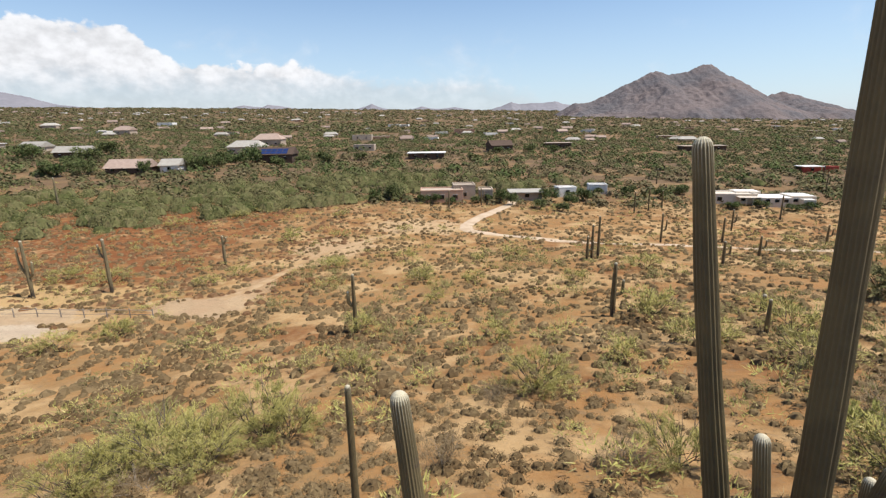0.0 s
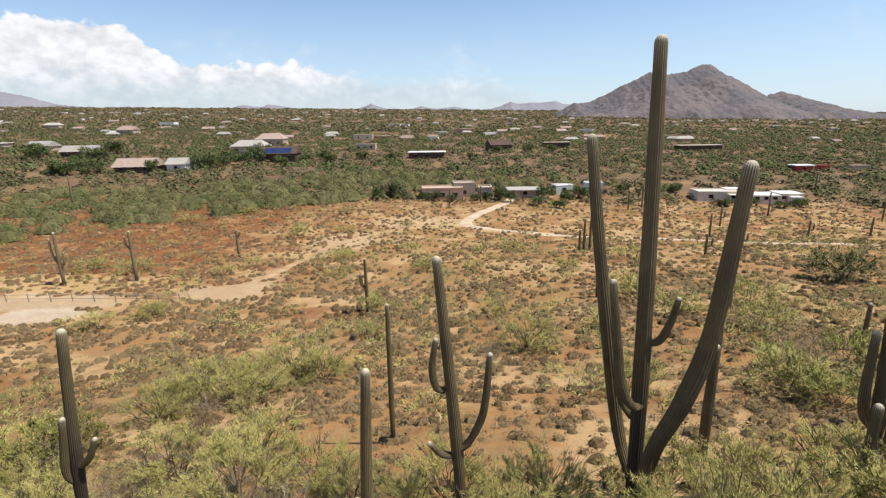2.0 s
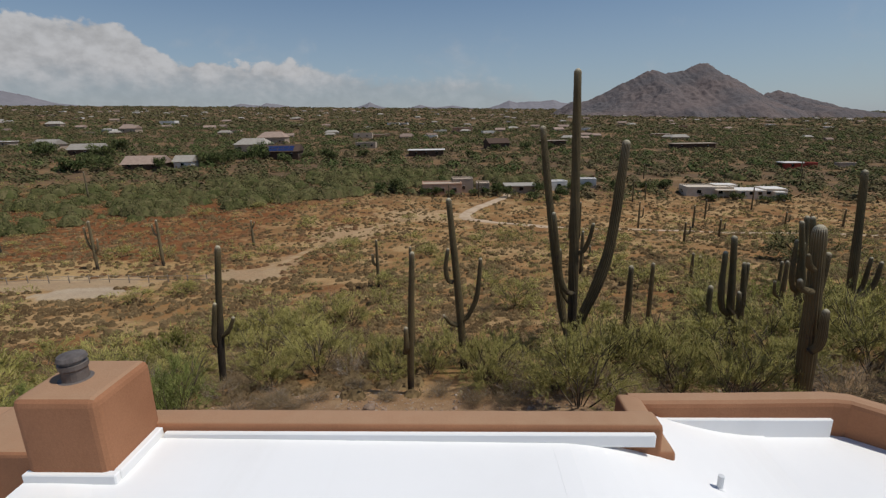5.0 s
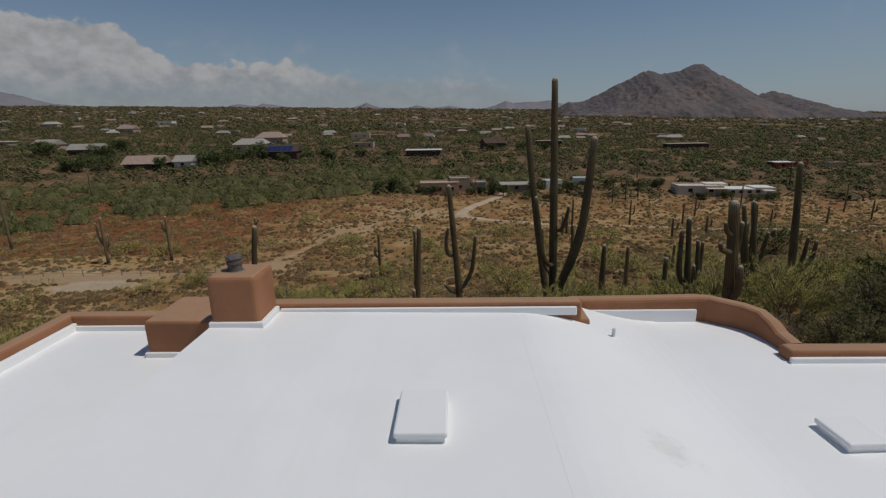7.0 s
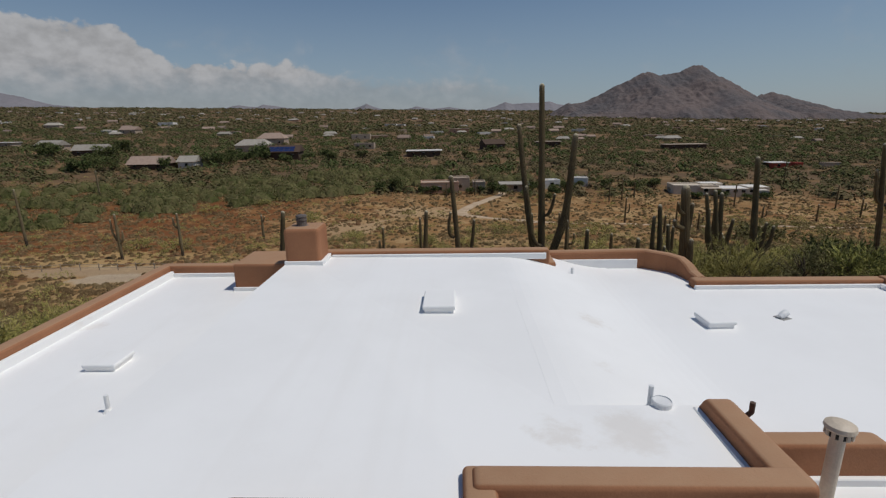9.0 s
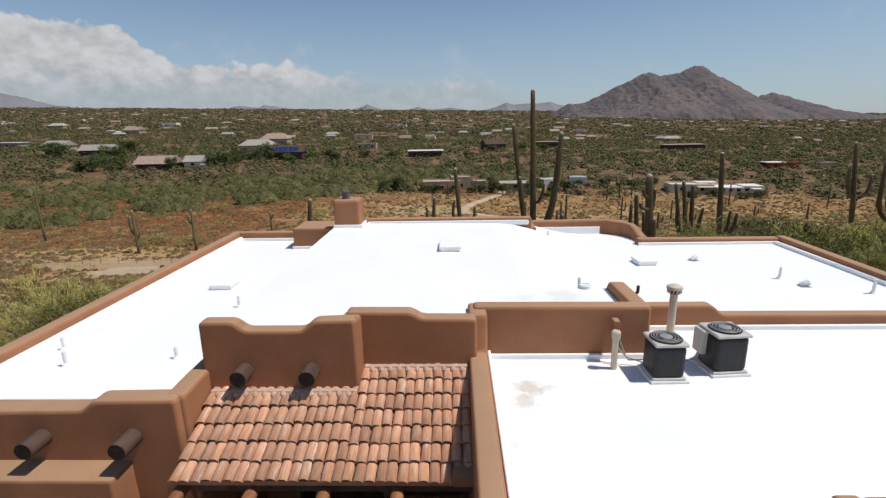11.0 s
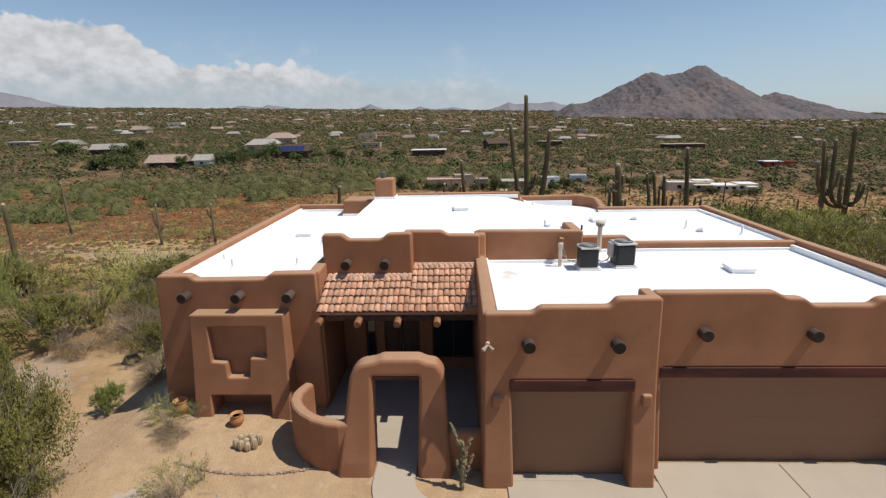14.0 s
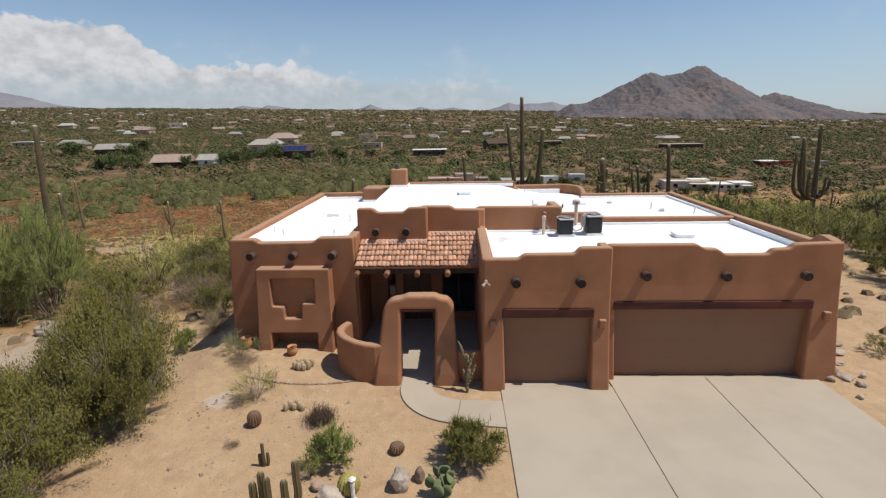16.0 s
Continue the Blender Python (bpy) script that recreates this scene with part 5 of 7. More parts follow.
for x, y, h in ((25.4, 125, 6.5), (26.8, 126, 8), (24.3, 124, 4.5), (17.6, 88, 6), (18.2, 90, 4.5), (62, 150, 6), (48, 150, 7), (75, 170, 6), (98, 186, 8), (128, 180, 9), (140, 175, 7), (58, 196, 7), (64, 200, 8), (70, 204, 6), (84, 148, 4.5),
                (100, 150, 5), (120, 160, 6), (-2, 200, 6), (9, 206, 6), (150, 240, 8), (170, 270, 8), (90, 260, 7), (45, 118, 4), (57, 128, 4)):
    saguaro(x, y, float(land(x, y)) + h, 0.26, [([(x, y, float(land(x, y)) + h * 0.4), (x + 0.9, y, float(land(x, y)) + h * 0.45), (x + 1.0, y, float(land(x, y)) + h * 0.75)], 0.2)] if int(x) % 3 == 0 else (), ribs=7, label="distant dark saguaro on the desert flat")


# ---- shrubs ----
def leaf_cloud(seed, n, length, width, kind):
    """Thin triangles in a bush of radius 1 and height 1; kind: dome, tree, wisp, bushy or tuft."""
    rng = np.random.default_rng(seed)
    a = rng.uniform(0, 2 * math.pi, n)
    if kind in ("dome", "tree"):
        lumps = [(rng.uniform(-0.6, 0.6), rng.uniform(-0.6, 0.6), rng.uniform(0.35, 0.75), rng.uniform(0.28, 0.5)) for _ in range(9)]
        if kind == "tree":
            lumps = [(c[0], c[1], 0.5 + 0.45 * rng.random(), c[3]) for c in lumps]
        L = np.array(lumps)[rng.integers(0, 9, n)]
        u = rng.normal(size=(n, 3))
        u /= np.linalg.norm(u, axis=1)[:, None]
        rad = rng.random(n) ** 0.35
        P = L[:, :3] + u * (L[:, 3] * rad)[:, None] * np.array([1, 1, 0.75])
        D = u * 0.8 + rng.normal(size=(n, 3)) * 0.6 + np.array([0, 0, 0.35])
        if kind == "dome":
            P[:, 2] = np.abs(P[:, 2]) * (0.55 + 0.45 * rng.random(n))
    elif kind in ("wisp", "bushy"):
        # limbs to the crown's edge, side twigs off their outer halves, leaves close along the twigs
        wisp = kind == "wisp"
        m, q = (34, 320) if wisp else (64, 1200 if n > 15000 else 700 if n > 5000 else 340)
        ang, far = rng.uniform(0, 6.28, m), np.sqrt(rng.random(m)) * 0.9
        tip = np.stack([np.cos(ang) * far, np.sin(ang) * far, rng.uniform(0.55, 0.92, m) * (1 - 0.45 * far ** 2.5)], 1)
        low = rng.random(m) < 0.3
        tip[low, 2] *= 0.55
        k = rng.integers(0, m, q)
        t = rng.uniform(0.42, 1.0, (q, 1)) ** 0.8
        bow = np.array([0, 0, 0.12]) * np.sin(t * math.pi)
        start = tip[k] * np.concatenate([t, t, t ** 0.8], 1) + bow
        out = tip[k] / np.linalg.norm(tip[k], axis=1)[:, None]
        way = out + rng.normal(size=(q, 3)) * 0.62 + np.array([0, 0, 0.3 if wisp else 0.45])
        way /= np.linalg.norm(way, axis=1)[:, None]
        reach = rng.uniform(0.16, 0.36, (q, 1)) * (1.0 if wisp else 0.8)
        j = rng.integers(0, q, n)
        f = rng.random((n, 1))
        sag = np.array([0, 0, -0.10 if wisp else -0.02]) * f * f
        P = start[j] + way[j] * reach[j] * f + sag + rng.normal(0, 0.02 if wisp else 0.028, (n, 3)) * (1.3 - 0.6 * f)
        P[:, 2] = np.abs(P[:, 2] - 0.05) + 0.05
        D = way[j] + rng.normal(size=(n, 3)) * (0.38 if wisp else 0.8)
    else:
        P = np.stack([rng.normal(0, 0.25, n), rng.normal(0, 0.25, n), np.abs(rng.normal(0.05, 0.15, n))], 1)
        D = np.stack([np.cos(a) * rng.random(n), np.sin(a) * rng.random(n), 0.25 + rng.random(n)], 1)
    D /= np.linalg.norm(D, axis=1)[:, None]
    W = np.cross(D, np.where(rng.random(n)[:, None] < 0.7, np.array([0, 0, 1.0]) + rng.normal(size=(n, 3)) * 0.25, rng.normal(size=(n, 3))))
    W /= np.linalg.norm(W, axis=1)[:, None]
    l = length * rng.uniform(0.6, 1.4, n)[:, None]
    w = width * rng.uniform(0.6, 1.4, n)[:, None]
    V = np.stack([P - W * w / 2, P + W * w / 2, P + D * l], 1)
    V[:, :, 2] = np.maximum(V[:, :, 2], 0.0)
    return V


def mound(seed, plates, size, spikes, tall=0.75, core=0, fill=1.0, thin=0.032):
    """A low rounded shrub: small leafy sprays over a lumpy dome, a dense core of so many sides, and fine twigs standing out of it."""
    rng = np.random.default_rng(seed)
    body = []

    def unit(v):
        return v / np.linalg.norm(v, axis=1)[:, None]

    def ring(r, z, turn):
        a = np.arange(core) * 2 * math.pi / core + turn
        q = r * (1 + rng.uniform(-0.16, 0.16, core)) * fill
        return np.stack([q * np.cos(a), q * np.sin(a), fill * (z + rng.uniform(-0.07, 0.07, core))], 1)

    if core:
        top, r1, r2 = np.array([rng.uniform(-0.1, 0.1), rng.uniform(-0.1, 0.1), tall * fill]), ring(0.48, tall * 0.8, 0.3), ring(0.86, 0.06, 0.8)
        for i in range(core):
            j = (i + 1) % core
            body += [(top, r1[i], r1[j]), (r1[i], r2[i], r1[j]), (r1[j], r2[i], r2[j])]
    body = np.array(body).reshape(-1, 3, 3)
    if plates:
        k = np.arange(plates)
        z = (k + 0.5) / plates
        a = k * 2.39996 + rng.uniform(-0.3, 0.3, plates)
        flat = np.sqrt(np.maximum(0.0, 1 - z * z))
        u = np.stack([flat * np.cos(a), flat * np.sin(a), z], 1)
        lump = 1 + 0.16 * np.sin(3 * a + seed) + 0.12 * np.sin(5 * a + 2.3 * seed) * flat + rng.uniform(-0.16, 0.1, plates)
        P = u * lump[:, None] * np.array([0.85, 0.85, tall])
        nrm = unit(u + rng.normal(size=(plates, 3)) * 0.2)
        A = unit(np.cross(nrm, rng.normal(size=(plates, 3))))
        B = np.cross(nrm, A)
        R = size * rng.uniform(0.6, 1.3, (3, plates, 1))
        body = np.concatenate([body, np.stack([P + A * R[0], P + (B * 0.87 - A * 0.5) * R[1], P - (B * 0.87 + A * 0.5) * R[2]], 1)])
    u = rng.normal(size=(spikes, 3))
    u[:, 2] = np.abs(u[:, 2]) * 0.8 + 0.1
    u = unit(u)
    Q = u * np.array([0.7, 0.7, tall * 0.8]) * rng.uniform(0.75, 1.05, (spikes, 1))
    W = unit(np.cross(u, rng.normal(size=(spikes, 3)))) * thin
    twigs = np.stack([Q - W, Q + W, Q + unit(u + rng.normal(size=(spikes, 3)) * 0.45) * rng.uniform(0.22, 0.5, (spikes, 1))], 1)
    V = np.concatenate([body, twigs])
    V[:, :, 2] = np.maximum(V[:, :, 2], 0)
    return V


def tri_mesh(name, V):
    """A mesh of loose triangles from an array (n, 3, 3)."""
    V = np.ascontiguousarray(V.reshape(-1, 3), dtype=np.float32)
    n = len(V) // 3
    me = bpy.data.meshes.new(name)
    me.vertices.add(n * 3)
    me.vertices.foreach_set("co", V.ravel())
    me.loops.add(n * 3)
    me.loops.foreach_set("vertex_index", np.arange(n * 3, dtype=np.int32))
    me.polygons.add(n)
    me.polygons.foreach_set("loop_start", np.arange(0, n * 3, 3, dtype=np.int32))
    me.update(calc_edges=True)
    return me


def stems(seed, count, reach, rise, r0, forks=2):
    """Crooked bare branches rising from one root."""
    rng = random.Random(seed)
    bm = bmesh.new()
    for k in range(count):
        a = 2 * math.pi * (k + rng.uniform(-0.3, 0.3)) / count
        tip = Vector((math.cos(a) * reach * rng.uniform(0.4, 1), math.sin(a) * reach * rng.uniform(0.4, 1), rise * rng.uniform(0.6, 1)))
        pts = [Vector((0, 0, -0.1)), tip * 0.33 + Vector((rng.uniform(-1, 1), rng.uniform(-1, 1), 0)) * reach * 0.12, tip * 0.66 + Vector((rng.uniform(-1, 1), rng.uniform(-1, 1), 0)) * reach * 0.12, tip]
        tube(pts, [r0, r0 * 0.7, r0 * 0.45, r0 * 0.15], 4, bm)
        for f in range(forks):
            b = pts[1 + f % 2]
            e = b + (tip - b) * 0.6 + Vector((rng.uniform(-1, 1), rng.uniform(-1, 1), rng.uniform(0, 0.8))) * reach * 0.35
            tube([b, (b + e) / 2 + Vector((0, 0, reach * 0.05)), e], [r0 * 0.5, r0 * 0.35, r0 * 0.1], 3, bm)
    return bm


SHRUBS = {}


def shrub(kind, variant, material, n, length, width, form, wood, count, r0):
    me = tri_mesh("foliage", leaf_cloud(variant * 17 + len(SHRUBS), n, length, width, form))
    me.materials.append(material)
    far = not kind.endswith("_near")
    bm = stems(variant + 40, count // 2 if far else count, 0.85, 1.0 if form == "wisp" else 0.9 if form == "bushy" else 0.75, r0, 1 if far else 4)
    bw = bpy.data.meshes.new("branches")
    bm.to_mesh(bw)
    bm.free()
    bw.materials.append(wood)
    SHRUBS.setdefault(kind, []).append((me, bw))


for v in range(4):
    # kind, skin, leaves far and near, blade length and width far and near, form, wood, stems, stem radius
    for kind, skin, n0, n1, l0, l1, w0, w1, form, wood, count, r0 in (
            ("palo_verde", PALO_VERDE, 1800, 11000, 0.11, 0.05, 0.018, 0.0095, "wisp", PALE_TWIG, 11, 0.013), ("green_palo", GREEN_PALO, 2600, 13000, 0.10, 0.045, 0.022, 0.0095, "wisp", BARK, 12, 0.012),
            ("creosote", CREOSOTE, 1800, 12500, 0.09, 0.036, 0.03, 0.022, "bushy", DEAD_WOOD, 24, 0.009), ("fine_creosote", CREOSOTE, 2000, 25000, 0.09, 0.027, 0.03, 0.0145, "bushy", DEAD_WOOD, 34, 0.008), ("airy_shrub", GREEN_PALO, 900, 2600, 0.09, 0.055, 0.02, 0.014, "wisp", DEAD_WOOD, 16, 0.008),
            ("green_bush", FRESH, 2000, 14000, 0.11, 0.05, 0.02, 0.0082, "wisp", BARK, 10, 0.013),
            ("leafy_bush", LEAFY, 1500, 3600, 0.2, 0.15, 0.04, 0.03, "bushy", BARK, 12, 0.01), ("round_bush", CREOSOTE, 2000, 6500, 0.2, 0.17, 0.03, 0.022, "bushy", BARK, 12, 0.012), ("spiny_clump", BARK_SPINE, 900, 3000, 0.3, 0.28, 0.012, 0.012, "tuft", BARK, 6, 0.008),
            ("grey_brush", GREY_BRUSH, 1200, 3600, 0.2, 0.13, 0.012, 0.007, "dome", DEAD_WOOD, 16, 0.010), ("garden_tree", TREE_GREEN, 1400, 3000, 0.16, 0.1, 0.07, 0.04, "tree", BARK, 6, 0.03),
            ("mesquite", WASH_GREEN, 2000, 9000, 0.11, 0.045, 0.04, 0.017, "bushy", BARK, 8, 0.03)):
        shrub(kind, v, skin, n0, l0, w0, form, wood, count, r0)
        shrub(kind + "_near", v, skin, n1, l1, w1, form, wood, count, r0)

LABELS = {"fine_creosote": ("tall olive creosote bush with pale bare lower twigs", "bush"), "airy_shrub": ("sparse feathery green shrub on sand", "bush"), "leafy_bush": ("bright green leafy bush on sand", "bush"), "round_bush": ("round dense olive-green bush beside the walkway", "bush"), "spiny_clump": ("dark brown spiky round clump on sand", "plant"), "green_palo": ("feathery green palo verde on sandy ground", "bush"), "palo_verde": ("wispy yellow-green palo verde bush on dry ground", "bush"), "creosote": ("dense olive creosote bush with bare lower twigs", "bush"), "green_bush": ("fresh green leafy bush on sand", "bush"),
          "grey_brush": ("grey dry leafless desert brush", "bush"), "garden_tree": ("full green tree near a house", "tree"), "mesquite": ("dark green mesquite tree with a low crown", "tree")}
brush_rng = random.Random(9)


def plant(kind, x, y, r, h, label=""):
    """One shrub or small tree of its own, rooted in the land."""
    me, bw = SHRUBS[kind + ("_near" if (y < 48.5 and -17 < x < 18) or (kind == "palo_verde" and y < 72 and -18 < x < 15) or (y < 38 and 0 < x < 28) or (22 < y < 30 and -26 < x < 0) else "")][brush_rng.randrange(4)]
    ob = new("tree" if kind in ("mesquite", "garden_tree") else "bush")
    ob.matrix_world = Matrix.Translation((x, y, float(land(x, y)) - 0.04)) @ Matrix.Rotation(brush_rng.uniform(0, 6.28), 4, "Z") @ Matrix.Diagonal((r, r * brush_rng.uniform(0.85, 1.1), h, 1))
    tagged(ob, label or LABELS[kind][0], LABELS[kind][1], "desert bushes")
    for name, m in (("woody_frame", bw), ("foliage", me)):
        c = new(name, m)
        c.parent = ob
    return ob


# behind the house, on the slope
for x, y, r, h, kind in ((-7.7, 38.8, 1.7, 2.7, "green_bush"), (-11, 40.6, 1.8, 2.0, "palo_verde"), (-14, 43, 2.3, 2.6, "palo_verde"), (-11, 45, 2.0, 2.0, "palo_verde"), (-5.2, 45.8, 2.3, 2.5, "palo_verde"), (-3.4, 44.4, 1.4, 1.5, "grey_brush"),
                         (-2.6, 42.3, 0.8, 0.75, "grey_brush"), (5.2, 40.0, 2.3, 2.7, "palo_verde"), (9.8, 39.4, 1.9, 2.3, "palo_verde"), (2.3, 43.0, 1.7, 2.0, "palo_verde"), (3.9, 42.3, 1.5, 1.7, "grey_brush"), (7.6, 42.6, 2.2, 2.5, "palo_verde"),
                         (11.8, 43, 2.4, 2.4, "palo_verde"), (14.2, 43.5, 2.3, 2.5, "palo_verde"), (0, 44.6, 1.4, 1.7, "palo_verde"), (-1.8, 45.5, 1.5, 1.6, "palo_verde"), (16.5, 43.5, 2.6, 3.0, "palo_verde"), (-8, 42.5, 1.3, 1.0, "grey_brush"),
                         (-5.6, 41.6, 1.0, 0.7, "grey_brush"), (-12.5, 38.5, 1.5, 1.6, "grey_brush"), (-16, 39, 2.2, 2.6, "palo_verde"), (-19, 43, 2.5, 2.8, "palo_verde"), (13, 39.5, 1.7, 1.8, "grey_brush"), (-8.6, 48, 2.2, 2.0, "palo_verde"),
                         (0.6, 41.9, 0.7, 0.6, "grey_brush"), (9.5, 45.6, 1.6, 1.8, "palo_verde"), (4.0, 45.5, 1.6, 1.9, "palo_verde"), (18.5, 46, 2.4, 2.6, "palo_verde"), (-6.5, 50.2, 2.0, 1.8, "palo_verde"), (-4.5, 40.9, 0.6, 0.5, "grey_brush"), (-4.0, 41.5, 0.7, 0.6, "grey_brush"), (-5.2, 41.0, 0.8, 0.7, "grey_brush"), (-1.4, 41.5, 0.6, 0.5, "grey_brush"), (1.8, 41.0, 0.8, 0.7, "grey_brush"), (-6.5, 40.6, 0.8, 0.7, "grey_brush"), (6.9, 40.2, 1.4, 1.1, "grey_brush"), (8.2, 38.8, 0.8, 0.6, "grey_brush"),
                         (-12.7, 59.6, 3.2, 3.0, "palo_verde"), (-9, 62.2, 3.0, 2.8, "palo_verde"), (-15.5, 57, 2.5, 2.2, "palo_verde"), (6.5, 68.4, 3.0, 2.8, "palo_verde"), (3.6, 67, 1.4, 1.6, "grey_brush"), (5.0, 81, 2.4, 2.2, "palo_verde"), (-1.6, 96.7, 2.2, 2.0, "palo_verde"), (-8.7, 85.8, 2.6, 2.3, "palo_verde"),
                         (14, 73.5, 2.2, 2.0, "palo_verde"), (10.3, 56.8, 2.1, 2.0, "palo_verde"), (8.5, 57.5, 1.8, 1.3, "grey_brush"), (3.8, 110, 2.4, 2.0, "palo_verde"), (-22.8, 128, 3.2, 2.2, "palo_verde"), (-67, 117.5, 4.2, 2.6, "palo_verde"), (-38, 90.5, 2.6, 2.2, "palo_verde"), (-40.3, 114.2, 2.6, 1.8, "palo_verde"), (-22, 124.8, 2.8, 2.0, "palo_verde"), (-64.4, 181, 3.6, 2.8, "palo_verde"), (-40, 153, 3.4, 2.6, "palo_verde"), (-4.5, 111.5, 2.6, 2.2, "palo_verde"), (-34.6, 183, 3.2, 2.4, "palo_verde"), (-78, 170, 4.0, 2.8, "palo_verde"), (-13, 166, 3.0, 2.2, "palo_verde"), (-41, 159, 4, 2.8, "palo_verde"), (12, 131, 3.4, 2.2, "palo_verde"),
                         (-6.6, 73.5, 2.2, 1.9, "palo_verde"), (-41.5, 85.3, 3, 2.4, "palo_verde"), (-38.6, 90, 2.6, 2.2, "palo_verde"), (21, 87, 4.2, 3.4, "palo_verde"), (18, 106, 2.8, 2.2, "palo_verde"), (-4.4, 115, 2.4, 2.0, "palo_verde"), (50, 94, 5.5, 4.2, "mesquite"),
                         (21, 76, 3.4, 2.6, "palo_verde"), (31, 115, 4, 2.6, "palo_verde"), (25, 70, 3.2, 2.6, "palo_verde"), (30, 79, 4, 3.0, "palo_verde"), (0.8, 58, 1.4, 2.0, "grey_brush"), (17, 55, 2.5, 2.2, "palo_verde"), (22, 60, 2.8, 2.4, "grey_brush"), (27, 56, 3, 2.6, "palo_verde"),
                         (-20, 52, 2.8, 2.4, "palo_verde"), (-25, 48, 3, 3, "palo_verde"), (-30, 58, 3, 2.4, "palo_verde"), (-58, 116, 4.0, 2.8, "palo_verde"), (-38, 121, 2.8, 2.2, "palo_verde"), (5, 126, 2.2, 2, "palo_verde"), (-9, 131, 2.6, 2.2, "palo_verde"), (-29, 158, 3, 2.4, "palo_verde"),
                         (-3.0, 46.6, 2.0, 2.0, "palo_verde"), (1.0, 46.4, 1.8, 1.8, "palo_verde"), (6.2, 42.2, 2.0, 2.5, "palo_verde"), (9.2, 42.6, 2.0, 2.4, "palo_verde"), (3.2, 44.6, 1.6, 1.9, "palo_verde"), (-6.6, 43.8, 1.7, 1.6, "palo_verde"), (-13.0, 47, 2.2, 2.0, "palo_verde"), (-16.5, 46, 2.4, 2.4, "palo_verde"), (-9.6, 39.6, 1.5, 2.1, "green_bush"), (-13.5, 40.6, 1.9, 2.2, "green_bush"), (-9.5, 47.2, 1.8, 1.5, "grey_brush"), (12.2, 41, 1.8, 1.9, "palo_verde"), (15.4, 41.2, 2.0, 2.2, "palo_verde"), (2.6, 41.9, 1.3, 1.5, "palo_verde"), (-1.6, 43.6, 1.2, 1.2, "palo_verde"), (7.2, 45.8, 1.8, 2.0, "palo_verde"), (12.6, 46.6, 1.9, 1.8, "palo_verde"),
                         (14.6, 35.6, 1.8, 1.7, "mesquite"), (16.8, 34.6, 2.0, 2.0, "mesquite"), (15.2, 38.2, 2.0, 2.0, "mesquite"), (18.6, 36.8, 2.2, 2.4, "mesquite"), (14.0, 33.2, 1.2, 1.0, "creosote"), (17.8, 40.2, 2.4, 2.6, "mesquite"), (20.5, 42.5, 2.6, 2.6, "mesquite"),
                         (6.6, 41.3, 1.3, 0.8, "grey_brush"), (3.3, 41.0, 1.2, 0.8, "grey_brush"), (8.5, 41.2, 1.3, 0.9, "grey_brush"), (11.0, 41.4, 1.4, 0.9, "grey_brush"), (4.7, 41.6, 1.3, 1.6, "palo_verde"), (-9.4, 40.6, 1.3, 1.2, "creosote"), (8.6, 40.6, 1.5, 1.9, "palo_verde"),
                         (-11.2, 60.6, 2.6, 2.5, "palo_verde"), (-14.2, 58.4, 2.6, 2.3, "palo_verde"), (-10.4, 58.6, 2.2, 1.9, "palo_verde"), (-7.4, 61.4, 2.2, 2.2, "palo_verde"), (-12.4, 57.4, 2.0, 1.4, "grey_brush"),
                         # right of the house
                         (16.5, 31, 2.0, 2.2, "green_palo"), (19.5, 34, 2.6, 2.9, "green_palo"), (22.5, 36, 2.8, 2.6, "green_palo"), (22, 31, 2.6, 3.0, "green_palo"), (26.5, 32, 3.0, 3.2, "green_palo"), (30, 37, 3.0, 2.6, "mesquite"), (25, 41, 2.6, 2.0, "green_palo"), (29, 44.5, 2.8, 1.6, "green_palo"), (20, 39, 2.4, 2.8, "green_palo"),
                         (32, 33, 2.6, 3.0, "green_palo"), (19, 28.2, 1.8, 1.8, "creosote"), (23.5, 27, 2.2, 2.0, "creosote"), (28.5, 29, 2.6, 2.6, "green_palo"), (35.5, 43, 2.6, 2.2, "mesquite"), (38, 38, 3, 3.4, "mesquite"), (17.2, 37, 1.8, 2.0, "green_palo"), (21.5, 24.6, 1.4, 1.2, "grey_brush"), (15.6, 19.4, 0.75, 0.75, "green_bush"), (26, 37.5, 2.4, 2.2, "green_palo"), (40, 50, 3.0, 3.6, "green_palo"), (37, 53, 3.0, 3.0, "green_palo"),
                         # left of the house
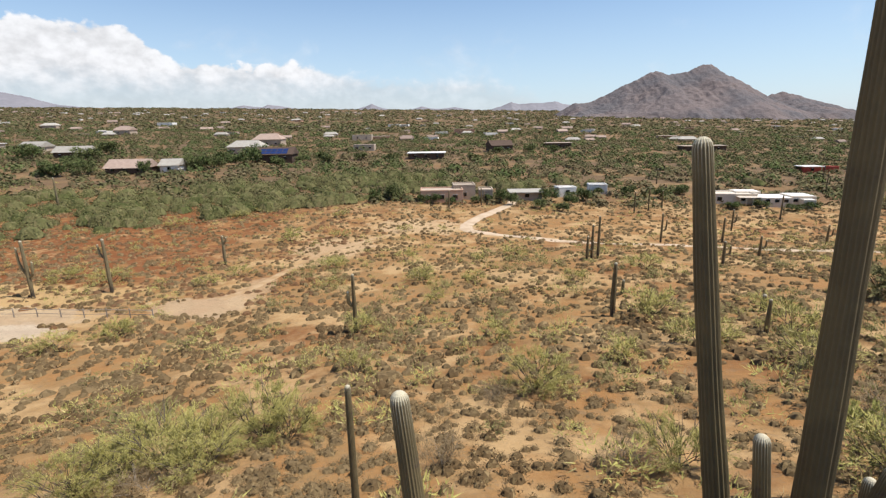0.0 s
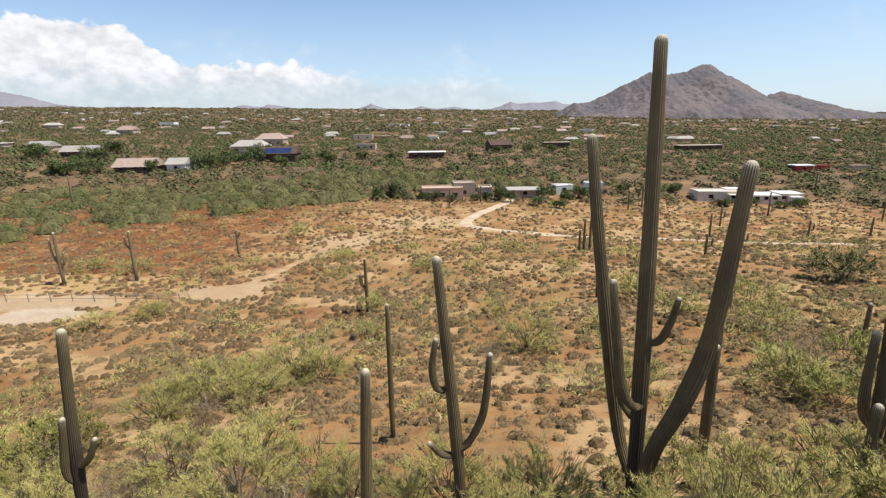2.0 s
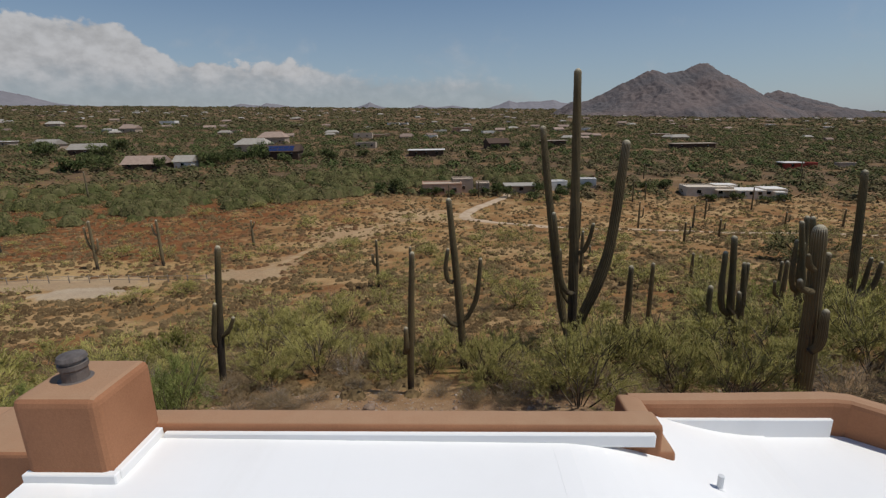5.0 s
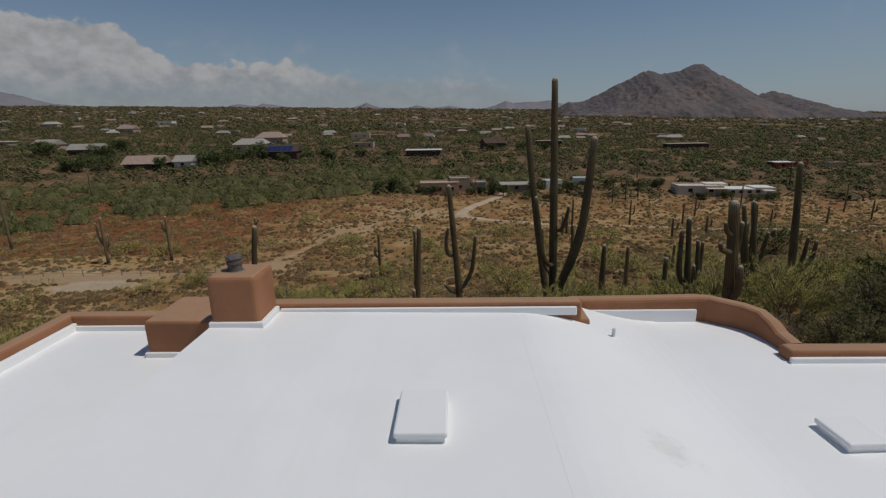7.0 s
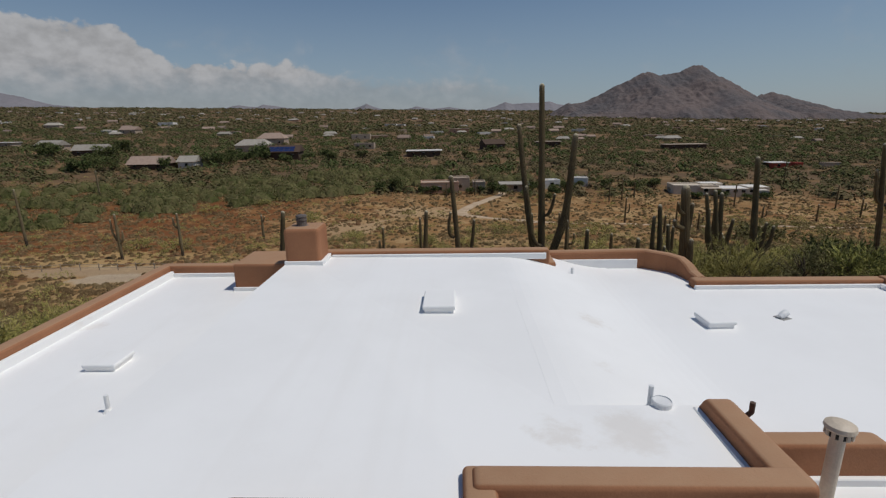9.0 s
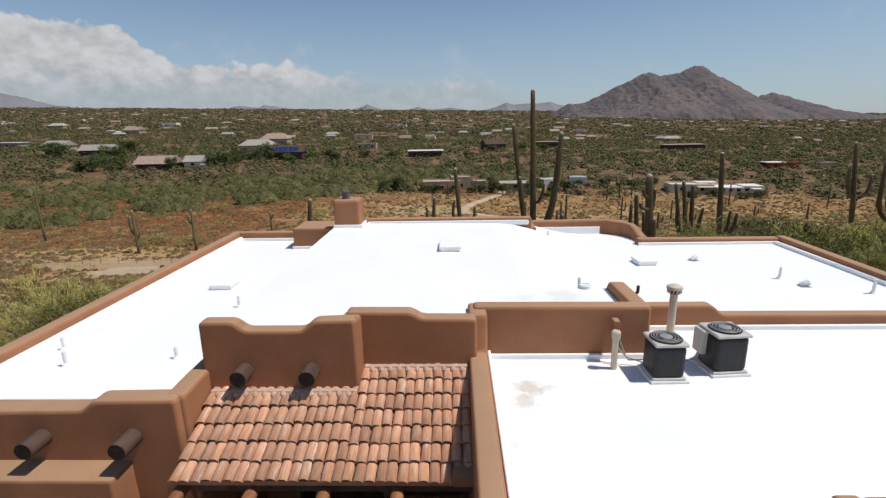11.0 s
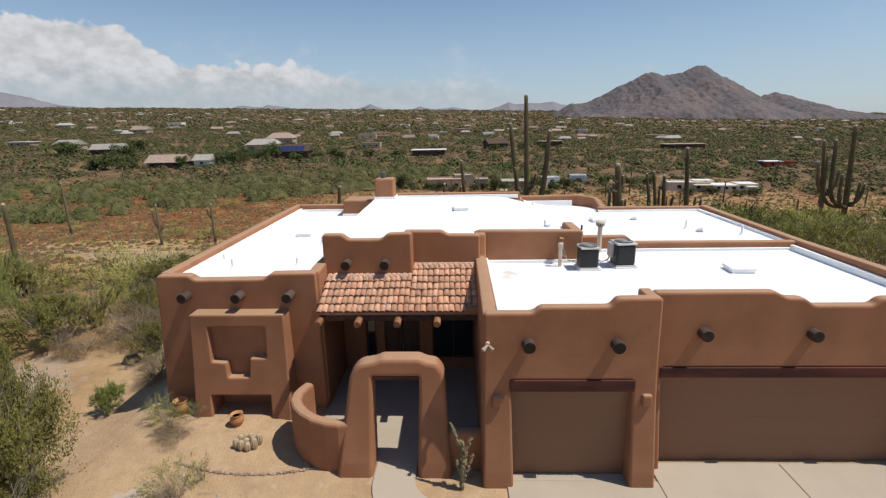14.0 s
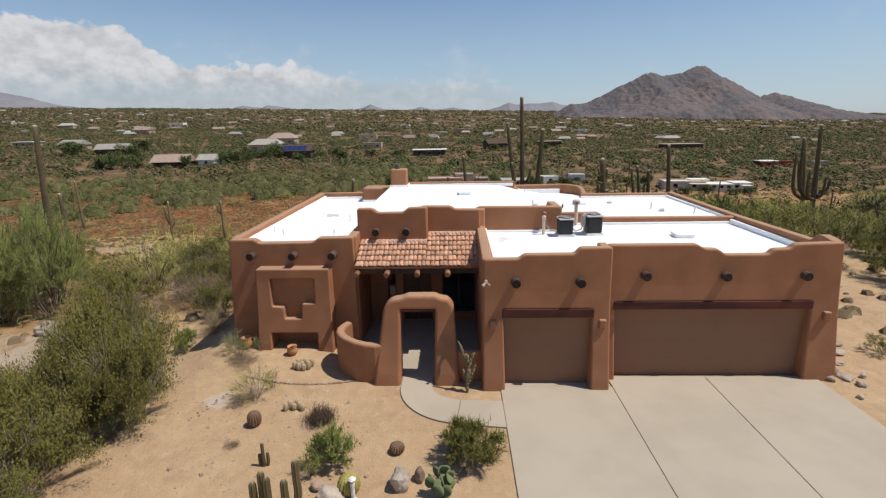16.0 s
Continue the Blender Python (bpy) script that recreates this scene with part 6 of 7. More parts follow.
                         (-9.6, 15.7, 2.0, 3.8, "fine_creosote"), (-10.9, 16.5, 1.4, 4.3, "fine_creosote"), (-11.4, 13.6, 2.0, 3.1, "fine_creosote"), (-10.0, 12.3, 1.8, 3.0, "fine_creosote"), (-12.6, 11.6, 1.6, 2.4, "fine_creosote"), (-9.9, 14.9, 1.8, 3.3, "fine_creosote"), (-9.0, 15.2, 1.3, 2.8, "fine_creosote"), (-10.2, 16.7, 1.3, 4.4, "fine_creosote"), (-10.8, 14.2, 1.9, 3.2, "fine_creosote"), (-8.8, 10.2, 1.3, 2.2, "fine_creosote"), (-10.6, 20.6, 0.6, 1.0, "leafy_bush"), (-20.6, 25.8, 2.3, 4.8, "green_bush"), (-24.4, 28.6, 3.0, 6.0, "green_bush"), (-22.6, 25.2, 2.8, 5.6, "green_bush"), (-21.8, 27.6, 2.4, 5.4, "green_bush"), (-13.8, 28.2, 1.6, 1.8, "creosote"), (-15.2, 25.4, 1.3, 1.2, "grey_brush"), (-13.2, 26.4, 1.9, 2.0, "grey_brush"), (-11.4, 28.6, 1.9, 2.4, "creosote"), (-10.4, 29.6, 1.7, 3.4, "palo_verde"), (-12.4, 30.0, 1.9, 3.0, "palo_verde"), (-9.5, 31.2, 1.3, 3.0, "palo_verde"), (-14.4, 29.6, 1.8, 2.4, "grey_brush"), (-11.8, 27.0, 1.5, 2.0, "grey_brush"), (-16.8, 28.4, 1.8, 2.2, "palo_verde"), (-10.3, 22.6, 1.0, 1.2, "grey_brush"),
                         (-10.6, 32.6, 1.9, 2.3, "creosote"), (-12.4, 36, 2.2, 2.4, "creosote"), (-15, 32, 2.2, 2.2, "creosote"), (-12.8, 31.0, 1.4, 1.5, "grey_brush"), (-13.6, 34.0, 1.8, 1.8, "palo_verde"), (-11.2, 24.6, 1.5, 1.6, "creosote"), (-9.6, 26.8, 1.2, 2.9, "palo_verde"), (-16.5, 22.4, 1.2, 0.9, "grey_brush"), (-14.5, 20.3, 0.8, 0.6, "grey_brush"), (-18.5, 35, 2.4, 2.8, "palo_verde"),
                         (-24, 39, 3.0, 3.0, "palo_verde"), (-28, 33, 2.8, 3.0, "palo_verde"),
                         # front garden
                         (-5.9, 16.3, 0.85, 1.15, "airy_shrub"), (-6.2, 16.15, 0.5, 0.4, "grey_brush"), (-7.1, 18.5, 0.75, 0.35, "grey_brush"), (-7.9, 19.2, 0.5, 0.9, "airy_shrub"), (-6.9, 19.3, 0.4, 0.7, "airy_shrub"), (-3.55, 15.2, 0.75, 0.8, "spiny_clump"), (-2.7, 13.4, 0.68, 0.98, "leafy_bush"), (0.72, 13.6, 0.85, 1.05, "round_bush"), (-7.5, 18.9, 0.6, 0.75, "airy_shrub"), (-5.6, 14.0, 0.3, 0.25, "grey_brush"), (-4.4, 11.6, 0.4, 0.35, "grey_brush"), (-3.2, 13.0, 0.45, 0.6, "palo_verde")):
    plant(kind, x, y, r, h)


fill = random.Random(77)
for k in range(46):
    x, y = fill.uniform(-36, -11.8), fill.uniform(20.5, 52)
    if (-21 < x < -12 and y < 26.5) or (y < 24 and x > -14):
        continue
    r = fill.uniform(1.2, 2.5)
    plant(("green_palo", "palo_verde", "creosote", "grey_brush", "palo_verde")[k % 5], x, y, r, r * fill.uniform(0.85, 1.15))
for k in range(30):
    x, y = fill.uniform(16, 48), fill.uniform(25, 62)
    r = fill.uniform(1.4, 2.8)
    plant(("green_palo", "green_palo", "mesquite", "creosote")[k % 4], x, y, r, r * (0.62 if abs((x - 0.5) / (y - 3) - 0.71) < 0.1 else fill.uniform(0.9, 1.2)))


def scatter(name, label, category, material, spots, templates, seed, sink=0.03):
    """Many small plants joined into one mesh; spots: x, y, radius, height."""
    rng = np.random.default_rng(seed)
    S = np.array(spots, float)
    z = land(S[:, 0], S[:, 1]) - sink
    a = rng.uniform(0, 2 * math.pi, len(S))
    pick = rng.integers(0, len(templates), len(S))
    out = []
    for k, T in enumerate(templates):
        m = pick == k
        if not m.any():
            continue
        c, s = np.cos(a[m])[:, None, None], np.sin(a[m])[:, None, None]
        X = (T[None, :, :, 0] * c - T[None, :, :, 1] * s) * S[m, 2][:, None, None] + S[m, 0][:, None, None]
        Y = (T[None, :, :, 0] * s + T[None, :, :, 1] * c) * S[m, 2][:, None, None] + S[m, 1][:, None, None]
        Z = T[None, :, :, 2] * S[m, 3][:, None, None] + z[m][:, None, None]
        out.append(np.stack([X, Y, Z], -1).reshape(-1, 3, 3))
    me = tri_mesh(name, np.concatenate(out))
    return tagged(link_mesh(name, me, material), label, category, kind="stuff")


def wedge(rng, n, y0, y1, power=1.0, widen=1.06, shift=0.0):
    """Random places in the fan that opens away from the house."""
    y = y0 + (y1 - y0) * rng.random(n) ** power
    x = rng.uniform(-1, 1, n) * ((y + 2) * widen * 0.98 + 8) + shift
    return x, y


veg = np.random.default_rng(31)
tuft_t = [leaf_cloud(100 + k, 16, 0.75, 0.24, "tuft") for k in range(8)]
brush_t = [mound(120 + k, 0, 0, 5, 0.8, 5) for k in range(8)]
broom_t = [leaf_cloud(140 + k, 130, 0.22, 0.042, "wisp") for k in range(8)]
tree_t = [mound(160 + k, 210, 0.058, 24, 0.85, 6, 0.8, 0.02) for k in range(8)]
round_t = [mound(260 + k, 48, 0.2, 0, 0.9) for k in range(8)]
far_t = [mound(180 + k, 19, 0.34, 0, 0.85) for k in range(8)]


def off_tracks(x, y):
    """False on the tracks, the paving and inside the house."""
    keep = ~((x > -9.2) & (x < 14) & (y < 37.5))
    keep &= np.hypot(x - np.interp(y, [120, 136, 144, 148, 154, 161], [90, 70, 55, 37, 24, 12]), 0) > 1.0
    track = np.interp(y, [106, 113, 123, 135, 144, 154, 163, 172, 176], [-34, -31.6, -30.5, -29.7, -27, -22, -16, -8, 2])
    keep &= ~((np.abs(x - track) < 1.1) & (y > 105) & (y < 177))
    for px, py, rx, ry in ((-62, 98, 16, 4.2), (-55, 91.5, 8, 3.5), (-34.5, 102.5, 6, 4.5)):
        keep &= ((x - px) / rx) ** 2 + ((y - py) / ry) ** 2 > 1
    road = np.interp(y, [161, 166, 175, 187, 199, 216], [10, 3.5, 3, 8, 15, 21])
    keep &= ~((np.abs(x - road) < 2.6) & (y > 158) & (y < 218))
    return keep


# dry tufts and low grey brush on the slope
x, y = wedge(veg, 30000, 41.5, 215, 1.2)
x1, y1 = wedge(veg, 9000, 41.5, 100, 1.0)
x, y = np.concatenate([x, x1]), np.concatenate([y, y1])
ok = off_tracks(x, y) & (waves(x, y, 16.0, 41) + 0.6 * waves(x, y, 5.0, 42) + veg.uniform(-0.55, 0.55, len(x)) > -0.3)
x, y = x[ok], y[ok]
s = veg.uniform(0.22, 0.62, len(x)) * (1 + 0.003 * (y - 41))
half = veg.random(len(x)) < 0.28
near = y < 68
fine_tuft = [leaf_cloud(200 + k, 30, 0.6, 0.07, "tuft") for k in range(8)]
fine_brush = [mound(220 + k, 12, 0.14, 34, 0.85, 6, 0.72, 0.026) for k in range(10)]
spots = np.stack([x, y, s * 0.9, s * 0.75], 1)
scatter("dry_grass", "straw and rust coloured dry grass tufts", "grass", STRAW, spots[half & near], fine_tuft, 1)
scatter("dry_grass", "straw coloured grass on the lower flat", "grass", STRAW, spots[half & ~near], tuft_t, 11)
spots = np.stack([x, y, s * 1.05, s * 0.95], 1)
scatter("low_brush", "low grey-brown bursage brush covering the slope", "brush", BURSAGE, spots[~half & near], fine_brush, 2)
scatter("low_brush", "low brown brush on the lower flat", "brush", BURSAGE, spots[~half & ~near], brush_t, 12)
# left of the house and round its edges
x = np.concatenate([veg.uniform(-34, -9.3, 420), veg.uniform(13.5, 34, 160)])
y = np.concatenate([veg.uniform(10, 42, 420), veg.uniform(19, 42, 160)])
s = veg.uniform(0.15, 0.5, len(x))
ok = (waves(x, y, 7.0, 43) > -0.25) & ~((x > -13.5) & (y < 23.5) & (x < 0) & (y > 12))
scatter("edge_brush", "dry brush and grass beside the house", "brush", GREY_BRUSH, np.stack([x, y, s, s * 0.9], 1)[ok], brush_t, 3)
# scattered pale green bushes over the middle distance
x, y = wedge(veg, 1500, 52, 240, 0.8)
ok = off_tracks(x, y) & (waves(x, y, 45.0, 45) > -0.35)
s = veg.uniform(0.7, 2.0, len(x))
scatter("desert_bushes", "scattered pale green desert bushes", "bush", PALO_VERDE, np.stack([x, y, s, s * 0.85], 1)[ok], broom_t, 4)
# grey-green bushes gathered on the right of the slope
x, y = np.concatenate([veg.uniform(9, 78, 150), veg.uniform(-30, 12, 50)]), np.concatenate([52 + 85 * veg.random(150), 60 + 80 * veg.random(50)])
ok = off_tracks(x, y) & (x < y * 0.9)
s = veg.uniform(0.9, 2.4, len(x))
scatter("desert_bushes", "grey-green palo verde bushes on the slope", "bush", SAGE, np.stack([x, y, s * 1.15, s * 0.95], 1)[ok], [leaf_cloud(540 + k, 300, 0.16, 0.028, "wisp") for k in range(6)], 24)
# the green belt of the wash
x = np.concatenate([veg.uniform(-330, 230, 1700), veg.uniform(-260, -20, 550)])
line = np.interp(x, [-330, -260, -112, -82, -43, -20, 30, 120, 260], [90, 112, 146, 172, 204, 214, 232, 244, 250]) + 5 * waves(x, x * 0, 40.0, 61)
y = line + veg.random(len(x)) ** 1.3 * np.interp(x, [-330, -60, 20, 230], [75, 72, 45, 40])
ok = (waves(x, y, 26.0, 49) + 0.5 * waves(x, y, 9.0, 50) > -0.1 + 0.009 * np.clip(x, 0, 90)) & off_tracks(x, y) & ~((x > -16) & (x < 16) & (y > 200) & (y < 226)) & ~((x > 88) & (x < 124) & (y < 226))
s = 1.6 + 3.6 * veg.random(len(x)) ** 1.5
scatter("wash_trees", "dense green belt of mesquite along the wash", "trees", WASH_GREEN, np.stack([x, y, s * 1.15, s * 1.12], 1)[ok], tree_t, 5)
# rust-brown brush on the red flat and along the wash
x = np.concatenate([veg.uniform(-150, -18, 3600), veg.uniform(-240, 60, 1500)])
y = np.concatenate([veg.uniform(88, 200, 3600), np.interp(x[3600:], [-240, -112, -43, 60], [120, 150, 208, 236]) + veg.uniform(-14, 70, 1500)])
ok = off_tracks(x, y) & (waves(x, y, 24.0, 57) + veg.uniform(-0.5, 0.5, len(x)) > 0.05) & (x > -y * 1.05)
s = veg.uniform(0.35, 0.95, len(x))
scatter("rust_brush", "low rust-brown dry brush on red earth", "brush", RUST_BRUSH, np.stack([x, y, s * 1.15, s * 0.7], 1)[ok], brush_t, 25)
# the plain
x, y = wedge(veg, 14500, 205, 800, 0.9)
ok = waves(x, y, 90.0, 51) + veg.uniform(-0.6, 0.6, len(x)) > -0.45
s = veg.uniform(1.2, 3.6, len(x))
scatter("plain_brush", "dark green and brown brush over the plain", "brush", FAR_GREEN, np.stack([x, y, s, s * 0.8], 1)[ok], far_t, 6)
# leafy trees between the houses
x, y = wedge(veg, 3000, 262, 1000, 0.9)
ok = waves(x, y, 120.0, 71) > -0.3
s = veg.uniform(2.0, 4.6, len(x))
scatter("plain_trees", "round green trees between the far houses", "trees", TREE_GREEN, np.stack([x, y, s * 1.2, s * 0.95], 1)[ok], round_t, 16)
x, y = wedge(veg, 12000, 700, 4300, 1.3)
s = veg.uniform(3.0, 7.0, len(x)) * (0.8 + y / 2600)
ok = waves(x, y, 400.0, 53) + veg.uniform(-0.8, 0.8, len(x)) > -0.4
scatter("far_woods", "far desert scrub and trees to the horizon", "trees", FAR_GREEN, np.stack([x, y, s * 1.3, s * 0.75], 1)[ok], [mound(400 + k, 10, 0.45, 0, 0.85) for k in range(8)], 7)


# ---- stones ----
def stone_cloud(seed, n=1):
    bm = bmesh.new()
    bmesh.ops.create_cone(bm, cap_ends=False, segments=4, radius1=1, radius2=0.45, depth=1.3)
    bmesh.ops.contextual_create(bm, geom=[e for e in bm.edges if all(v.co.z > 0 for v in e.verts)])
    bmesh.ops.triangulate(bm, faces=bm.faces)
    rng = random.Random(seed)
    for v in bm.verts:
        v.co *= rng.uniform(0.7, 1.2)
        v.co.z = v.co.z * 0.6 + 0.25
    V = np.array([[v.co for v in f.verts] for f in bm.faces])
    bm.free()
    return V


stone_t = [stone_cloud(k) for k in range(6)]
x = np.concatenate([veg.uniform(-11, 15, 9000), veg.uniform(-14, 1.5, 2600), veg.uniform(12.6, 24, 900), veg.uniform(-24, -9, 700)])
y = np.concatenate([veg.uniform(33, 42.5, 9000), veg.uniform(9, 20, 2600), veg.uniform(12, 32, 900), veg.uniform(12, 30, 700)])
s = veg.uniform(0.014, 0.058, len(x)) * np.where(veg.random(len(x)) < 0.08, 2.6, 1)
ok = ~((x > -8.5) & (x < 12.6) & (y > 16.6) & (y < 33)) & ~((x > -1.8) & (x < 12.2) & (y < 17.6))
pale = veg.random(len(x)) < np.where(y < 31, 0.6, 0.3)
s = np.where(y < 31, s * 0.7, s)
scatter("pebbles", "scattered pale stone chips on the sand", "stones", BOULDER, np.stack([x, y, s, s * 0.7], 1)[ok & pale], stone_t, 18, 0.006)
ok &= ~pale
scatter("pebbles", "scattered pebbles and stones on the sand", "stones", ROCK, np.stack([x, y, s, s], 1)[ok], stone_t, 8, 0.006)


def boulder(x, y, r, h, material, seed, label, name="boulder"):
    rng = random.Random(seed)
    bm = bmesh.new()
    bmesh.ops.create_icosphere(bm, subdivisions=3, radius=1)
    for v in bm.verts:
        d = noise.noise(v.co * 1.1 + Vector((seed, 0, 0))) * 0.35 + noise.noise(v.co * 3.1 + Vector((0, seed, 0))) * 0.12
        v.co *= 1 + d
        v.co = Vector((v.co.x * r, v.co.y * r * rng.uniform(0.8, 0.82), v.co.z * h * 0.62 + h * 0.38))
    ob = part(name, bm, material)
    ob.matrix_world = pose(x, y, float(land(x, y)), 0, 0, rng.uniform(0, 360))
    return tagged(ob, label, "rock", "garden rocks")


boulder(-0.95, 12.65, 0.27, 0.5, BOULDER, 3, "pale pitted boulder standing on sand")
boulder(-0.52, 12.85, 0.15, 0.32, ROCK, 5, "small rust-brown stone on sand")
boulder(-2.5, 12.2, 0.3, 0.28, BOULDER, 6, "flat grey-brown rock on sand")
boulder(-2.85, 12.55, 0.18, 0.2, ROCK, 8, "small dark stone on sand")
boulder(-17.5, 22.5, 0.6, 0.6, BOULDER, 11, "pale rough boulder among dry brush")
boulder(-16.3, 21.6, 0.4, 0.35, BOULDER, 12, "pale rough boulder among dry brush")
boulder(-18.6, 23.4, 0.6, 0.55, BOULDER, 13, "pale rough boulder among dry brush")
for k, (x, y) in enumerate(((1.4, 38.2), (-3.6, 38.6), (0.0, 39.6), (-5.5, 39.5), (3.0, 39.2), (6.6, 38.6), (8.2, 40.2), (-1.8, 40.4), (11.6, 37.6))):
    boulder(x, y, 0.16 + 0.05 * (k % 3), 0.14 + 0.05 * (k % 2), ROCK, 20 + k, "dark brown stone on bare gravel", "stone")
for k in range(52):
    t = k / 51
    boulder(-6.6 + 3.9 * t, 17.55 - 0.25 * math.sin(t * 3.0) - 0.55 * t * (1 - t), 0.035 + 0.012 * (k % 3), 0.05, ROCK, 160 + k, "small edging stone on sand", "edging_stone")
for k in range(20):
    t = k / 19
    boulder(-6.65 - 0.75 * t + 0.08 * math.sin(k * 2.3), 17.4 - 2.2 * t, 0.025 + 0.01 * (k % 3), 0.035, ROCK, 230 + k, "small edging stone on sand", "edging_stone")
for k in range(22):
    t = k / 21
    boulder(12.5 + 0.5 * math.sin(k * 2.1) + 3.2 * t, 16.4 + 8.0 * t + 0.4 * math.sin(k), 0.1 + 0.05 * (k % 4), 0.12 + 0.04 * (k % 3), BOULDER, 90 + k, "rough pale rubble stone on sand", "stone")


# ---- garden cacti, pots and ornaments ----
def barrel(x, y, r, h, material, label, ribs=16):
    z = float(land(x, y))
    ob = thing("barrel_cactus", (x, y, z), label, "cactus", "barrel cacti")
    rows = [(r * math.cos(a) ** 0.6, h * 0.5 + h * 0.55 * math.sin(a)) for a in [radians(d) for d in (-65, -40, -15, 10, 35, 58, 75, 86)]]
    verts, faces, rib, sides = [], [], [], ribs * 2
    for rr, zz in rows:
        for k in range(sides):
            q = rr * (1 if k % 2 else 0.84)
            verts.append((q * math.cos(k * math.pi / ribs), q * math.sin(k * math.pi / ribs), zz))
            rib.append(float(k % 2))
    for j in range(len(rows) - 1):
        faces += [(j * sides + k, j * sides + (k + 1) % sides, (j + 1) * sides + (k + 1) % sides, (j + 1) * sides + k) for k in range(sides)]
    faces.append(tuple(range((len(rows) - 1) * sides, len(rows) * sides)))
    me = bpy.data.meshes.new("body")
    me.from_pydata(verts, [], faces)
    me.attributes.new("rib", "FLOAT", "POINT").data.foreach_set("value", rib)
    link_mesh("body", me, material, ob)
    V = leaf_cloud(int(abs(x) * 100), 260, 0.1, 0.01, "dome")
    V = V * np.array([r * 1.15, r * 1.15, h * 1.05])
    sp = tri_mesh("spines", V)
    link_mesh("spines", sp, material if material in (GOLD_SPINE, PALE_SPINE) else GREY_BRUSH, ob)


barrel(-5.38, 14.98, 0.2, 0.42, RUST_CACTUS, "brown spiny barrel cactus on sand")
barrel(-1.18, 13.85, 0.2, 0.26, RUST_CACTUS, "small red-brown barrel cactus on sand")
barrel(-2.12, 12.45, 0.27, 0.42, GOLD_SPINE, "round golden barrel cactus beside an ornament")
for k, (dx, dy) in enumerate(((0, 0), (0.16, 0.06), (-0.16, 0.05), (0.05, 0.18), (-0.08, -0.14), (0.24, -0.08), (0.1, -0.16), (-0.24, -0.06), (0.3, 0.1), (-0.1, 0.2))):
    barrel(-5.0 + dx, 18.15 + dy, 0.095, 0.22 + 0.03 * (k % 3), PALE_SPINE, "pale clustered hedgehog cactus on sand", 11)
for k, (dx, dy) in enumerate(((0, 0), (0.15, 0.05), (-0.14, 0.08), (0.26, -0.03), (-0.24, -0.04), (0.05, 0.15))):
    barrel(-4.5 + dx, 15.75 + dy, 0.085, 0.2 + 0.025 * (k % 3), PALE_SPINE, "pale clustered hedgehog cactus on sand", 10)


def column_cactus(x, y, stemlist, label, r=0.07, skin=None):
    z = float(land(x, y))
    ob = thing("column_cactus", (x, y, z), label, "cactus")
    for dx, dy, h in stemlist:
        link_mesh("stem", ribbed([(dx * 0.7, dy * 0.7, -0.05), (dx, dy, h * 0.4), (dx, dy, h * 0.75), (dx, dy, h)], r, 8, 4, 0.9, 0.95, 0.2), skin or SAGUARO, ob)
    return ob


column_cactus(-3.55, 11.6, [(-0.42, 0.05, 0.85), (-0.25, 0.12, 1.05), (-0.1, 0.02, 1.0), (0.28, 0, 0.95), (0.52, 0.1, 1.35), (0.95, 0.0, 0.45)], "clump of upright green columnar cacti", 0.085)
column_cactus(-4.45, 13.3, [(0, 0, 0.62), (0.1, 0.03, 0.34), (-0.1, 0.02, 0.3)], "small branched columnar cactus", 0.045)


def cholla(x, y, h, label):
    """A knobbly, spiny cactus of short crooked joints."""
    rng = random.Random(31)
    ob = thing("cholla", (x, y, float(land(x, y))), label, "cactus")
    joints = [(Vector((0, 0, -0.05)), Vector((0.02, 0, 1)), h * 0.52, 0.055)]
    for k in range(11):
        p, d, l, r = joints[0] if k < 5 else joints[rng.randrange(1, len(joints))]
        a = rng.uniform(0, 6.28)
        way = (Vector((math.cos(a) * 0.55, math.sin(a) * 0.4, 0.9)) + d * 0.3).normalized()
        joints.append((p + d * l * (0.45 + 0.13 * k if k < 5 else 0.95), way, h * rng.uniform(0.2, 0.34), r * 0.82))
    for k, (p, d, l, r) in enumerate(joints):
        pts = [p + d * l * t / 8 + Vector((0.012 * math.sin(t * 1.7 + k), 0.012 * math.cos(t * 2.1 + k), 0)) for t in range(9)]
        part("joint", tube(pts, [r * (0.8 if t in (0, 8) else 1.0 + 0.14 * (-1) ** t) for t in range(9)], 9), DEAD_SAGUARO, ob)
        V = []
        for q in range(70):
            c = pts[rng.randrange(9)] + Vector((rng.gauss(0, 1), rng.gauss(0, 1), rng.gauss(0, 1))).normalized() * r * 0.9
            o = (c - p - d * (c - p).dot(d)).normalized() * 0.045 + d * rng.uniform(-0.01, 0.03)
            w = o.cross(d).normalized() * 0.004
            V.append([tuple(c - w), tuple(c + w), tuple(c + o)])
        link_mesh("spines", tri_mesh("spines", np.array(V)), PALE_SPINE, ob)


cholla(0.68, 16.75, 1.38, "tall knobbly grey spiny cactus beside the gateway")


def pear(x, y, label):
    z = float(land(x, y))
    ob = thing("prickly_pear", (x, y, z), label, "cactus")
    rng = random.Random(5)
    spots = [((0.0, 0, 0.12), 0)]
    for k in range(24):
        base = spots[rng.randrange(len(spots))][0]
        a = rng.uniform(0, 6.28)
        p = (base[0] + 0.15 * math.cos(a), base[1] + 0.12 * math.sin(a), base[2] + rng.uniform(0.06, 0.16))
        spots.append((p, rng.uniform(0, 180)))
    for p, turn in spots:
        bm = bmesh.new()
        bmesh.ops.create_uvsphere(bm, u_segments=10, v_segments=7, radius=1)
        bm.transform(pose(*p, rng.uniform(-20, 20), rng.uniform(-25, 25), turn) @ Matrix.Diagonal((0.125, 0.03, 0.165, 1)))
        part("pad", bm, CARDON, ob, smooth=True)


pear(0.02, 12.3, "prickly pear cactus with flat green pads")


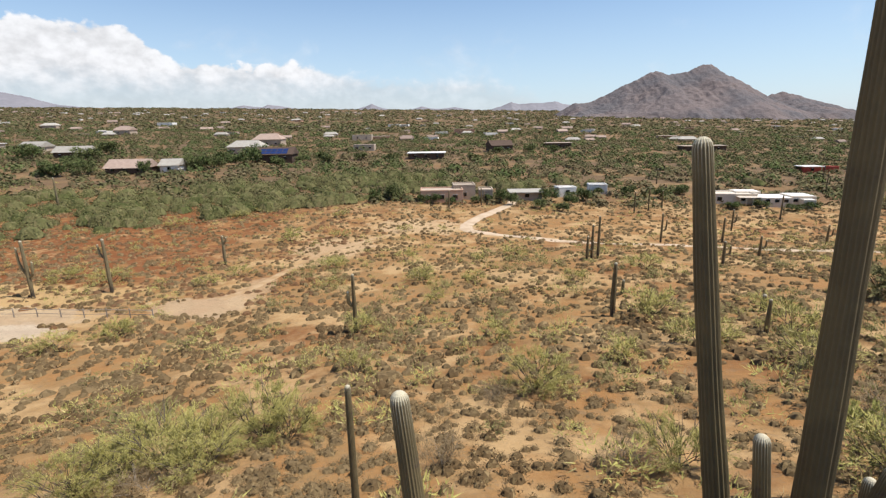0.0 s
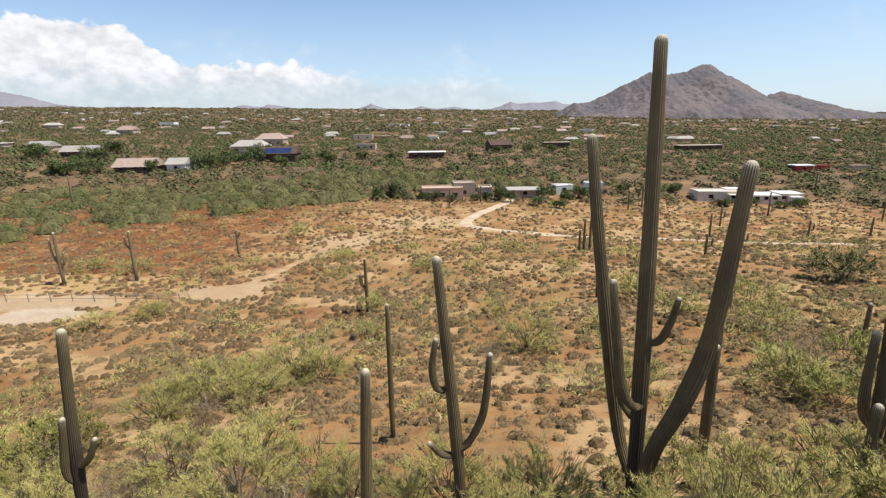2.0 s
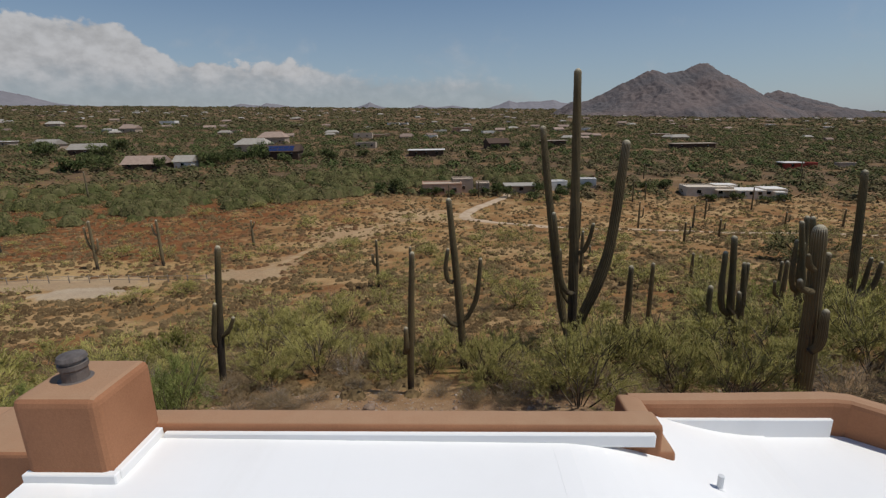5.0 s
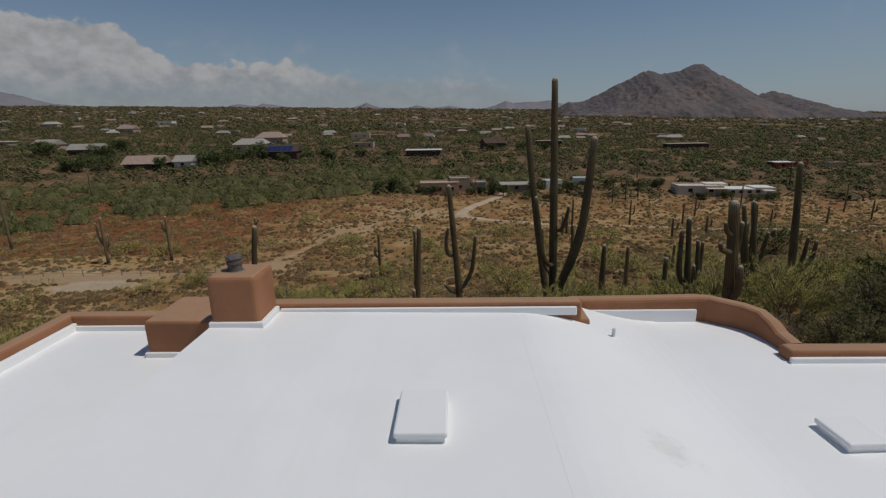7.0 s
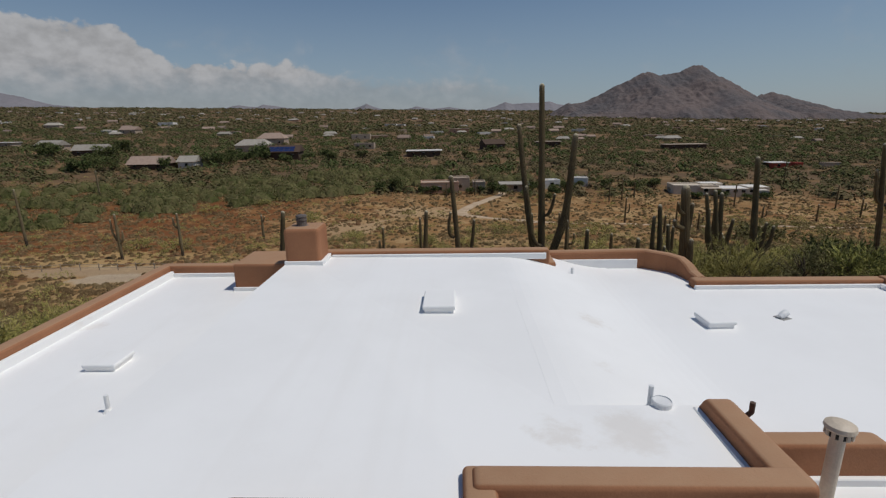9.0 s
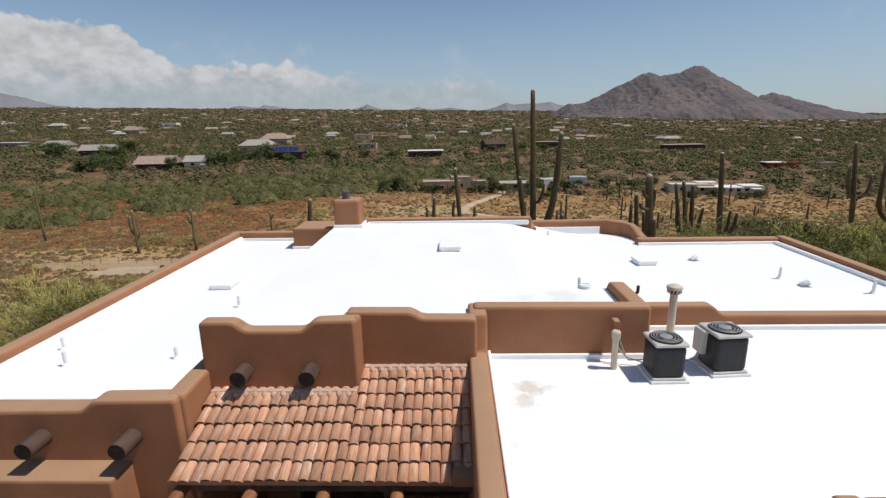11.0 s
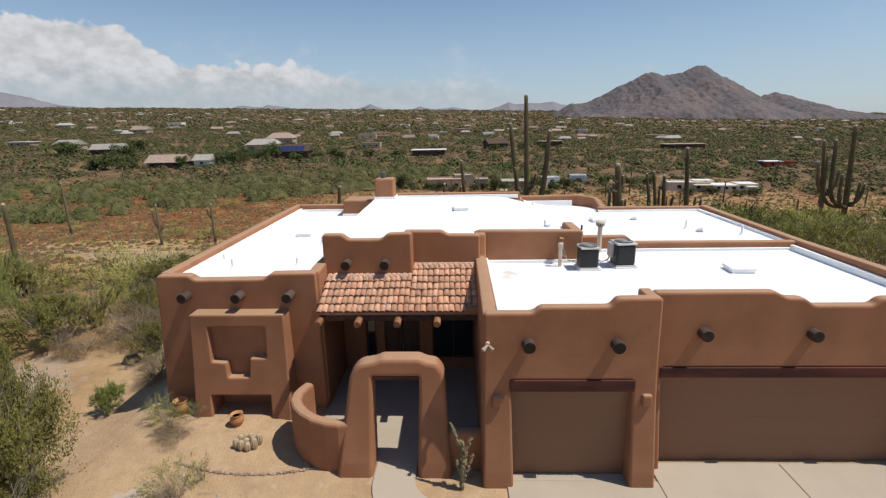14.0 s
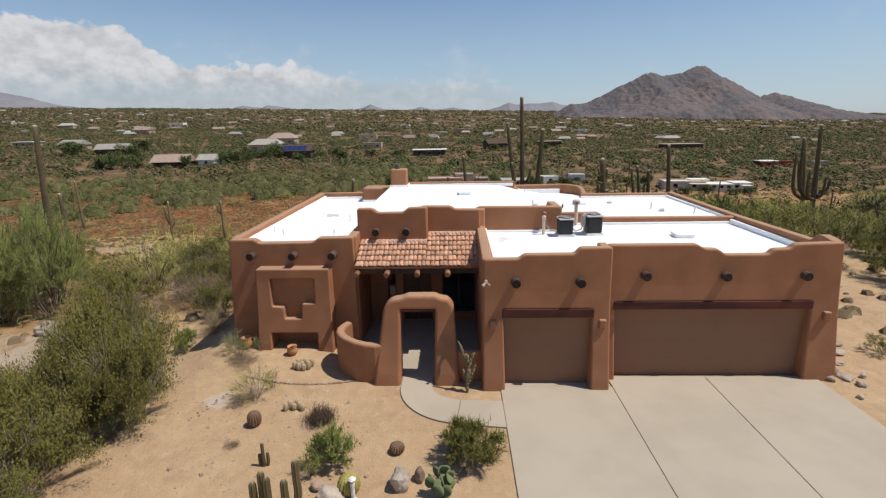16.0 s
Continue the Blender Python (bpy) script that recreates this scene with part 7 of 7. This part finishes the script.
def pot(x, y, r, h, label):
    ob = thing("pot", (x, y, float(land(x, y))), label, "pot", "garden pots")
    part("bowl", lathe([(r * 0.6, 0), (r * 0.95, h * 0.35), (r, h * 0.55), (r * 0.8, h * 0.82), (r * 0.78, h * 0.88), (r * 0.95, h), (r * 0.85, h), (r * 0.68, h * 0.86), (r * 0.6, h * 0.8)], 24), TERRACOTTA, ob, smooth=True)
    part("soil", lathe([(r * 0.66, h * 0.76), (r * 0.6, h * 0.8)], 20), BARK, ob)


pot(-5.62, 19.0, 0.19, 0.34, "orange terracotta pot on sand before the wall")
pot(-7.5, 19.5, 0.21, 0.44, "terracotta pot beside a green plant")
ornament = thing("ornament", (-1.98, 12.22, float(land(-1.98, 12.22))), "slender white cast-stone garden ornament", "ornament")
part("body", lathe([(0.07, 0), (0.075, 0.03), (0.05, 0.06), (0.045, 0.3), (0.055, 0.42), (0.03, 0.47), (0.045, 0.5), (0.09, 0.54), (0.06, 0.57), (0.01, 0.58)], 16), PALE_RESIN, ornament)

# flowers beside the green shrub
fl = tri_mesh("flowers", leaf_cloud(77, 90, 0.06, 0.05, "dome") * np.array([0.5, 0.35, 0.8]))
flower = thing("flowering_shrub", (-5.6, 17.0, float(land(-5.6, 17.0))), "sparse shrub with orange flowers", "bush")
link_mesh("blossom", fl, RED_FLOWER, flower)
bm = stems(3, 9, 0.4, 0.75, 0.008, 2)
part("woody_frame", bm, DEAD_WOOD, flower)


# ---- neighbours ----
def neighbour(x, y, w, d, h, form, wall_mat, roof_mat, turn=0.0, label="", lift=0.0, windows=3, group="neighbouring houses"):
    z = float(land(x, y)) + lift
    ob = thing("house", (x, y, z), label, "house", group, turn)
    part("wall", box(-w / 2, w / 2, -d / 2, d / 2, -3.0, h, 0.12, 2), wall_mat, ob)
    if form == "flat":
        bm = box(-w / 2 + 0.4, w / 2 - 0.4, -d / 2 + 0.4, d / 2 - 0.4, h - 0.2, h + 0.05)
        part("roof", bm, roof_mat, ob)
        for a, b, c, e in ((-w / 2 - 0.05, w / 2 + 0.05, -d / 2 - 0.05, -d / 2 + 0.35), (-w / 2 - 0.05, w / 2 + 0.05, d / 2 - 0.35, d / 2 + 0.05), (-w / 2 - 0.05, -w / 2 + 0.35, -d / 2 + 0.35, d / 2 - 0.35), (w / 2 - 0.35, w / 2 + 0.05, -d / 2 + 0.35, d / 2 - 0.35)):
            part("parapet", box(a, b, c, e, h - 0.1, h + 0.45, 0.08, 1), wall_mat, ob)
    elif form == "slab":
        part("roof", box(-w / 2 - 1.0, w / 2 + 1.0, -d / 2 - 1.2, d / 2 + 0.8, h - 0.05, h + 0.35, 0.05, 1), roof_mat, ob)
    else:
        rise, o = d * 0.30, 0.8
        inset = d * 0.35 if form == "hip" else 0.0
        bm = bmesh.new()
        lo = [bm.verts.new(p) for p in ((-w / 2 - o, -d / 2 - o, h - 0.1), (w / 2 + o, -d / 2 - o, h - 0.1), (w / 2 + o, d / 2 + o, h - 0.1), (-w / 2 - o, d / 2 + o, h - 0.1))]
        hi = [bm.verts.new((-w / 2 - o + inset, 0, h + rise)), bm.verts.new((w / 2 + o - inset, 0, h + rise))]
        bm.faces.new((lo[0], lo[1], hi[1], hi[0]))
        bm.faces.new((lo[2], lo[3], hi[0], hi[1]))
        bm.faces.new((lo[1], lo[2], hi[1]))
        bm.faces.new((lo[3], lo[0], hi[0]))
        bm.faces.new(lo[::-1])
        part("roof", bm, roof_mat, ob)
    for k in range(windows):
        cx = -w / 2 + w * (k + 0.6) / (windows + 0.2)
        win = part("window", box(cx - 0.8, cx + 0.8, -d / 2 - 0.06, -d / 2 + 0.05, 0.9, 2.3), GLASS, ob)
        part("frame", box(cx - 0.9, cx + 0.9, -d / 2 - 0.1, -d / 2 - 0.07, 2.3, 2.42), WHITE_PAINT, win)
    return ob


neighbour(-162, 278, 19, 13, 2.6, "gable", BROWN_WALL, SHINGLE, 5, "long brown-roofed house behind green trees", 0.5)
neighbour(-145, 285, 9, 10, 3.2, "gable", WHITE_PAINT, GREY_ROOF, 5, "pale garage beside a brown-roofed house", 0.5, 1)
sol = neighbour(-109, 333, 22, 13, 3.6, "gable", BROWN_WALL, BROWN_WALL, 3, "dark brown house with blue solar panels", 1.5)
for i in range(5):
    for j in range(2):
        p = part("solar_panel", box(-8.2 + i * 3.3, -5.1 + i * 3.3, -0.02 - j * 0.0, 0.1, 0, 2.6), SOLAR, sol, "blue solar panel")
        p.matrix_local = pose(0, -6.6 + j * 2.6, 4.0 + j * 1.42, -61.5, 0, 0)
neighbour(-150, 388, 24, 14, 4.2, "hip", TAN_PAINT, GREY_ROOF, 0, "beige house with a broad pale roof", 1.0)
neighbour(-165, 468, 24, 16, 5.0, "hip", TAN_PAINT, SHINGLE, 4, "tan house with a brown tiled roof", 0.5)
neighbour(-20, 362, 23, 12, 3.4, "slab", BROWN_WALL, WHITE_PAINT, 0, "low house with a white overhanging flat roof", 0.6)
neighbour(32, 418, 17, 12, 4.0, "gable", BROWN_WALL, BROWN_WALL, 20, "dark brown gabled desert house", 0.5)
neighbour(-5, 213, 15, 9, 3.6, "flat", SALMON, TAN_PAINT, 4, "salmon pueblo-style house among shrubs", 0.3)
neighbour(3, 219, 8, 8, 4.6, "flat", TAN_PAINT, TAN_PAINT, 4, "tan stepped block of a pueblo-style house", 0.3, 1)
neighbour(11, 217, 5, 7, 3.6, "flat", TAN_PAINT, TAN_PAINT, 0, "tan garden block beside a pueblo house", 0.2, 1)
neighbour(26, 219, 11, 8, 2.6, "slab", TAN_PAINT, GREY_ROOF, 0, "low shed with a grey-beige roof", 0.2, 1)
neighbour(42, 226, 7, 5, 3.0, "flat", WHITE_PAINT, WHITE_PAINT, 10, "white trailer parked among bushes", 0.2, 1)
neighbour(56, 233, 7, 5, 3.2, "flat", WHITE_PAINT, WHITE_PAINT, -5, "white trailer parked among bushes", 0.2, 1)
adobe = neighbour(98, 217, 17, 9, 3.0, "flat", CREAM_WALL, CREAM_WALL, -6, "rambling white flat-roofed adobe house with a shaded porch", 0.2, 2)
for x0, x1, y0, y1, h in ((8.4, 18.5, -7.6, 1.5, 2.5), (18.4, 26.5, -6.2, 2.0, 2.9), (3.5, 12.0, 1.0, 7.0, 3.5), (21.0, 25.0, -9.2, -6.3, 2.1)):
    part("wall", box(x0, x1, y0, y1, -3.0, h, 0.15, 2), CREAM_WALL, adobe)
    part("roof", box(x0 + 0.4, x1 - 0.4, y0 + 0.4, y1 - 0.4, h - 0.2, h + 0.03), WHITE_PAINT, adobe)
part("porch_roof", box(1.5, 8.6, -7.4, -4.4, 2.3, 2.55, 0.05, 1), CREAM_WALL, adobe)
for k in range(4):
    part("porch_post", box(1.7 + 2.1 * k, 2.0 + 2.1 * k, -7.2, -6.9, -0.5, 2.35, 0.04, 1), CREAM_WALL, adobe)
for x in (10.5, 13.5, 16.4, 20.0, 24.3):
    win = part("window", box(x - 0.7, x + 0.7, -7.68 if x < 18 else -6.28, -7.5 if x < 18 else -6.1, 0.9, 2.0), GLASS, adobe)
    part("frame", box(x - 0.8, x + 0.8, -7.72 if x < 18 else -6.32, -7.69 if x < 18 else -6.29, 2.0, 2.12), WHITE_PAINT, win)
neighbour(200, 450, 34, 12, 3.6, "slab", BROWN_WALL, TAN_PAINT, 0, "long low brown house with a flat roof", 0.6)
neighbour(190, 309, 9, 6, 3.0, "slab", RED_WALL, WHITE_PAINT, 0, "red shed with a white awning roof", 0.2, 1)
neighbour(203, 311, 5, 5, 2.6, "flat", RED_WALL, TAN_PAINT, 0, "small red painted shed", 0.2, 0)
neighbour(228, 318, 10, 4, 2.0, "flat", TAN_PAINT, TAN_PAINT, 0, "low tan plain outbuilding", 0.2, 0)
neighbour(-300, 381, 18, 12, 3.6, "gable", TAN_PAINT, GREY_ROOF, -8, "grey-roofed house behind trees", 0.5)
neighbour(-243, 345, 20, 12, 3.6, "gable", BROWN_WALL, GREY_ROOF, 10, "beige-roofed house behind trees", 0.5)
neighbour(-356, 402, 18, 10, 3.4, "slab", TAN_PAINT, WHITE_PAINT, 0, "pale flat-roofed desert house", 0.5)
neighbour(84, 455, 20, 10, 3.6, "slab", BROWN_WALL, TAN_PAINT, 0, "long dark house with a flat roof", 0.5)
neighbour(-72, 420, 16, 9, 3.4, "flat", TAN_PAINT, WHITE_PAINT, 0, "pale flat-roofed house among bushes", 0.5)

# farther houses, repeated over the plain
kinds = [neighbour(-610, 765, 22, 12, 4.0, "hip", TAN_PAINT, GREY_ROOF, 6, "distant beige house among scrub", 1, 2, "distant houses"),
         neighbour(-380, 595, 20, 12, 4.0, "gable", TAN_PAINT, SHINGLE, -6, "distant tan house with a brown roof", 1, 2, "distant houses"),
         neighbour(-490, 862, 26, 14, 4.4, "flat", WHITE_PAINT, WHITE_PAINT, 0, "distant white flat-roofed house", 1, 2, "distant houses"),
         neighbour(-100, 556, 20, 10, 4.0, "flat", TAN_PAINT, WHITE_PAINT, 3, "distant tan house with a white roof", 1, 2, "distant houses"),
         neighbour(8, 690, 26, 14, 4.6, "slab", SALMON, TAN_PAINT, 0, "distant low brown house", 1, 2, "distant houses")]
town = random.Random(12)
fixed = [(-265, 587), (-188, 712), (-55, 562), (-22, 690), (82, 752), (166, 806), (318, 945), (475, 975), (398, 757), (-440, 640), (-330, 720), (-250, 800), (-520, 700), (250, 640), (-150, 620), (120, 560)]
for k in range(250):
    if k < len(fixed):
        hx, hy = fixed[k]
    else:
        hy = 560 + 2600 * town.random() ** 1.35
        hx = town.uniform(-1.0, 0.85) * hy * 0.98
    s = town.uniform(0.5, 0.8) * (1 + max(0, hy - 1200) / 3000)
    ob = copy_thing(kinds[(0, 1, 1, 3, 4, 0, 2)[town.randrange(7)]], pose(hx, hy, float(land(hx, hy)) - 0.4, 0, 0, town.uniform(-35, 35)))
    ob.scale = (s, s, s)

# trees standing round the nearer houses
for x, y, r, h in ((-178, 268, 6, 7), (-149, 268, 4, 6), (-118, 318, 8, 8), (-190, 262, 7, 6), (-135, 290, 8, 7), (-128, 352, 9, 8), (-215, 318, 9, 8), (-260, 330, 9, 7), (-100, 310, 6, 5), (-76, 322, 6, 5), (-235, 362, 9, 8), (-280, 352, 9, 7), (-196, 283, 6, 5), (-132, 300, 7, 5.5), (-125, 312, 6, 5), (-140, 330, 7, 6), (-92, 330, 5, 4), (-86, 345, 6, 4.5), (-210, 300, 6, 5), (-7, 206.5, 2.6, 3.0), (-1.5, 206, 2.2, 2.4), (-11, 207.5, 2.4, 2.8), (7, 209, 2.0, 2.2), (12, 211, 2.2, 2.6), (43, 221, 2.4, 2.2), (55, 228, 2.6, 2.4), (-5, 222, 3, 5), (16, 210, 3.6, 4.2), (20, 206, 3, 3.5), (-22, 214, 4, 5), (-28, 208, 3, 4),
                   (34, 214, 4, 4), (47, 216, 4, 3.6), (104, 206, 3, 2.6), (94, 205, 3.4, 2.2), (112, 201, 3, 2.2), (120, 204, 3.4, 2.4), (66, 226, 4, 3.6), (78, 224, 4, 3.4), (88, 232, 4, 3.6), (30, 402, 5, 4), (52, 400, 6, 5), (70, 405, 6, 5), (-40, 350, 5, 4), (10, 352, 5, 4), (-62, 350, 6, 4), (-180, 300, 5, 4), (40, 208, 3, 3), (28, 200, 3.4, 3), (35, 196, 3, 2.6)):
    plant("garden_tree", x, y, r, h)

# ---- wire fence by the sandy wash ----
fence = thing("fence", (0, 0, 0), "old wooden post and wire fence", "fence")
run = [(-86 + 3.4 * k, 97 + 0.5 * k - 0.035 * k * k) for k in range(15)]
posts = []
for k, (x, y) in enumerate(run):
    z = float(land(x, y))
    posts.append(Vector((x, y, z)))
    part("post", tube([(x, y, z - 0.3), (x, y, z + 1.3), (x, y, z + 1.32)], [0.08, 0.07, 0.06], 7), DEAD_WOOD, fence)
for h in (0.5, 1.1):
    for a, b in zip(posts, posts[1:]):
        part("rail", tube([a + Vector((0, 0, h)), b + Vector((0, 0, h))], 0.04, 5), DEAD_WOOD, fence)
